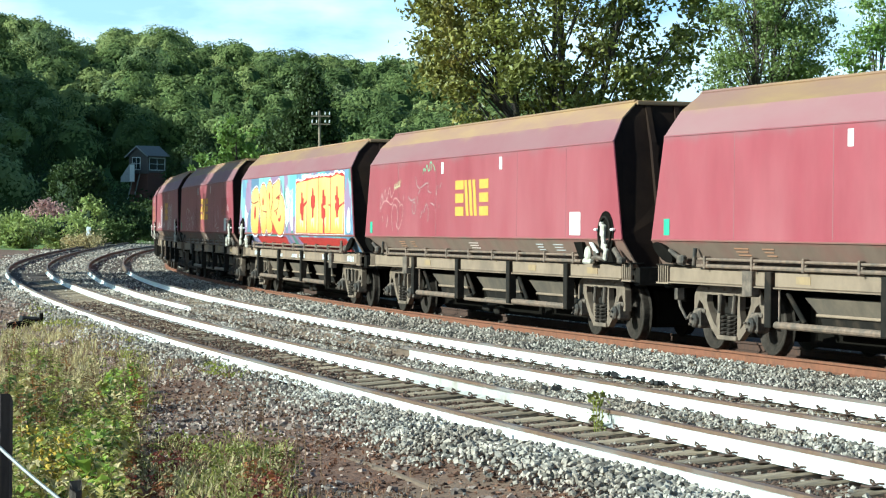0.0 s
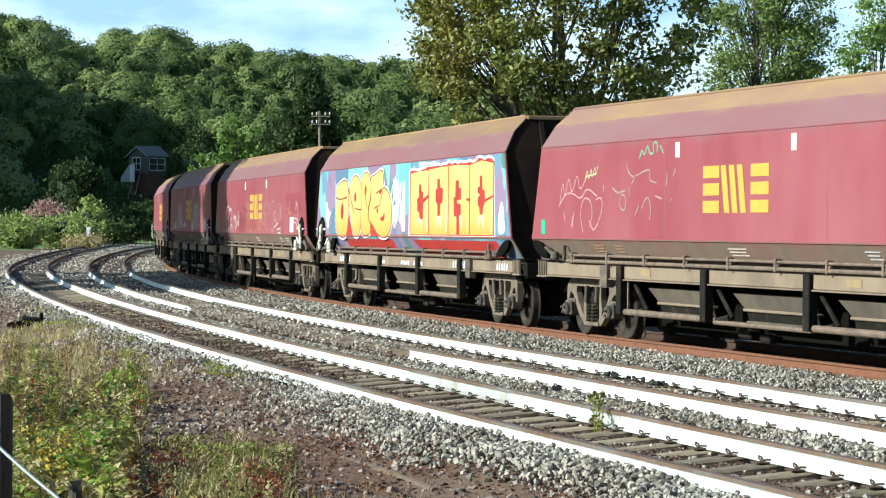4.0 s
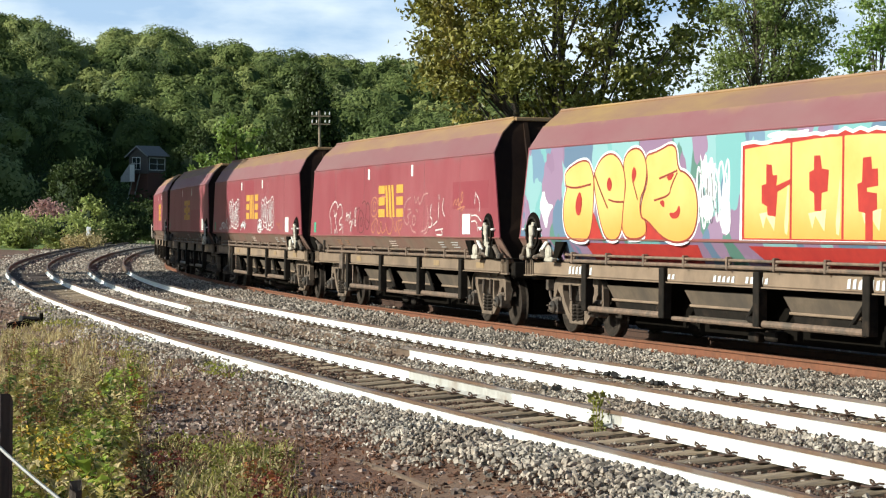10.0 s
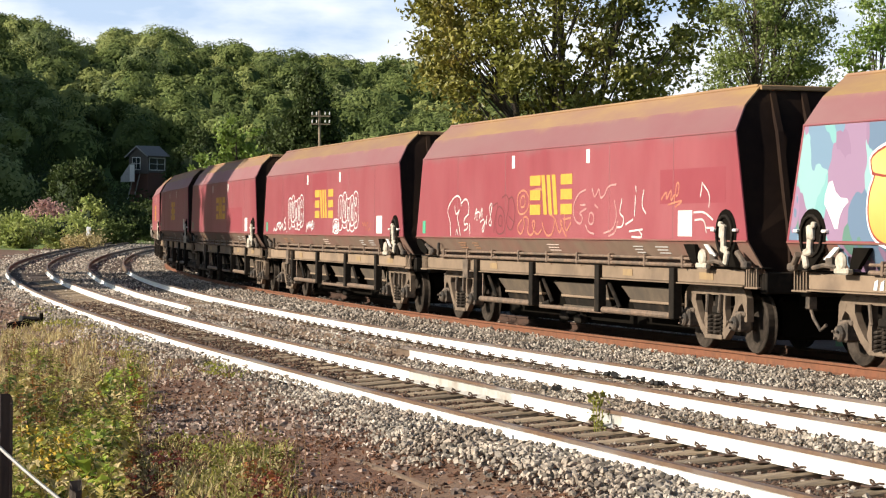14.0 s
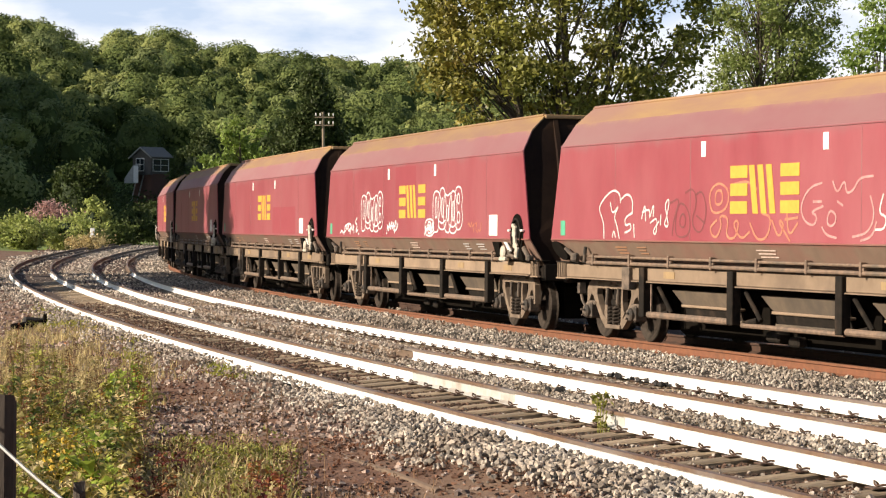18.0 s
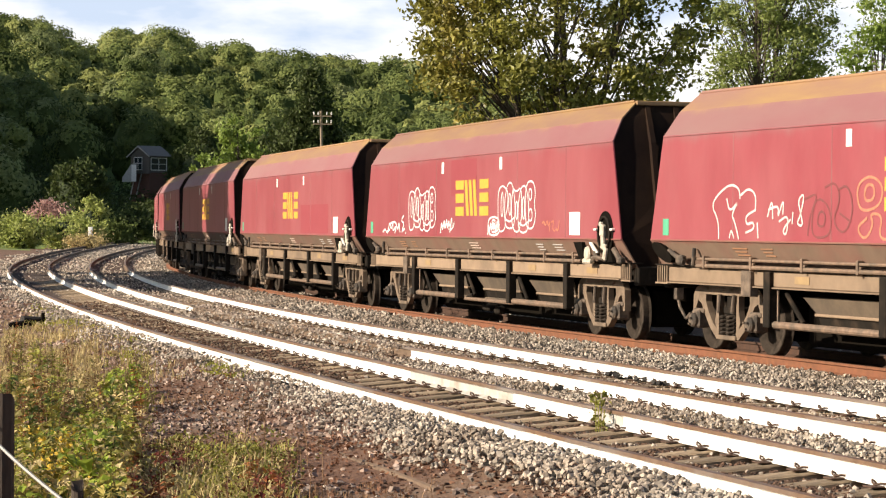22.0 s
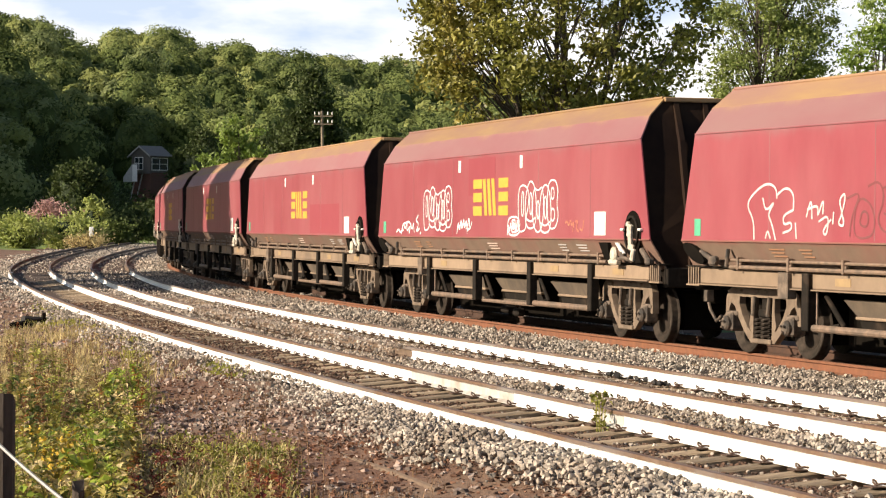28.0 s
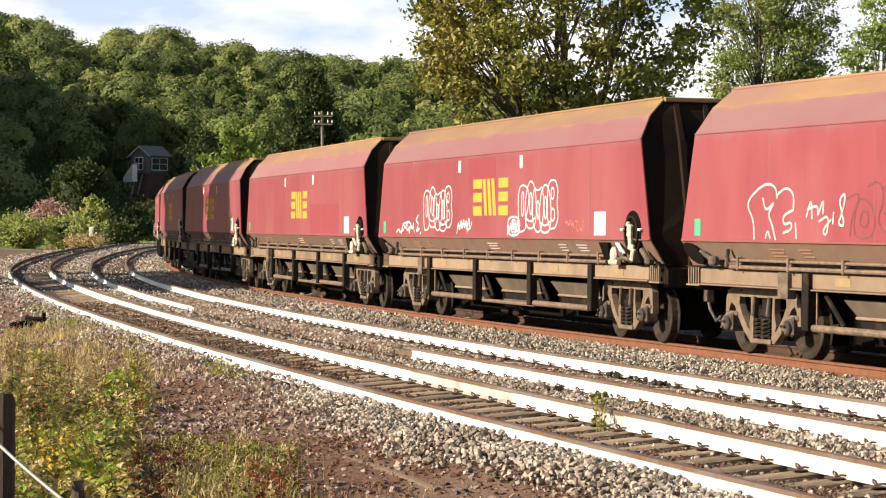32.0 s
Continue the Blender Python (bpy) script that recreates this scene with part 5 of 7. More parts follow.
    # white splashes and a crowd of small marks between the groups
    for o in ([(-0.5, 2.85), (-0.42, 2.66), (-0.3, 2.84), (-0.24, 2.62), (-0.1, 2.8), (0.0, 2.55), (-0.2, 2.5), (-0.35, 2.35), (-0.45, 2.55)], [(-0.55, 2.15), (-0.2, 2.25), (0.0, 2.05), (-0.1, 1.85), (-0.4, 1.9)], [(0.2, 1.7), (0.25, 2.35), (0.42, 2.4), (0.55, 1.9), (0.5, 1.65)],
              [(-6.95, 2.1), (-6.75, 2.42), (-6.6, 2.15), (-6.25, 2.12), (-6.5, 1.98), (-6.6, 1.68), (-6.8, 1.95)], [(7.25, 2.2), (7.4, 2.2), (7.5, 1.9), (7.58, 1.66), (7.15, 1.62), (7.1, 1.85)],
              [(1.6, 3.0), (2.0, 3.05), (2.6, 3.02), (2.9, 3.05), (2.8, 2.96), (1.8, 2.94)]):
        flat(o, 0, "spray_white", "white sprayed splash")
    for o in scrawl(w, -0.55, 0.1, 1.85, 2.6, 4, "spray_black", 44, 0.02, False) + scrawl(w, -0.6, 0.45, 1.75, 2.7, 7, "spray_white", 45, 0.05, False):
        o.matrix_basis = turn
    # white bars of writing on the sole bar
    for x0, n, h in ((-5.9, 7, 0.13), (-2.2, 4, 0.08), (-0.3, 5, 0.09), (0.75, 5, 0.09), (3.7, 8, 0.13), (6.6, 5, 0.13)):
        for k in range(n):
            spray(Shape().slab([(x0 + k * 0.15, 1.0), (x0 + k * 0.15 + 0.09, 1.0), (x0 + k * 0.15 + 0.11, 1.0 + h), (x0 + k * 0.15 + 0.03, 1.0 + h * rng.uniform(0.7, 1.0))], -1.279, -1.274), "spray_white", "white sprayed bar on the sole bar")


PITCH = 16.9
TRAIN = ((0, 65.1), (0.5, 63.65), (1, 62.15), (1.5, 60.67), (2, 59.17), (2.5, 57.67), (3, 56.2), (3.5, 54.8), (4.5, 52.1), (5.5, 49.5), (6, 48.15), (6.5, 46.8), (7, 45.35), (7.5, 43.95), (8, 42.6), (8.5, 41.2), (9, 39.8), (9.5, 38.5), (10, 37.2), (10.5, 35.9), (11, 34.6), (11.5, 33.3), (12, 32.0), (12.5, 30.7), (13, 29.4), (13.5, 28.1), (14, 26.9), (14.5, 25.7), (15.5, 23.52), (16.5, 21.49), (17, 20.56), (17.5, 19.65), (18, 18.85), (18.5, 18.1), (19, 17.41), (19.5, 16.81), (20, 16.25), (20.5, 15.74), (21, 15.27), (21.5, 14.86), (22, 14.49), (22.5, 14.21), (23, 13.97), (23.5, 13.76), (24, 13.6), (24.5, 13.49), (25, 13.43), (25.5, 13.4), (28, 13.4), (32, 13.4))


def train_at(t):
    """Place of the fourth wagon's middle along the track."""
    return float(np.interp(t, [a for a, _ in TRAIN], [b for _, b in TRAIN])) + 5.8


def wagon_pose(s, turned=False):
    xa, ya, _ = (float(v) for v in FAR.at(s - BOGIE))
    xb, yb, _ = (float(v) for v in FAR.at(s + BOGIE))
    za, zb = float(rise(s - BOGIE)), float(rise(s + BOGIE))
    fwd = Vector((xa - xb, ya - yb, za - zb)).normalized()
    side = Vector((0, 0, 1)).cross(fwd).normalized()
    up = fwd.cross(side)
    m = Matrix((fwd, side, up)).transposed().to_4x4()
    m.translation = ((xa + xb) / 2, (ya + yb) / 2, (za + zb) / 2)
    return m @ pose(0, 0, 0, 0, 0, 180) if turned else m


WAGONS = []


def make_train():
    base = make_wagon("hopper_wagon", "maroon bogie coal hopper wagon with faded top")
    art = copy_thing(base, pose(0, 0, 0))
    add_marks(base, logo=False)
    logo = copy_thing(base, pose(0, 0, 0))
    tagged(logo, "maroon bogie coal hopper wagon with yellow mark and old scrawls")
    add_marks_logo(logo)
    logo0 = logo
    tagged(art, "coal hopper wagon covered with yellow and turquoise graffiti")
    big_piece(art)
    tags = copy_thing(logo, pose(0, 0, 0))
    tagged(tags, "maroon coal hopper wagon with yellow mark and pale thin tags")
    bubbles = copy_thing(logo, pose(0, 0, 0))
    tagged(bubbles, "maroon coal hopper wagon with yellow mark and white bubble tags")
    w5 = copy_thing(logo, pose(0, 0, 0))
    tagged(w5, "maroon coal hopper wagon with a plain side and yellow mark")
    w6 = copy_thing(logo, pose(0, 0, 0))
    tagged(w6, "faded maroon coal hopper wagon with yellow mark, partly in shade")
    w7 = copy_thing(logo0, pose(0, 0, 0))
    tagged(w7, "maroon coal hopper wagon in the shade of trees")
    w8 = copy_thing(base, pose(0, 0, 0))
    w9 = copy_thing(base, pose(0, 0, 0))
    # old scrawls on the sides
    tag(logo, -6.65, -4.75, 1.66, 2.72, [[(0.0, 0.4), (0.08, 0.85), (0.12, 0.5), (0.22, 0.92), (0.28, 0.55), (0.42, 0.95), (0.46, 0.6), (0.66, 0.9)], [(0.02, 0.45), (0.14, 0.6), (0.3, 0.62), (0.5, 0.5), (0.62, 0.7), (0.86, 0.55)],
        [(0.28, 0.1), (0.36, 0.4), (0.3, 0.1)], [(0.55, 0.02), (0.48, 0.3), (0.55, 0.55), (0.72, 0.5), (0.76, 0.3), (0.7, 0.08)], [(0.68, 0.2), (0.8, 0.0), (0.98, 0.35), (0.96, 0.55), (0.82, 0.5)], [(0.1, 0.32), (0.14, 0.2)], [(0.98, 0.6), (1.0, 0.72)]], "tag_pink", 0.028)
    tag(logo, -5.55, -5.0, 2.45, 2.75, [[(0.0, 0.1), (0.2, 0.8), (0.3, 0.1), (0.5, 0.9), (0.55, 0.2), (0.8, 1.0), (0.82, 0.3), (1.0, 0.9)], [(0.1, 0.4), (0.9, 0.5)]], "tag_straw", 0.026)
    tag(logo, -3.35, -2.45, 2.80, 3.04, [[(0.0, 0.0), (0.1, 0.6), (0.2, 0.1), (0.35, 0.9), (0.42, 0.2), (0.6, 0.3), (0.55, 0.9), (0.75, 0.95), (0.72, 0.3)], [(0.85, 0.7), (1.0, 0.2)]], "tag_green", 0.032)
    tag(logo, -4.4, -1.9, 1.85, 2.8, [[(0.0, 0.55), (0.08, 0.45), (0.2, 0.5)], ["o", (0.1, 0.25), (0.14, 0.45), (0.22, 0.4), (0.2, 0.15)], [(0.22, 0.95), (0.26, 0.75), (0.36, 0.7), (0.3, 0.6)], [(0.36, 0.72), (0.6, 0.85), (0.56, 0.65), (0.68, 0.6)],
        [(0.26, 0.55), (0.28, 0.4)], [(0.46, 0.2), (0.54, 0.42), (0.6, 0.25), (0.58, 0.02)], [(0.66, 0.4), (0.76, 0.35)], [(0.84, 0.75), (0.82, 0.55)], [(0.95, 0.8), (0.92, 0.7)], [(0.36, 0.1), (0.42, 0.25)], [(0.88, 0.3), (0.9, 0.36)]], "tag_pale", 0.028)
    tag(tags, -5.87, -4.42, 1.60, 2.36, [[(0.17, 0.0), (0.16, 0.35), (0.0, 0.62), (0.18, 0.85), (0.42, 1.0), (0.6, 0.92), (0.62, 0.72)], [(0.62, 0.78), (0.8, 0.92), (0.95, 0.8), (0.94, 0.5)], [(0.34, 0.74), (0.4, 0.48), (0.6, 0.7), (0.44, 0.45), (0.52, 0.3), (0.6, 0.0)],
        [(0.94, 0.52), (0.74, 0.42), (0.76, 0.25), (0.9, 0.32), (0.92, 0.18), (0.74, 0.12)], [(0.4, 0.02), (0.44, 0.18), (0.5, 0.02)], [(0.98, 0.3), (1.0, 0.02)]], "tag_white", 0.032)
    tag(tags, -4.15, -3.05, 1.62, 2.25, [[(0.0, 0.45), (0.12, 0.85), (0.14, 0.4)], [(0.02, 0.6), (0.3, 0.7), (0.26, 0.4), (0.42, 0.85), (0.4, 0.5)], [(0.3, 0.35), (0.55, 0.5), (0.5, 0.05), (0.38, 0.15), (0.6, 0.4)], [(0.66, 0.55), (0.64, 0.3)],
        ["o", (0.85, 0.55), (0.78, 0.8), (0.95, 0.95), (0.86, 0.5), (0.75, 0.3), (0.92, 0.25)]], "tag_white", 0.03)
    tag(tags, -3.1, -1.78, 1.62, 2.35, [[(0.0, 0.7), (0.28, 0.82), (0.1, 0.4), (0.06, 0.05)], ["o", (0.12, 0.1), (0.2, 0.75), (0.5, 0.6), (0.55, 0.1), (0.3, 0.0)], ["o", (0.24, 0.25), (0.3, 0.5), (0.42, 0.45), (0.4, 0.2)], [(0.4, 0.9), (0.62, 1.0), (0.72, 0.7), (0.55, 0.3), (0.8, 0.05), (0.98, 0.5), (0.86, 0.95), (0.66, 0.85)], [(0.7, 0.45), (0.92, 0.3)]], "tag_dark", 0.03)
    tag(tags, -1.75, 1.0, 1.60, 2.42, [["o", (0.02, 0.5), (0.0, 0.85), (0.12, 1.0), (0.24, 0.85), (0.22, 0.55), (0.1, 0.45)], ["o", (0.07, 0.6), (0.08, 0.85), (0.16, 0.85), (0.16, 0.62)], [(0.3, 0.95), (0.45, 1.0), (0.56, 0.85)],
        [(0.1, 0.35), (0.0, 0.2), (0.08, 0.0), (0.16, 0.25), (0.12, 0.42), (0.24, 0.4), (0.2, 0.05), (0.32, 0.02), (0.36, 0.35), (0.28, 0.3), (0.38, 0.0), (0.48, 0.15)],
        [(0.48, 0.3), (0.56, 0.0), (0.68, 0.05), (0.72, 0.4), (0.62, 0.45)], [(0.72, 0.35), (0.8, 0.02), (0.86, 0.3), (0.78, 0.35), (0.92, 0.0)], [(0.88, 0.55), (0.9, 0.05), (1.0, 0.3)], [(0.86, 0.35), (1.0, 0.38)]], "tag_orange", 0.036)
    tag(tags, 1.05, 3.1, 1.62, 2.42, [[(0.3, 0.92), (0.12, 0.85), (0.0, 0.55), (0.06, 0.3), (0.2, 0.22), (0.24, 0.4), (0.14, 0.45), (0.32, 0.55)], [(0.18, 0.62), (0.3, 0.62)], ["o", (0.36, 0.25), (0.4, 0.5), (0.5, 0.4), (0.46, 0.22)],
        [(0.44, 0.95), (0.5, 0.72), (0.6, 0.98), (0.62, 0.72), (0.72, 0.8), (0.78, 0.98), (0.96, 1.0)], [(0.3, 0.22), (0.36, 0.08), (0.5, 0.04)], [(0.92, 0.7), (0.98, 0.4), (0.9, 0.12), (0.7, 0.06)], [(0.8, 0.0), (0.95, 0.06), (1.0, 0.3)], [(0.5, 0.62), (0.58, 0.55)]], "tag_pink", 0.032)
    tag(tags, 3.05, 4.6, 1.60, 2.4, [[(0.14, 0.75), (0.06, 0.45), (0.2, 0.4), (0.16, 0.2), (0.0, 0.2)], [(0.24, 0.25), (0.44, 0.35)], [(0.5, 0.8), (0.48, 0.4)], [(0.72, 0.9), (0.66, 0.6), (0.78, 0.45)], [(0.34, 0.12), (0.7, 0.16)], [(0.4, 0.02), (0.72, 0.0), (0.6, 0.14)], [(0.5, 0.98), (0.52, 0.86)]], "tag_white", 0.03)
    tag(tags, 4.85, 5.75, 2.05, 2.42, [[(0.0, 0.3), (0.25, 0.7), (0.2, 0.2), (0.45, 0.8), (0.4, 0.15), (0.6, 0.6), (0.55, 0.1)], ["o", (0.6, 0.5), (0.66, 1.0), (0.78, 0.9), (0.7, 0.4)], [(0.3, 0.1), (1.0, 0.3), (0.6, 0.0)]], "tag_orange", 0.03)
    tag(tags, 6.08, 6.85, 1.68, 2.4, [[(0.4, 1.0), (0.3, 0.7)], [(0.45, 0.95), (0.75, 0.75), (0.7, 0.5)], [(0.0, 0.4), (0.5, 0.42), (0.9, 0.25)], [(0.05, 0.25), (0.5, 0.28), (0.6, 0.0)], [(0.6, 0.1), (0.95, 0.1)]], "tag_white", 0.028)
    fat_row(bubbles, -4.35, -2.45, 1.72, 2.5, (0, 1, 2, 1, 3), "spray_white", 0.029)
    fat_row(bubbles, 1.68, 3.72, 1.70, 2.5, (0, 1, 2, 1, 3), "spray_white", 0.029)
    tag(bubbles, -6.45, -4.6, 1.62, 2.0, SCRIPT, "spray_white", 0.038)
    tag(bubbles, -2.1, -1.1, 1.64, 2.0, LOOPY, "spray_white", 0.036)
    tag(bubbles, 1.0, 1.75, 1.62, 1.94, FAT[3] + LOOPY, "spray_white", 0.032)
    tag(bubbles, 4.1, 5.0, 1.66, 1.92, [[(0.0, 0.6), (0.1, 0.8), (0.2, 0.4), (0.3, 0.9), (0.36, 0.4), (0.5, 0.8), (0.42, 0.1)], [(0.55, 0.7), (0.7, 0.8), (0.6, 0.3), (0.75, 0.1)], [(0.8, 0.3), (0.95, 0.1), (1.0, 0.8)]], "tag_orange", 0.03)
    # repainted patches on the side sheets
    for w, patches in ((bubbles, (rect(-1.38, 0.27, 2.34, 3.02),)), (w5, (rect(1.4, 4.9, 1.62, 2.3),)), (tags, (rect(4.8, 7.2, 2.1, 2.6),))):
        for o in patches:
            mark(w, "paint_patch", o, "maroon_fresh", 0.0016, "deeper red repainted patch")
    for w in (base, logo, art, tags, bubbles, w5, w6, w7, w8, w9):
        WAGONS.append(w)


def add_marks_logo(w):
    """The company's mark as plain yellow bars."""
    bars = [rect(-1.06, -0.52, z, z + 0.17) for z in (1.97, 2.215, 2.46)]
    bars += [[(x, 2.63), (x + 0.17, 2.63), (x + 0.30, 1.97), (x + 0.13, 1.97)] for x in (-0.48, -0.22, 0.04)]
    bars += [rect(0.48, 1.03, z, z + 0.17) for z in (1.97, 2.215, 2.46)]
    for o in bars:
        part("company_mark", Shape().slab(o, -1.406, -1.401), "yellow_mark", w, "yellow painted bar")



make_train()


# ---- trees and plants ----
def leaf_quads(c, size, rng, out=None, up=0.5):
    """A folded leaf or small spray of leaves at each centre."""
    n = len(c)
    nrm = rng.normal(size=(n, 3))
    if out is not None:
        nrm = nrm * 0.55 + out
    nrm[:, 2] += up
    nrm /= np.linalg.norm(nrm, axis=1, keepdims=True) + 1e-9
    a = np.cross(nrm, rng.normal(size=(n, 3)))
    a /= np.linalg.norm(a, axis=1, keepdims=True) + 1e-9
    b = np.cross(nrm, a)
    s = size[:, None] if isinstance(size, np.ndarray) else size
    k = rng.uniform(0.75, 1.25, (n, 1))
    v = np.stack([c - a * s * k, c + b * s * 0.55 - nrm * s * 0.18, c + a * s * k, c - b * s * 0.55 - nrm * s * 0.18], 1).reshape(-1, 3)
    return v, np.arange(4 * n).reshape(n, 4)


def blob(rng, c, r, n=6):
    """An uneven closed core inside a crown, dark to carry its inner shade."""
    vs, fs = [], []
    for i in range(n + 1):
        for k in range(2 * n):
            t, p = math.pi * i / n, math.pi * k / n
            q = 1 + rng.uniform(-0.18, 0.12)
            vs.append((c[0] + r[0] * q * math.sin(t) * math.cos(p), c[1] + r[1] * q * math.sin(t) * math.sin(p), c[2] + r[2] * q * math.cos(t)))
    for i in range(n):
        for k in range(2 * n):
            fs.append((i * 2 * n + k, i * 2 * n + (k + 1) % (2 * n), (i + 1) * 2 * n + (k + 1) % (2 * n), (i + 1) * 2 * n + k))
    return np.array(vs), np.array(fs)


def tree(name, label, x, y, height, spread, base, clumps, per, leaf, material, seed, cone=False, core=0.0, trunk_r=0.16, lean=(0, 0), category="tree", stems=1, tuft=None):
    """Tapered stems, limbs to the clumps, and a crown of small leaves gathered in sprays, with gaps."""
    rng = np.random.default_rng(seed)
    z0 = float(terrain(np.array([x]), np.array([y]))[0])
    top = tagged(empty(name, x, y, z0), label, category)
    cents = []
    while len(cents) < clumps:
        p = rng.uniform(-1, 1, 3)
        r = np.linalg.norm(p)
        if r > 1 or r < 0.3:
            continue
        h = (p[2] + 1) / 2
        w = min(1.0, 1.7 * (1.03 - h)) if cone else min(1.0, 0.5 + 1.1 * h)
        q = (p[0] * spread * w + lean[0] * h, p[1] * spread * w + lean[1] * h, base + h * (height - base))
        if not cone and stems > 1 and wave(np.array(q[0] + q[1] * 0.6), np.array(q[2]), spread * 0.13, seed) < -0.38 + 0.3 * (1 - r):
            continue
        cents.append(q)
    cents = np.array(cents)
    sh = Shape()
    n = 7
    lines = []
    for k in range(stems):
        t = 2 * math.pi * k / max(stems, 1) + seed
        far_ = 0.0 if stems == 1 else spread * (0.62 if k % 2 else 0.32)
        ex, ey = math.cos(t) * far_, math.sin(t) * far_
        line = [(lean[0] * (i / n) ** 2 * 0.6 + 0.10 * math.sin(i + seed + k) + ex * (i / n) ** 1.2, lean[1] * (i / n) ** 2 * 0.6 + 0.10 * math.cos(1.7 * i + seed) + ey * (i / n) ** 1.2,
                 -0.2 + (height * (0.88 if k == 0 else 0.8) + 0.2) * i / n) for i in range(n + 1)]
        tr = trunk_r * (1.0 if stems == 1 else 0.7)
        sh.tube(line, [tr * (1.12 - i / n) + 0.012 for i in range(n + 1)], 8)
        lines.append(line)
    limbs = []
    for c in cents[:170]:
        line = min(lines, key=lambda l: math.hypot(l[min(n, int(c[2] / height * n))][0] - c[0], l[min(n, int(c[2] / height * n))][1] - c[1]))
        f = max(0.1, min(0.95, (c[2] - 0.45 * math.hypot(c[0], c[1])) / height * 0.95))
        i = min(int(f * n), n - 1)
        p0 = Vector(line[i]).lerp(Vector(line[i + 1]), f * n - i)
        p1 = Vector(c)
        mid = p0.lerp(p1, 0.5) + Vector((0, 0, -0.05 * (p1 - p0).length))
        r0 = trunk_r * 0.28 * (1.1 - f)
        sh.tube([p0, mid, p1], [r0 + 0.010, r0 * 0.55 + 0.008, 0.006], 5)
        limbs.append((mid, p1))
    part("trunk", sh, "bark", top, "brown trunk with limbs")
    g = tuft or 0.12 * spread + 0.16
    pts = np.repeat(cents, per, 0) + rng.normal(size=(clumps * per, 3)) * np.array([g, g, g * 0.62]) * np.repeat(rng.uniform(0.5, 1.3, clumps), per)[:, None]
    # leaves along the outer halves of the limbs too
    ab = np.array([[tuple(a), tuple(b)] for a, b in limbs])
    m = per // 5
    t = rng.uniform(0.1, 1, (len(ab), m, 1))
    pts = np.concatenate([pts, (ab[:, None, 0] * (1 - t) + ab[:, None, 1] * t).reshape(-1, 3) + rng.normal(size=(len(ab) * m, 3)) * g * 0.4])
    v, f = leaf_quads(pts, leaf * rng.uniform(0.6, 1.3, len(pts)), rng, up=0.35)
    idx = np.zeros(len(f), int)
    # dark core: the crown's inner shade as colour
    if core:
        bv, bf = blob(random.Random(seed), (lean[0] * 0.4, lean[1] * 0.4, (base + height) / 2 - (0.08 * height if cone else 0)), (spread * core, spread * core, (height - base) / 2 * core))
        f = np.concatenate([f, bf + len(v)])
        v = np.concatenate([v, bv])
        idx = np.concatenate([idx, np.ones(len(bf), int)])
    ob = new("crown", cloud_mesh("crown", v, f, material, "core_shade", index=idx))
    ob.parent = top
    return top


def at_px(px, dist):
    """Sideways place of a direction at a distance ahead."""
    return (px - 784) / LENS * dist


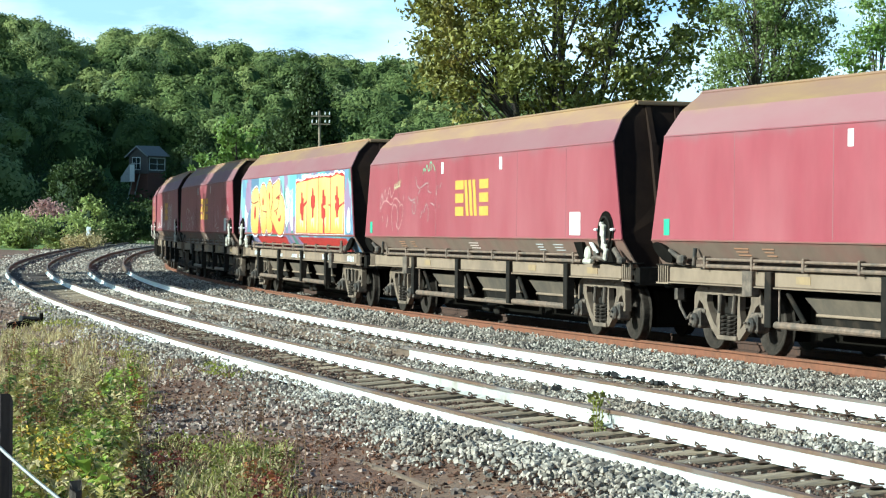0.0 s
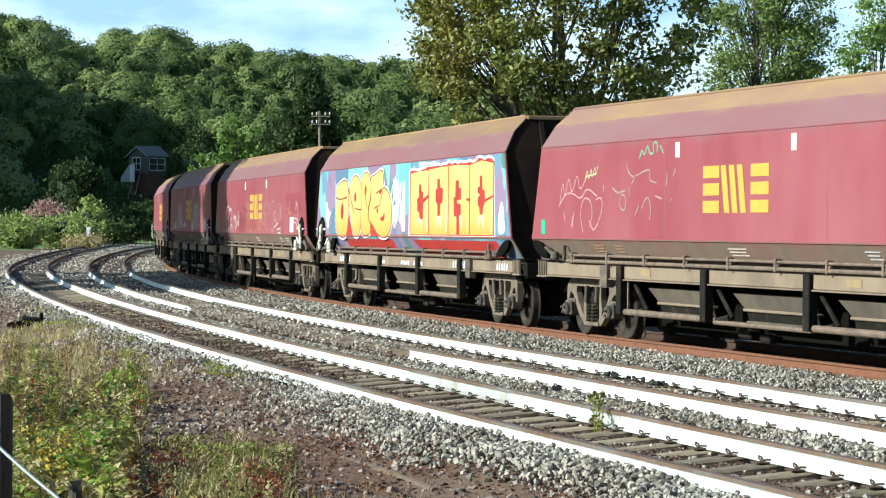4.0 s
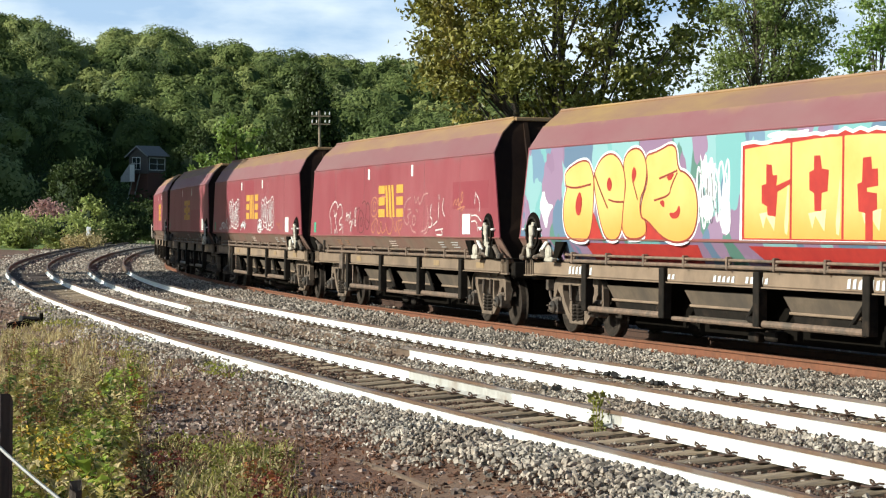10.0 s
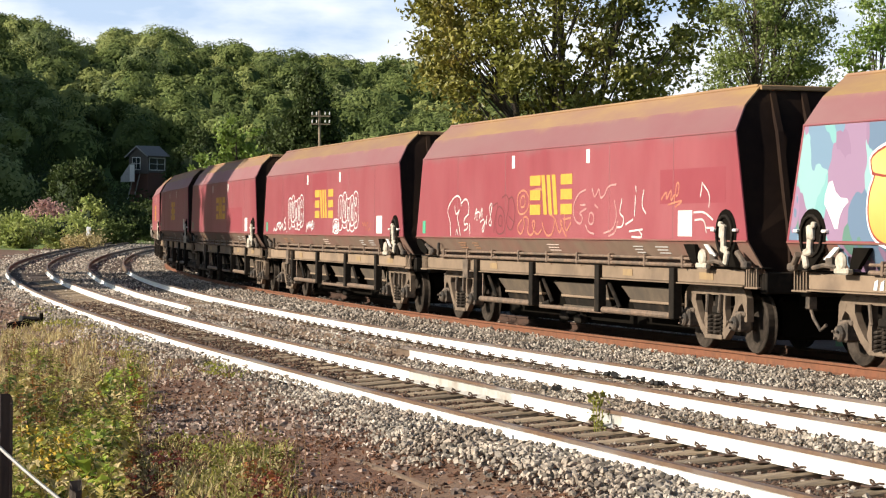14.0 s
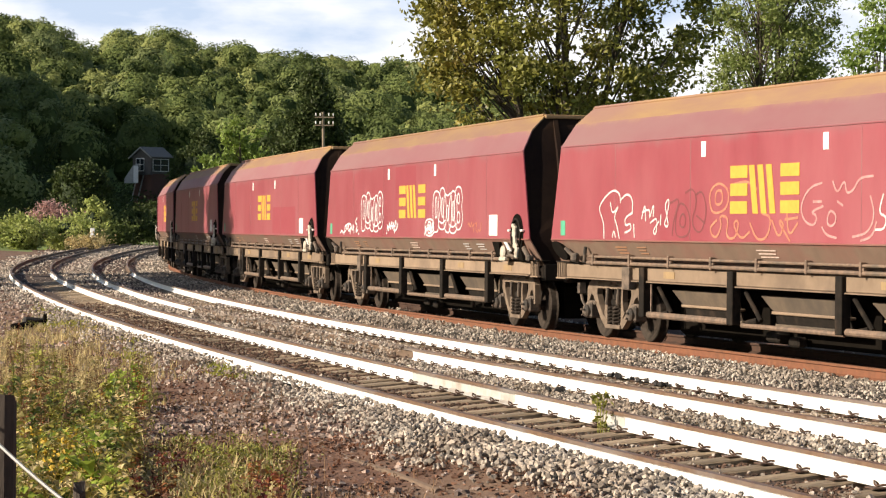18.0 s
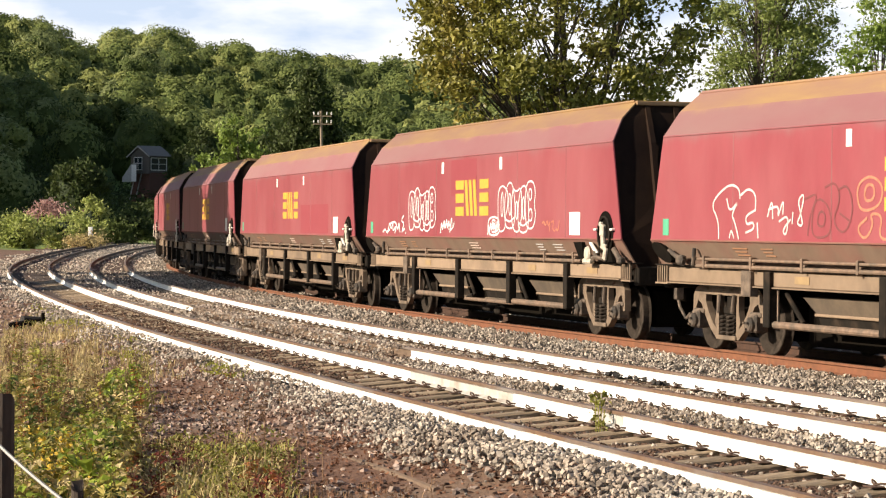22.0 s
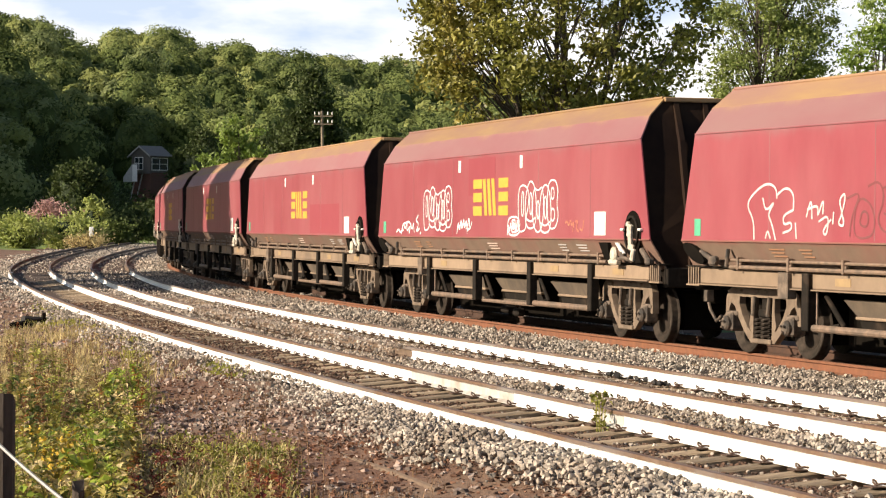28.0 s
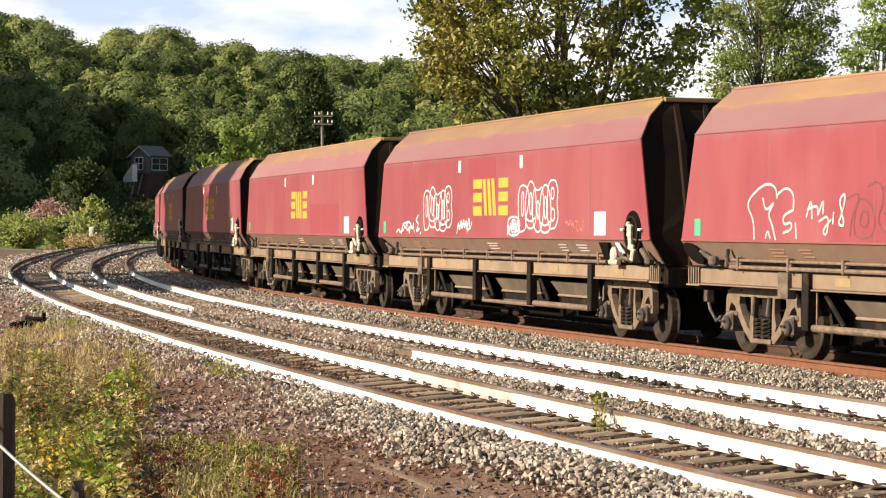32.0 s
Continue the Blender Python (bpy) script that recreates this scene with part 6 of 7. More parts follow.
def make_trees():
    tree("broadleaf_tree", "tall broadleaf tree with yellowing leaves behind the train", at_px(985, 68), 68, 13.5, 4.3, 1.4, 480, 92, 0.092, "leaf_tree", 11, trunk_r=0.15, stems=4, tuft=0.30)
    tree("broadleaf_tree", "fresh green tree behind the train", at_px(1352, 95), 95, 16.0, 2.55, 2.0, 230, 150, 0.085, "leaf_bright", 12, stems=4, tuft=0.36)
    tree("broadleaf_tree", "green tree behind the train", at_px(1540, 90), 90, 9.9, 1.45, 2.5, 56, 95, 0.085, "leaf_fresh", 13, stems=3, tuft=0.26)
    tree("bush", "low green bush behind the train", at_px(1285, 88), 88, 6.0, 0.9, 2.0, 34, 90, 0.10, "leaf_bright", 14, stems=3, tuft=0.24, category="bush")
    tree("tall_tree", "narrow dense dark green tree", at_px(548, 135), 135, 10.6, 2.3, 0.8, 170, 130, 0.13, "leaf_cone", 15, cone=True, core=0.5, tuft=0.32)
    tree("tall_tree", "rounded dark green tree beside the line", at_px(508, 138), 138, 7.6, 2.2, 0.8, 80, 110, 0.15, "leaf_cone", 16, core=0.5)
    tree("sapling", "bright leafy young tree beside the line", at_px(425, 118), 118, 7.3, 1.35, 1.5, 56, 75, 0.12, "leaf_fresh", 17, stems=3, tuft=0.22)
    tree("sapling", "bright leafy young tree beside the line", at_px(370, 120), 120, 5.8, 1.05, 1.5, 26, 55, 0.12, "leaf_fresh", 18, stems=2, tuft=0.2)
    tree("bush", "rounded green bush below the signal box, leaves coloured dark for shade", at_px(135, 250), 250, 8.5, 3.0, 2.0, 110, 90, 0.2, "leaf_shade_dark", 19, core=0.78, category="bush")
    tree("bush", "sunlit leafy bush with pale leaves", at_px(160, 226), 226, 4.6, 1.5, 0.2, 40, 70, 0.19, "leaf_yellow", 20, core=0.5, category="bush")
    tree("flowering_bush", "bush with faded pink flowers", at_px(84, 216), 216, 4.2, 1.9, 0.6, 50, 70, 0.12, "pink_bloom", 21, core=0.6, category="bush")
    tree("bush", "sunlit yellow-green bush on the bank", at_px(118, 210), 210, 2.9, 2.6, 0.0, 80, 80, 0.15, "leaf_yellow", 22, core=0.6, category="bush")
    tree("bush", "sunlit yellow-green bush on the bank", at_px(30, 205), 205, 2.6, 2.6, 0.0, 70, 70, 0.15, "leaf_yellow", 23, core=0.6, category="bush")
    # dark leaf colours carry the shade of the bank
    tree("bush", "green bush by the bank, leaves coloured dark for shade", at_px(190, 245), 245, 2.4, 2.2, 0.0, 50, 80, 0.16, "leaf_wood_deep", 24, core=0.7, category="bush")
    tree("bush", "green bush by the bank, leaves coloured dark for shade", at_px(228, 250), 250, 3.4, 2.6, 0.0, 60, 80, 0.17, "leaf_shade_dark", 25, core=0.7, category="bush")
    tree("bush", "green bush by the bank, leaves coloured dark for shade", at_px(262, 262), 262, 4.4, 2.6, 0.0, 60, 80, 0.17, "leaf_shade_dark", 26, core=0.7, category="bush")
    tree("bush", "low tuft of dry growth beside the line", at_px(150, 199), 199, 1.1, 1.7, 0.0, 34, 60, 0.10, "weed_straw", 27, category="bush")
    tree("bush", "dark bush beside the signal box", at_px(340, 306), 306, 9.5, 3.0, 0.5, 90, 70, 0.22, "leaf_shade_dark", 28, core=0.7, category="bush")
    tree("bush", "dark bush beside the signal box", at_px(358, 312), 312, 11.0, 3.4, 0.5, 100, 70, 0.22, "leaf_shade_dark", 29, core=0.7, category="bush")
    # wood off to the sun's side of the line
    for i, (x, y, h) in enumerate(((-33, 66, 17), (-35, 73, 18), (-33, 80, 17.5), (-35, 86, 18))):
        tree("roadside_tree", "tall leafy tree beside the line", x, y, h, 4.0, 9.5, 60, 60, 0.35, "leaf_shade_dark", 40 + i, core=0.8)


def make_wood():
    """The wooded hillside: crowns of many sizes, each a heap of uneven lobes of leaf sprays with hollows between."""
    rng = np.random.default_rng(77)
    V, F, I = [], [], []
    total = 0
    spots = np.zeros((0, 3))
    for _ in range(16000):
        d = 285 + 300 * rng.random() ** 0.85
        px = rng.uniform(-160, 1320)
        x, y = at_px(px, d), d
        r = (2.3 + 3.6 * rng.random() ** 1.6) * (0.8 + 0.25 * (d - 285) / 300)
        if d < 350 and 190 < px < 470 or d < 335 and 40 < px < 200:
            continue
        if len(spots) and np.any((spots[:, 0] - x) ** 2 + (spots[:, 1] - y) ** 2 < (0.78 * (spots[:, 2] + r)) ** 2):
            continue
        spots = np.concatenate([spots, [(x, y, r)]])
        if len(spots) >= 760:
            break
    sz = terrain(spots[:, 0], spots[:, 1])
    pr = random.Random(3)
    kinds = rng.choice(4, len(spots), p=(0.40, 0.18, 0.26, 0.16))
    for (x, y, r), z, kind in zip(spots, sz, kinds):
        d = math.hypot(x, y)
        tall = rng.uniform(0.8, 1.45) if d < 470 else rng.uniform(0.7, 1.05)
        h = 7.2 + 0.85 * r + rng.uniform(-1.6, 2.0) if d < 470 else 8.0 + 0.55 * r + rng.uniform(-1.3, 1.3)
        mid = np.array([x, y, z + h - r * tall])
        n = int(7 + 2.2 * r)
        o = rng.normal(size=(n, 3))
        o[:, 1] -= 0.55
        o[:, 2] += 0.45
        o /= np.linalg.norm(o, axis=1, keepdims=True)
        lobe = r * rng.uniform(0.28, 0.56, n)
        at = mid + o * (r - 0.75 * lobe)[:, None] * rng.uniform(0.75, 1.12, (n, 1)) * np.array([1, 1, tall])
        per = (20 * lobe ** 1.5 + 11).astype(int)
        k = np.repeat(np.arange(n), per)
        q = rng.normal(size=(len(k), 3)) + o[k] * 0.8
        q[:, 1] -= 0.3
        q[:, 2] += 0.35
        q /= np.linalg.norm(q, axis=1, keepdims=True)
        c = at[k] + q * (lobe[k] * rng.uniform(0.55, 1.12, len(k)))[:, None] * np.array([1.1, 1.1, 0.8])
        v, f = leaf_quads(c, 0.33 * rng.uniform(0.5, 1.35, len(k)), rng, out=q * 1.1 + o[k] * 1.3, up=0.3)
        V.append(v)
        F.append(f + total)
        I.append(np.full(len(f), kind))
        total += len(v)
        # dark cores put shade into the hollows between the lobes
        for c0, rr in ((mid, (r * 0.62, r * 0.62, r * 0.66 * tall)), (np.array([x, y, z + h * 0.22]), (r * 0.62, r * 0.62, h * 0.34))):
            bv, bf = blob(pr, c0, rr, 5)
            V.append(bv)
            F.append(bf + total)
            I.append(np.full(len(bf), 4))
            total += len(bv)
    me = cloud_mesh("woodland", np.concatenate(V), np.concatenate(F), "leaf_wood", "leaf_wood_yellow", "leaf_wood_deep", "leaf_wood_grey", "hollow_shade", index=np.concatenate(I))
    tagged(new("woodland", me), "dense green broadleaf wood on the hillside", "wood", kind="stuff")


def make_undergrowth():
    """Brambles and scrub along the hill's foot, their shade in the leaf colour."""
    r = np.random.default_rng(91)
    V, F, tot = [], [], 0
    for _ in range(560):
        px, d = r.uniform(-60, 430), r.uniform(235, 335)
        x = at_px(px, d)
        if d < 305 and -30 < float(NEAR.side(np.array([x]), np.array([d]))[0][0]) < 4.5:
            continue
        z = float(terrain(np.array([x]), np.array([d]))[0])
        h = r.uniform(1.0, 2.2) + (0.0 if 190 < px < 320 else 1.8 * (d - 235) / 95)
        c = np.array([x, d, z]) + r.normal(size=(70, 3)) * np.array([1.3, 0.9, 0.35]) + np.stack([np.zeros(70), np.zeros(70), r.random(70) * h], 1)
        v, f = leaf_quads(c, 0.24 * r.uniform(0.6, 1.3, 70), r)
        V.append(v)
        F.append(f + tot)
        tot += len(v)
    tagged(new("undergrowth", cloud_mesh("undergrowth", np.concatenate(V), np.concatenate(F), "leaf_shade_dark")), "green scrub along the foot of the wood, leaves coloured dark for shade", "undergrowth", kind="stuff")


def make_gap_scrub():
    """Unseen low dark growth added beyond the line to darken gaps under the train."""
    r = np.random.default_rng(53)
    n = 15000
    s = r.uniform(-12, 100, n)
    x, y, _ = FAR.at(s, -r.uniform(4.2, 7.5, n))
    z = terrain(x, y) + r.random(n) * (0.8 + 0.5 * np.sin(s * 0.7))
    v, f = leaf_quads(np.stack([x, y, z], 1), 0.14 * r.uniform(0.6, 1.3, n), r)
    tagged(new("scrub", cloud_mesh("scrub", v, f, "leaf_shade_dark")), "unseen low dark scrub added to darken the gaps under the train", "undergrowth", kind="stuff")


make_trees()
make_gap_scrub()
make_wood()
make_undergrowth()


# ---- signal box, pole, posts ----
def make_signal_box():
    x, y = at_px(260, 320), 320
    z = 6.1
    b = tagged(empty("signal_box", x, y, z, -48), "old grey timber signal box with white window frames", "signal box")
    b.matrix_basis = b.matrix_basis @ Matrix.Diagonal((0.95, 0.70, 0.98, 1))
    part("base_wall", Shape().box(-2.1, 2.1, -2.0, 2.0, -7.0, 2.6, 0.03), "box_brick", b, "dark brick lower storey")
    upper = part("upper_wall", Shape().box(-2.2, 2.2, -2.1, 2.1, 2.6, 4.9, 0.03), "box_timber", b, "grey boarded upper storey")
    for i in range(9):
        part("board", Shape().box(-2.24, 2.24, -2.13, -2.10, 2.62 + i * 0.25, 2.84 + i * 0.25, 0.008), "box_timber", upper)
    rf = Shape()
    for k in (-1, 1):
        rf.plate([(-0.0, -2.6, 6.15), (0.0, 2.6, 6.15), (k * 2.7, 2.6, 4.75), (k * 2.7, -2.6, 4.75)], 0.09 * k)
    part("roof", rf, "box_roof", b, "grey slate gable roof")
    part("gable", Shape().slab([(-2.2, 4.9), (2.2, 4.9), (0, 6.05)], -2.14, -2.06), "box_timber", b)
    for k in (-1, 1):
        part("barge_board", Shape().add([(0, -2.64, 6.2), (0, -2.58, 6.2), (k * 2.75, -2.58, 4.78), (k * 2.75, -2.64, 4.78), (0, -2.64, 6.02), (0, -2.58, 6.02), (k * 2.75, -2.58, 4.6), (k * 2.75, -2.64, 4.6)],
                                       [(0, 1, 2, 3), (4, 5, 6, 7), (0, 1, 5, 4), (3, 2, 6, 7), (0, 3, 7, 4), (1, 2, 6, 5)]), "porch_board", b, "grey barge board")

    def window(cx, w0, z0, z1, face):
        fr, gl = Shape(), Shape()
        rot = pose(0, 0, 0, 0, 0, 0) if face == "front" else pose(0, 0, 0, 0, 0, 90)
        yy = -2.16 if face == "front" else -2.24
        for a, c in ((cx - w0 / 2, cx - w0 / 2 + 0.1), (cx + w0 / 2 - 0.1, cx + w0 / 2), (cx - 0.05, cx + 0.05)):
            fr.box(a, c, yy - 0.06, yy, z0, z1, 0.01)
        for a, c in ((z0, z0 + 0.1), (z1 - 0.1, z1), ((z0 + z1) / 2 - 0.03, (z0 + z1) / 2 + 0.03)):
            fr.box(cx - w0 / 2, cx + w0 / 2, yy - 0.05, yy - 0.005, a, c, 0.01)
        gl.box(cx - w0 / 2 + 0.02, cx + w0 / 2 - 0.02, yy - 0.02, yy - 0.012, z0 + 0.02, z1 - 0.02)
        wf = part("window", fr, "box_white", b, "white window frame", m=rot)
        part("pane", gl, "window_glass", wf)
    window(-0.4, 2.0, 2.95, 4.7, "front")
    window(0.0, 3.6, 2.9, 4.6, "side")
    back = b.matrix_basis.inverted() @ pose(at_px(225, 318), 318, 7.4)
    part("porch", Shape().slab([(-0.9, 0), (0.9, 0), (0.9, 2.55), (0.2, 2.3), (-0.9, 0.6)], -0.7, 0.8), "porch_board", b, "pale boarded lean-to porch", m=back)
    part("porch_door", Shape().box(0.25, 0.85, -0.78, -0.705, 0.05, 2.2, 0.01), "box_white", b, "white porch door", m=back)
    for k in (0, 1):
        part("strut", Shape().tube([(-0.9 + k * 1.5, -2.25, 2.6), (-1.5 + k * 1.4, -3.0, -1.0)], 0.11, 6), "porch_board", b, "pale raking strut")
    part("walkway", Shape().box(-2.4, 2.6, -2.9, -2.15, 2.45, 2.58, 0.02), "box_timber", b)


def make_poles():
    d = 112
    x = at_px(566, d)
    p = tagged(empty("telegraph_pole", x, d, float(terrain(np.array([x]), np.array([float(d)]))[0])), "wooden telegraph pole with crossarms and insulators", "telegraph pole")
    h = 1.707 + (405 - 199) / LENS * d - p.location.z
    part("pole", Shape().tube([(0.1, 0, -0.3), (0.0, 0, h * 0.5), (-0.08, 0, h)], [0.085, 0.075, 0.062], 10), "pole_wood", p)
    for i, z in enumerate((h - 0.25, h - 0.62)):
        arm = part("crossarm", Shape().box(-0.44, 0.44, -0.13, -0.07, z - 0.025, z + 0.025, 0.01), "pole_wood", p)
        for xx in (-0.40, -0.2, 0.2, 0.40):
            part("insulator", Shape().tube([(xx, -0.11, z + 0.06), (xx, -0.11, z + 0.1), (xx, -0.11, z + 0.2)], [0.018, 0.034, 0.022], 8), "white_mark", arm, "white porcelain insulator")
    d = 203
    x = at_px(157, d)
    z = float(terrain(np.array([x]), np.array([float(d)]))[0])
    q = tagged(empty("marker_post", x, d, z), "small white lineside marker post", "marker post")
    zt = 1.707 + (405 - 6.2 - 402) / LENS * d
    part("post", Shape().box(-0.18, 0.18, -0.1, 0.1, -0.3, max(0.5, zt - z), 0.03), "box_white", q)


def make_fence():
    """Old fence posts with a slack cable, close to the camera."""
    def post(px, d, ztop, r, label):
        x = at_px(px, d)
        z = float(terrain(np.array([x]), np.array([float(d)]))[0])
        f = tagged(empty("fence_post", x, d, z), label, "fence post", group="fence posts beside the line")
        sh = Shape()
        n = 9
        rings = (-0.3, 0.1, 0.4, ztop - z - 0.08, ztop - z)
        vs = []
        rng = random.Random(int(px))
        wob = [rng.uniform(0.85, 1.12) for _ in range(n)]
        for i, zz in enumerate(rings):
            for k in range(n):
                t = 2 * math.pi * k / n
                vs.append((r * wob[k] * math.cos(t), r * wob[k] * math.sin(t), zz + (rng.uniform(-0.05, 0.02) if i == 4 else 0)))
        sh.add(vs, [(i * n + k, i * n + (k + 1) % n, (i + 1) * n + (k + 1) % n, (i + 1) * n + k) for i in range(4) for k in range(n)] + [tuple(range(4 * n, 5 * n))])
        part("post", sh, "old_post", f)
        return x
    post(4, 12.5, 1.707 - (698 - 397) / LENS * 12.5, 0.068, "weathered dark wooden fence post")
    post(138, 12.0, 1.707 - (856 - 398) / LENS * 12.0, 0.033, "thin grey wooden stake in the weeds")
    a, b = Vector((at_px(-60, 12.4), 12.4, 1.707 - (733 - 397) / LENS * 12.4)), Vector((at_px(150, 11.4), 11.4, 1.707 - (915 - 398) / LENS * 11.4))
    w = tagged(new("fence_cable", Shape().tube([a.lerp(b, t / 8) + Vector((0, 0, -0.02 * math.sin(math.pi * t / 8))) for t in range(9)], 0.009, 6).mesh("fence_cable", "wire_grey")),
               "pale slack cable fixed to the fence post", "cable")


def bank_points(n, x0, y0, x1, y1, seed, patch=0.0, scale=0.45):
    """Places on the near bank within a patch seen from the camera; patch: how far they gather in clumps."""
    r = np.random.default_rng(seed)
    out = []
    for _ in range(60):
        if len(out) >= n:
            break
        px = r.uniform(x0, x1, 2 * n) + r.normal(0, 0.09, 2 * n) * (x1 - x0)
        py = r.uniform(y0, y1, 2 * n) + r.normal(0, 0.07, 2 * n) * (y1 - y0)
        d = 2.06 * LENS / np.maximum(py - 399, 30)
        x = at_px(px, d)
        ok = NEAR.side(x, d)[0] > 0.95
        if patch:
            ok &= wave(x, d, scale, seed) > patch * (r.random(2 * n) * 2 - 1) + patch * 0.3
        out += list(zip(x[ok], d[ok]))
    out = out[:n]
    xy = np.array(out)
    return np.column_stack([xy, terrain(xy[:, 0], xy[:, 1])]), r


def make_weeds():
    """Grass, docks and seeding stalks on the near bank."""
    def tufts(name, label, material, patches, h, wid, blades, seed, spread=0.05):
        V, F = [], []
        for k, (n, *area) in enumerate(patches):
            pts, r = bank_points(n, *area, seed + k, 0.9, 0.5)
            n = len(pts)
            m = n * blades
            p = np.repeat(pts, blades, 0)
            p[:, :2] += r.normal(0, spread, (m, 2))
            a, hh, le, w = r.uniform(0, 6.28, m), h * r.uniform(0.35, 1.25, m), r.uniform(0.2, 1.1, m), wid * r.uniform(0.6, 1.3, m)
            dr = np.stack([np.cos(a), np.sin(a), 0 * a], 1)
            sd = np.stack([-np.sin(a), np.cos(a), 0 * a], 1) * w[:, None]
            up = np.array([0, 0, 1.0])
            b, mid, tip = p - 0.03 * up, p + dr * (hh * le * 0.35)[:, None] + up * (hh * 0.6)[:, None], p + dr * (hh * le)[:, None] + up * hh[:, None] * (1 - 0.2 * le[:, None])
            V.append(np.stack([b - sd, b + sd, mid + sd, mid - sd, tip + 0.15 * sd, tip - 0.15 * sd], 1).reshape(-1, 3))
            o = 6 * np.arange(m)[:, None] + sum(len(v) for v in V[:-1])
            F.append(np.concatenate([o + np.array([0, 1, 2, 3]), o + np.array([3, 2, 4, 5])]))
        tagged(new(name, cloud_mesh(name, np.concatenate(V), np.concatenate(F), material)), label, "weeds", kind="stuff")

    def leafy(name, label, material, patches, h, leaf, per, seed, up=0.6, patch=0.75):
        C, R = [], np.random.default_rng(seed)
        for k, (n, *area) in enumerate(patches):
            pts, r = bank_points(n, *area, seed + k, patch)
            n = len(pts)
            m = n * per
            p = np.repeat(pts, per, 0)
            t, hh = r.random(m), np.repeat(h * r.uniform(0.3, 1.15, n), per)
            p[:, :2] += r.normal(0, 0.045, (m, 2)) + np.repeat(r.normal(0, 0.12, (n, 2)), per, 0) * t[:, None]
            p[:, 2] += 0.02 + t * hh
            C.append(p)
        c = np.concatenate(C)
        v, f = leaf_quads(c, leaf * R.uniform(0.45, 1.4, len(c)), R, up=up)
        tagged(new(name, cloud_mesh(name, v, f, material)), label, "weeds", kind="stuff")

    def herbs(name, label, mats, patches, h, leaf, nodes, seed, droop=0.35, wide=0.34, patch=0.0):
        """Upright plants: a stem with whorls of pointed, folded leaves that grow smaller towards the top."""
        V, F, I, tot = [], [], [], 0
        for a, (n, *area) in enumerate(patches):
            pts, r = bank_points(n, *area, seed + a, patch)
            for p in pts:
                hh = h * r.uniform(0.45, 1.2)
                lean = r.normal(0, 0.22, 2) * hh
                kind = r.integers(len(mats))
                m = int(nodes * r.uniform(0.7, 1.2)) * 2
                t = np.sort(r.uniform(0.12, 1.0, m))
                az = np.arange(m) * 2.4 + r.uniform(0, 6.28) + r.normal(0, 0.3, m)
                base = np.stack([p[0] + lean[0] * t ** 1.6, p[1] + lean[1] * t ** 1.6, p[2] + hh * t], 1)
                ln = (leaf * (1.25 - 0.75 * t) * r.uniform(0.6, 1.3, m))[:, None]
                out = np.stack([np.cos(az), np.sin(az), r.normal(0.25, 0.3, m)], 1)
                side = np.stack([-np.sin(az), np.cos(az), r.normal(0, 0.35, m)], 1) * ln * wide
                up = np.array([0, 0, 1.0])
                mid = base + out * ln * 0.5
                tip = base + out * ln - up * ln * droop
                v = np.stack([base, mid + side + up * ln * 0.06, tip, mid - side + up * ln * 0.06, mid - up * ln * 0.05], 1).reshape(-1, 3)
                o = tot + 5 * np.arange(m)[:, None]
                V.append(v)
                F.append(np.concatenate([o + np.array([0, 4, 2, 1]), o + np.array([0, 3, 2, 4])]))
                I.append(np.full(2 * m, kind))
                tot += len(v)
                # stem
                s0, s1 = np.array([p[0], p[1], p[2] - 0.03]), np.array([p[0] + lean[0], p[1] + lean[1], p[2] + hh])
                sm = np.array([p[0] + lean[0] * 0.33, p[1] + lean[1] * 0.33, p[2] + hh * 0.5])
                w = 0.006
                off = np.array([(w, 0, 0), (-w * 0.5, w * 0.87, 0), (-w * 0.5, -w * 0.87, 0)])
                V.append(np.concatenate([s0 + off, sm + off * 0.8, s1 + off * 0.4]))
                F.append(np.array([(tot + 3 * q + k, tot + 3 * q + (k + 1) % 3, tot + 3 * q + 3 + (k + 1) % 3, tot + 3 * q + 3 + k) for q in (0, 1) for k in range(3)]))
                I.append(np.full(6, kind))
                tot += 9
        tagged(new(name, cloud_mesh(name, np.concatenate(V), np.concatenate(F), *mats, index=np.concatenate(I))), label, "weeds", kind="stuff")

    def stalks(name, label, material, patches, h, seed):
        """Dead upright stalks with seed heads."""
        sh = Shape()
        for k, (n, *area) in enumerate(patches):
            pts, r = bank_points(n, *area, seed + k)
            for p in pts:
                hh, lx, ly = h * r.uniform(0.6, 1.2), r.normal(0, 0.1), r.normal(0, 0.1)
                tip = Vector((p[0] + lx * hh, p[1] + ly * hh, p[2] + hh))
                sh.tube([p - np.array([0, 0, 0.03]), p + np.array([lx * hh * 0.3, ly * hh * 0.3, hh * 0.5]), tip], [0.004, 0.0035, 0.002], 4)
                for _ in range(int(10 + 16 * r.random())):
                    q = tip + Vector((r.normal(0, 0.018), r.normal(0, 0.018), -r.random() * hh * 0.45))
                    s_ = 0.012 * r.uniform(0.6, 1.4)
                    sh.add([q + Vector((-s_, 0, 0)), q + Vector((0, s_, s_ * 0.4)), q + Vector((s_, 0, 0)), q + Vector((0, -s_ * 0.5, s_))], [(0, 1, 2), (0, 2, 3), (0, 3, 1)])
        me = bpy.data.meshes.new(name)
        me.from_pydata(sh.v, [], sh.f)
        me.materials.append(MATS[material])
        tagged(new(name, me), label, "weeds", kind="stuff")

    tufts("grass", "dry straw-coloured grass on the bank", "weed_straw", [(900, -30, 590, 170, 710), (260, -30, 690, 240, 900), (170, 250, 790, 500, 920), (90, 150, 600, 300, 700)], 0.15, 0.005, 9, 310)
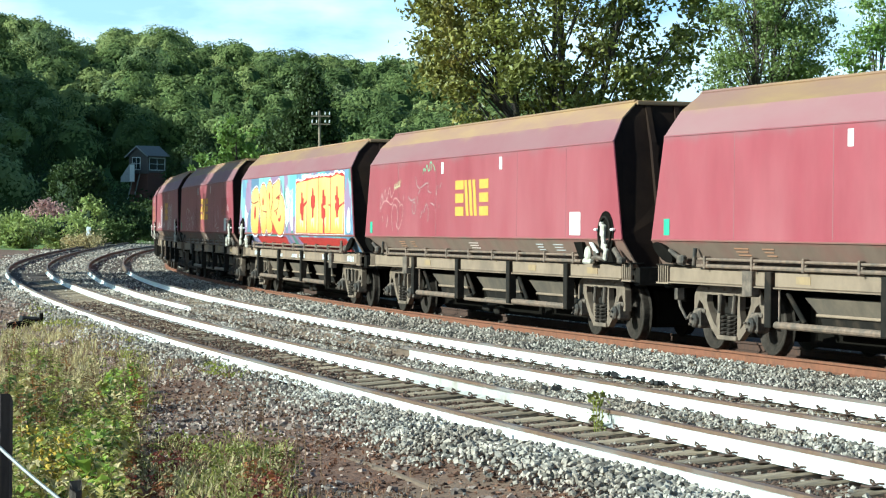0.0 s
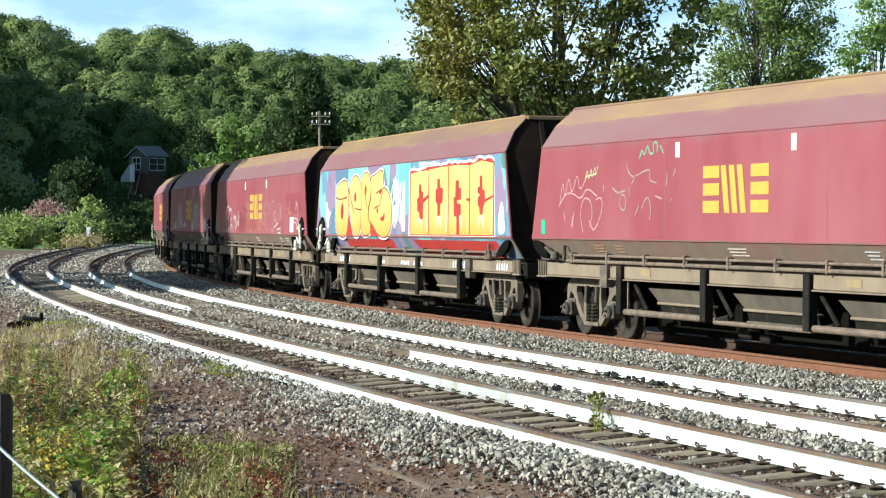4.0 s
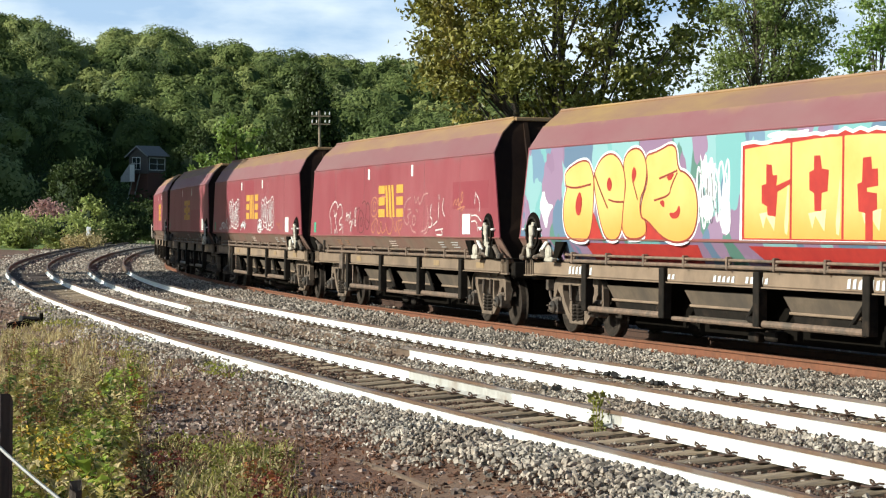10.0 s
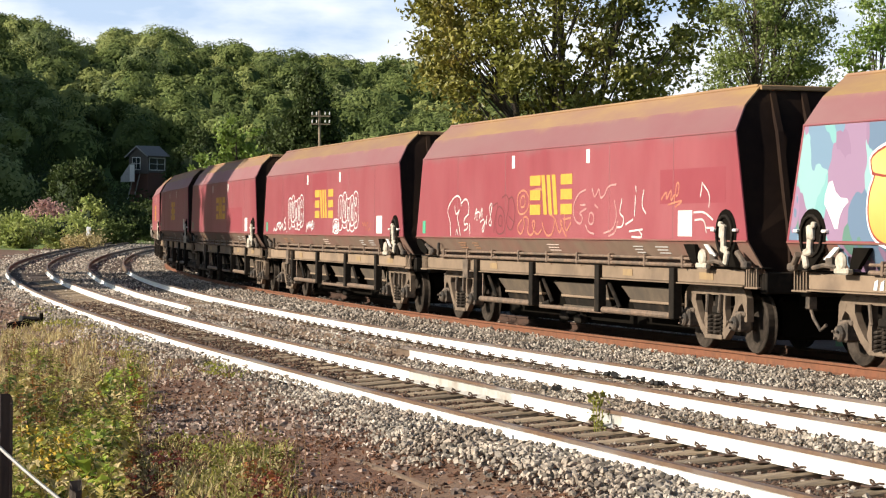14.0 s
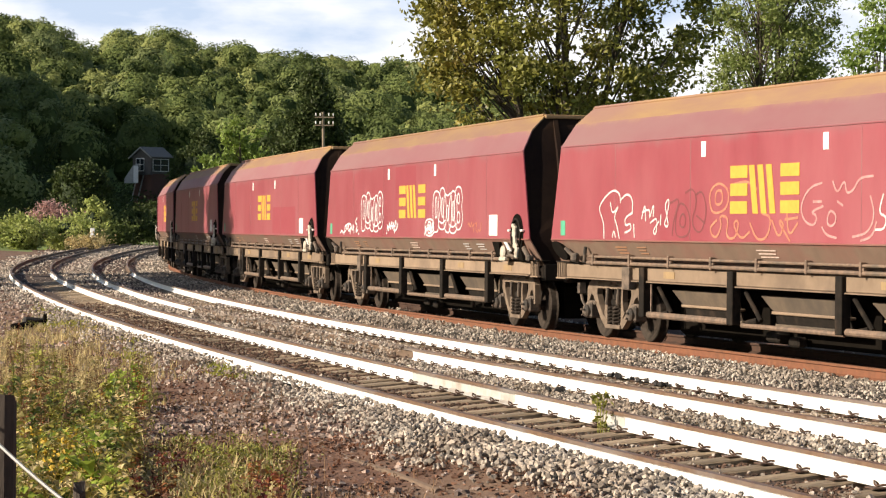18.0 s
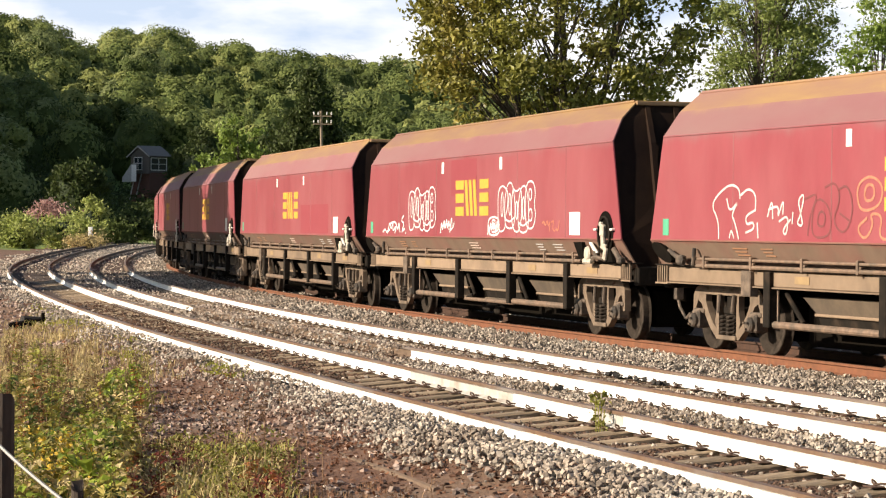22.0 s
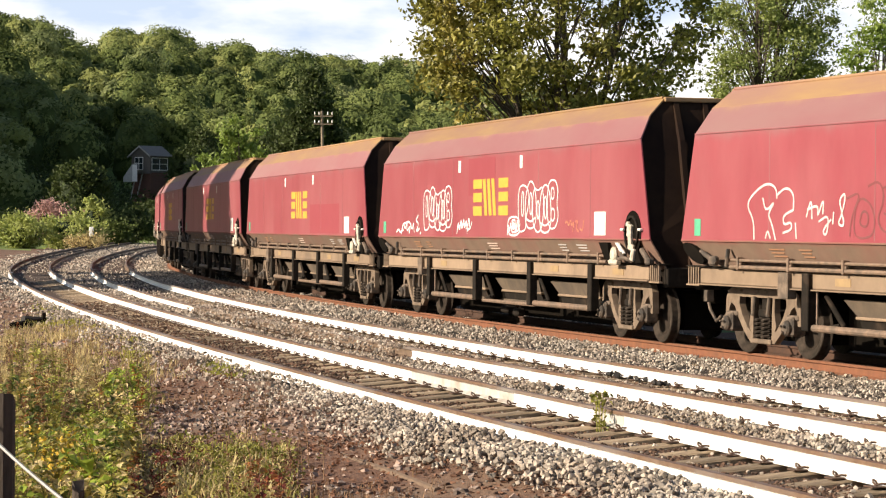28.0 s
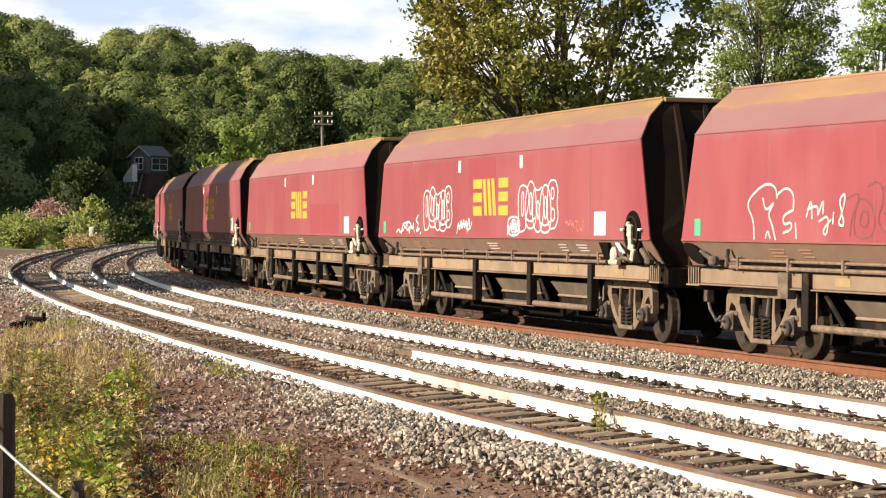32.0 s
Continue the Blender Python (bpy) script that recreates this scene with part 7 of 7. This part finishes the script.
    tufts("grass", "short brown dead grass on the red soil", "weed_stalk", [(90, 540, 850, 740, 940), (120, 240, 640, 480, 720)], 0.07, 0.0035, 6, 316)
    tufts("grass", "green grass among the chippings", "weed_green", [(110, -30, 660, 240, 900), (110, -30, 780, 260, 960), (150, 320, 790, 500, 900), (200, 70, 548, 200, 590), (150, 215, 570, 300, 610), (120, 222, 600, 262, 720), (110, 380, 640, 480, 680)], 0.12, 0.005, 9, 320)
    herbs("weeds", "leafy green weeds beside the fence", ("weed_green", "weed_deep", "weed_olive", "weed_straw", "weed_olive"), [(120, -30, 720, 210, 960), (60, -30, 850, 220, 990), (26, 140, 690, 240, 840), (22, -20, 640, 90, 760)], 0.44, 0.125, 11, 330)
    herbs("weeds", "large-leaved bright green docks", ("weed_bright",), [(22, 110, 780, 205, 930), (10, 0, 820, 110, 960), (7, 195, 700, 245, 745)], 0.40, 0.19, 6, 340, 0.5, 0.36)
    herbs("weeds", "reddish willowherb with thin leaves", ("weed_straw", "leaf_tree", "weed_green", "weed_orange"), [(36, -20, 650, 100, 800), (20, 180, 660, 260, 800)], 0.60, 0.075, 16, 344, 0.2, 0.2)
    herbs("weeds", "red and orange dying docks", ("weed_orange", "weed_rust", "weed_blood", "weed_straw"), [(46, 205, 840, 320, 960), (24, 420, 850, 500, 940)], 0.24, 0.10, 8, 348, 0.4, 0.3)
    leafy("weeds", "rust-red dying weeds on the soil", "weed_rust", [(110, 230, 790, 490, 930), (18, 20, 620, 130, 740), (26, 240, 650, 460, 740), (40, 470, 790, 700, 900)], 0.13, 0.018, 18, 350)
    leafy("weeds", "olive weeds on the soil", "leaf_tree", [(150, 260, 785, 500, 900), (50, 130, 620, 300, 760), (70, -20, 590, 130, 720)], 0.14, 0.02, 18, 360)
    leafy("weeds", "yellow flower heads among the weeds", "weed_flower", [(20, 70, 830, 140, 900)], 0.46, 0.024, 16, 370)
    leafy("weeds", "green weeds beside the near rail", "weed_green", [(40, 60, 545, 250, 600), (20, 380, 640, 470, 670)], 0.07, 0.022, 14, 380)
    stalks("dead_stalks", "brown dead stalks with seed heads", "weed_stalk", [(80, -10, 640, 140, 800), (24, 150, 640, 260, 760), (20, 380, 760, 560, 900)], 0.45, 390)


mat("weed_bright", (0.30, 0.40, 0.05), (0.38, 0.45, 0.07), 3.0, 0.55, vary=0.35, island=True, trans=0.4)
mat("weed_orange", (0.42, 0.16, 0.05), (0.30, 0.11, 0.038), 3.0, 0.7, vary=0.4, island=True, trans=0.3)
mat("weed_stalk", (0.28, 0.17, 0.09), (0.19, 0.11, 0.06), 3.0, 0.8, vary=0.4, island=True, trans=0.2)
mat("weed_olive", (0.30, 0.25, 0.06), (0.40, 0.33, 0.10), 3.0, 0.7, vary=0.45, island=True, trans=0.3)
mat("weed_deep", (0.09, 0.125, 0.024), (0.14, 0.17, 0.034), 3.0, 0.6, vary=0.4, island=True, trans=0.3)
mat("weed_blood", (0.20, 0.035, 0.02), (0.14, 0.03, 0.018), 3.0, 0.7, vary=0.4, island=True, trans=0.3)
mat("weed_flower", (0.60, 0.40, 0.04), (0.50, 0.32, 0.03), 3.0, 0.7, vary=0.3, island=True, trans=0.2)


def rail_weed():
    s = 10.25
    x, y, h = (float(a) for a in NEAR.at(s, -0.60))
    r = np.random.default_rng(4)
    c = np.stack([x + r.normal(0, 0.045, 90), y + r.normal(0, 0.05, 90), -0.2 + 0.38 * r.random(90)], 1)
    v, f = leaf_quads(c, 0.03 * r.uniform(0.6, 1.3, 90), r)
    top = tagged(empty("weed", x, y, -0.2), "small green weed growing beside the rail", "weed")
    st = Shape()
    for k in range(4):
        st.tube([(0.02 * k - 0.03, 0, -0.03), (0.03 * k - 0.045, 0.01, 0.33 - 0.04 * k)], 0.005, 5)
    part("stem", st, "weed_green", top)
    ob = new("leaves", cloud_mesh("leaves", v - np.array([x, y, -0.2]), f, "leaf_tree"))
    ob.parent = top
    # dark clods by the middle line
    rr = np.random.default_rng(60)
    for i in range(22):
        side = -0.60 if i < 18 else 1.05
        x, y, _ = (float(a) for a in MID.at(rr.uniform(8.4, 10.4) if i < 18 else rr.uniform(7.8, 8.2), side + rr.normal(0, 0.04)))
        v, f = chunks(1, 61 + i, np.array([[x, y, -0.15 + 0.03 * rr.random()]]), np.array([rr.uniform(0.03, 0.065)]), 1.0)
        tagged(new("clod", cloud_mesh("clod", v, f, "black_lump")), "black clod of dirt between the rails", "dirt clod", group="clods beside the rail")
    # black blocks stand in for a shadowed hollow with a stake beside the bend
    x = at_px(46, 47.5)
    rt = tagged(empty("rotten_timber", x, 47.5, float(terrain(np.array([x]), np.array([47.5]))[0]), 12), "black blocks that stand in for a shadowed hollow beside the track", "timber")
    part("beam", Shape().box(-0.34, 0.30, -0.1, 0.1, 0.0, 0.15, 0.03, m=pose(0, 0, 0, 0, -9, 0)), "shade_black", rt)
    part("beam", Shape().box(-0.2, 0.42, 0.06, 0.3, 0.02, 0.22, 0.04, m=pose(0.1, 0, 0, 0, 5, 8)), "black_lump", rt)
    part("stake", Shape().box(0.27, 0.34, -0.16, -0.08, -0.1, 0.3, 0.015), "shade_black", rt)
    # old rusty pipe lying in the soil
    a, b = Vector((at_px(605, 21.6), 21.6, -0.33)), Vector((at_px(775, 18.8), 18.8, -0.33))
    tagged(new("rusty_bar", Shape().tube([a, a.lerp(b, 0.5) + Vector((0, 0, 0.01)), b], 0.036, 8).mesh("rusty_bar", "rail_dirt")), "rusty iron bar lying in the soil", "bar")


make_signal_box()
make_poles()
make_fence()
make_weeds()
rail_weed()


# ---- what moves ----
def motions():
    times = [t for t, _ in TRAIN]
    fine = []
    t = 0.0
    while t < 25.5:
        fine.append(round(t, 3))
        t += 0.2 if t < 16 else 0.5
    fine += [25.5, 32.0]
    s0 = train_at(0)
    for i, w in enumerate(WAGONS):
        turned = i == 2
        walk(w, [(t, wagon_pose(train_at(t) + (i - 3) * PITCH, turned)) for t in times])
        for c in w.children:
            if c.name.split(".")[0] == "wheelset":
                o = c.location.copy()
                walk(c, [(t, pose(o.x, o.y, o.z, 0, (-1 if turned else 1) * math.degrees((s0 - train_at(t)) / WHEEL_R), 0)) for t in fine])


motions()
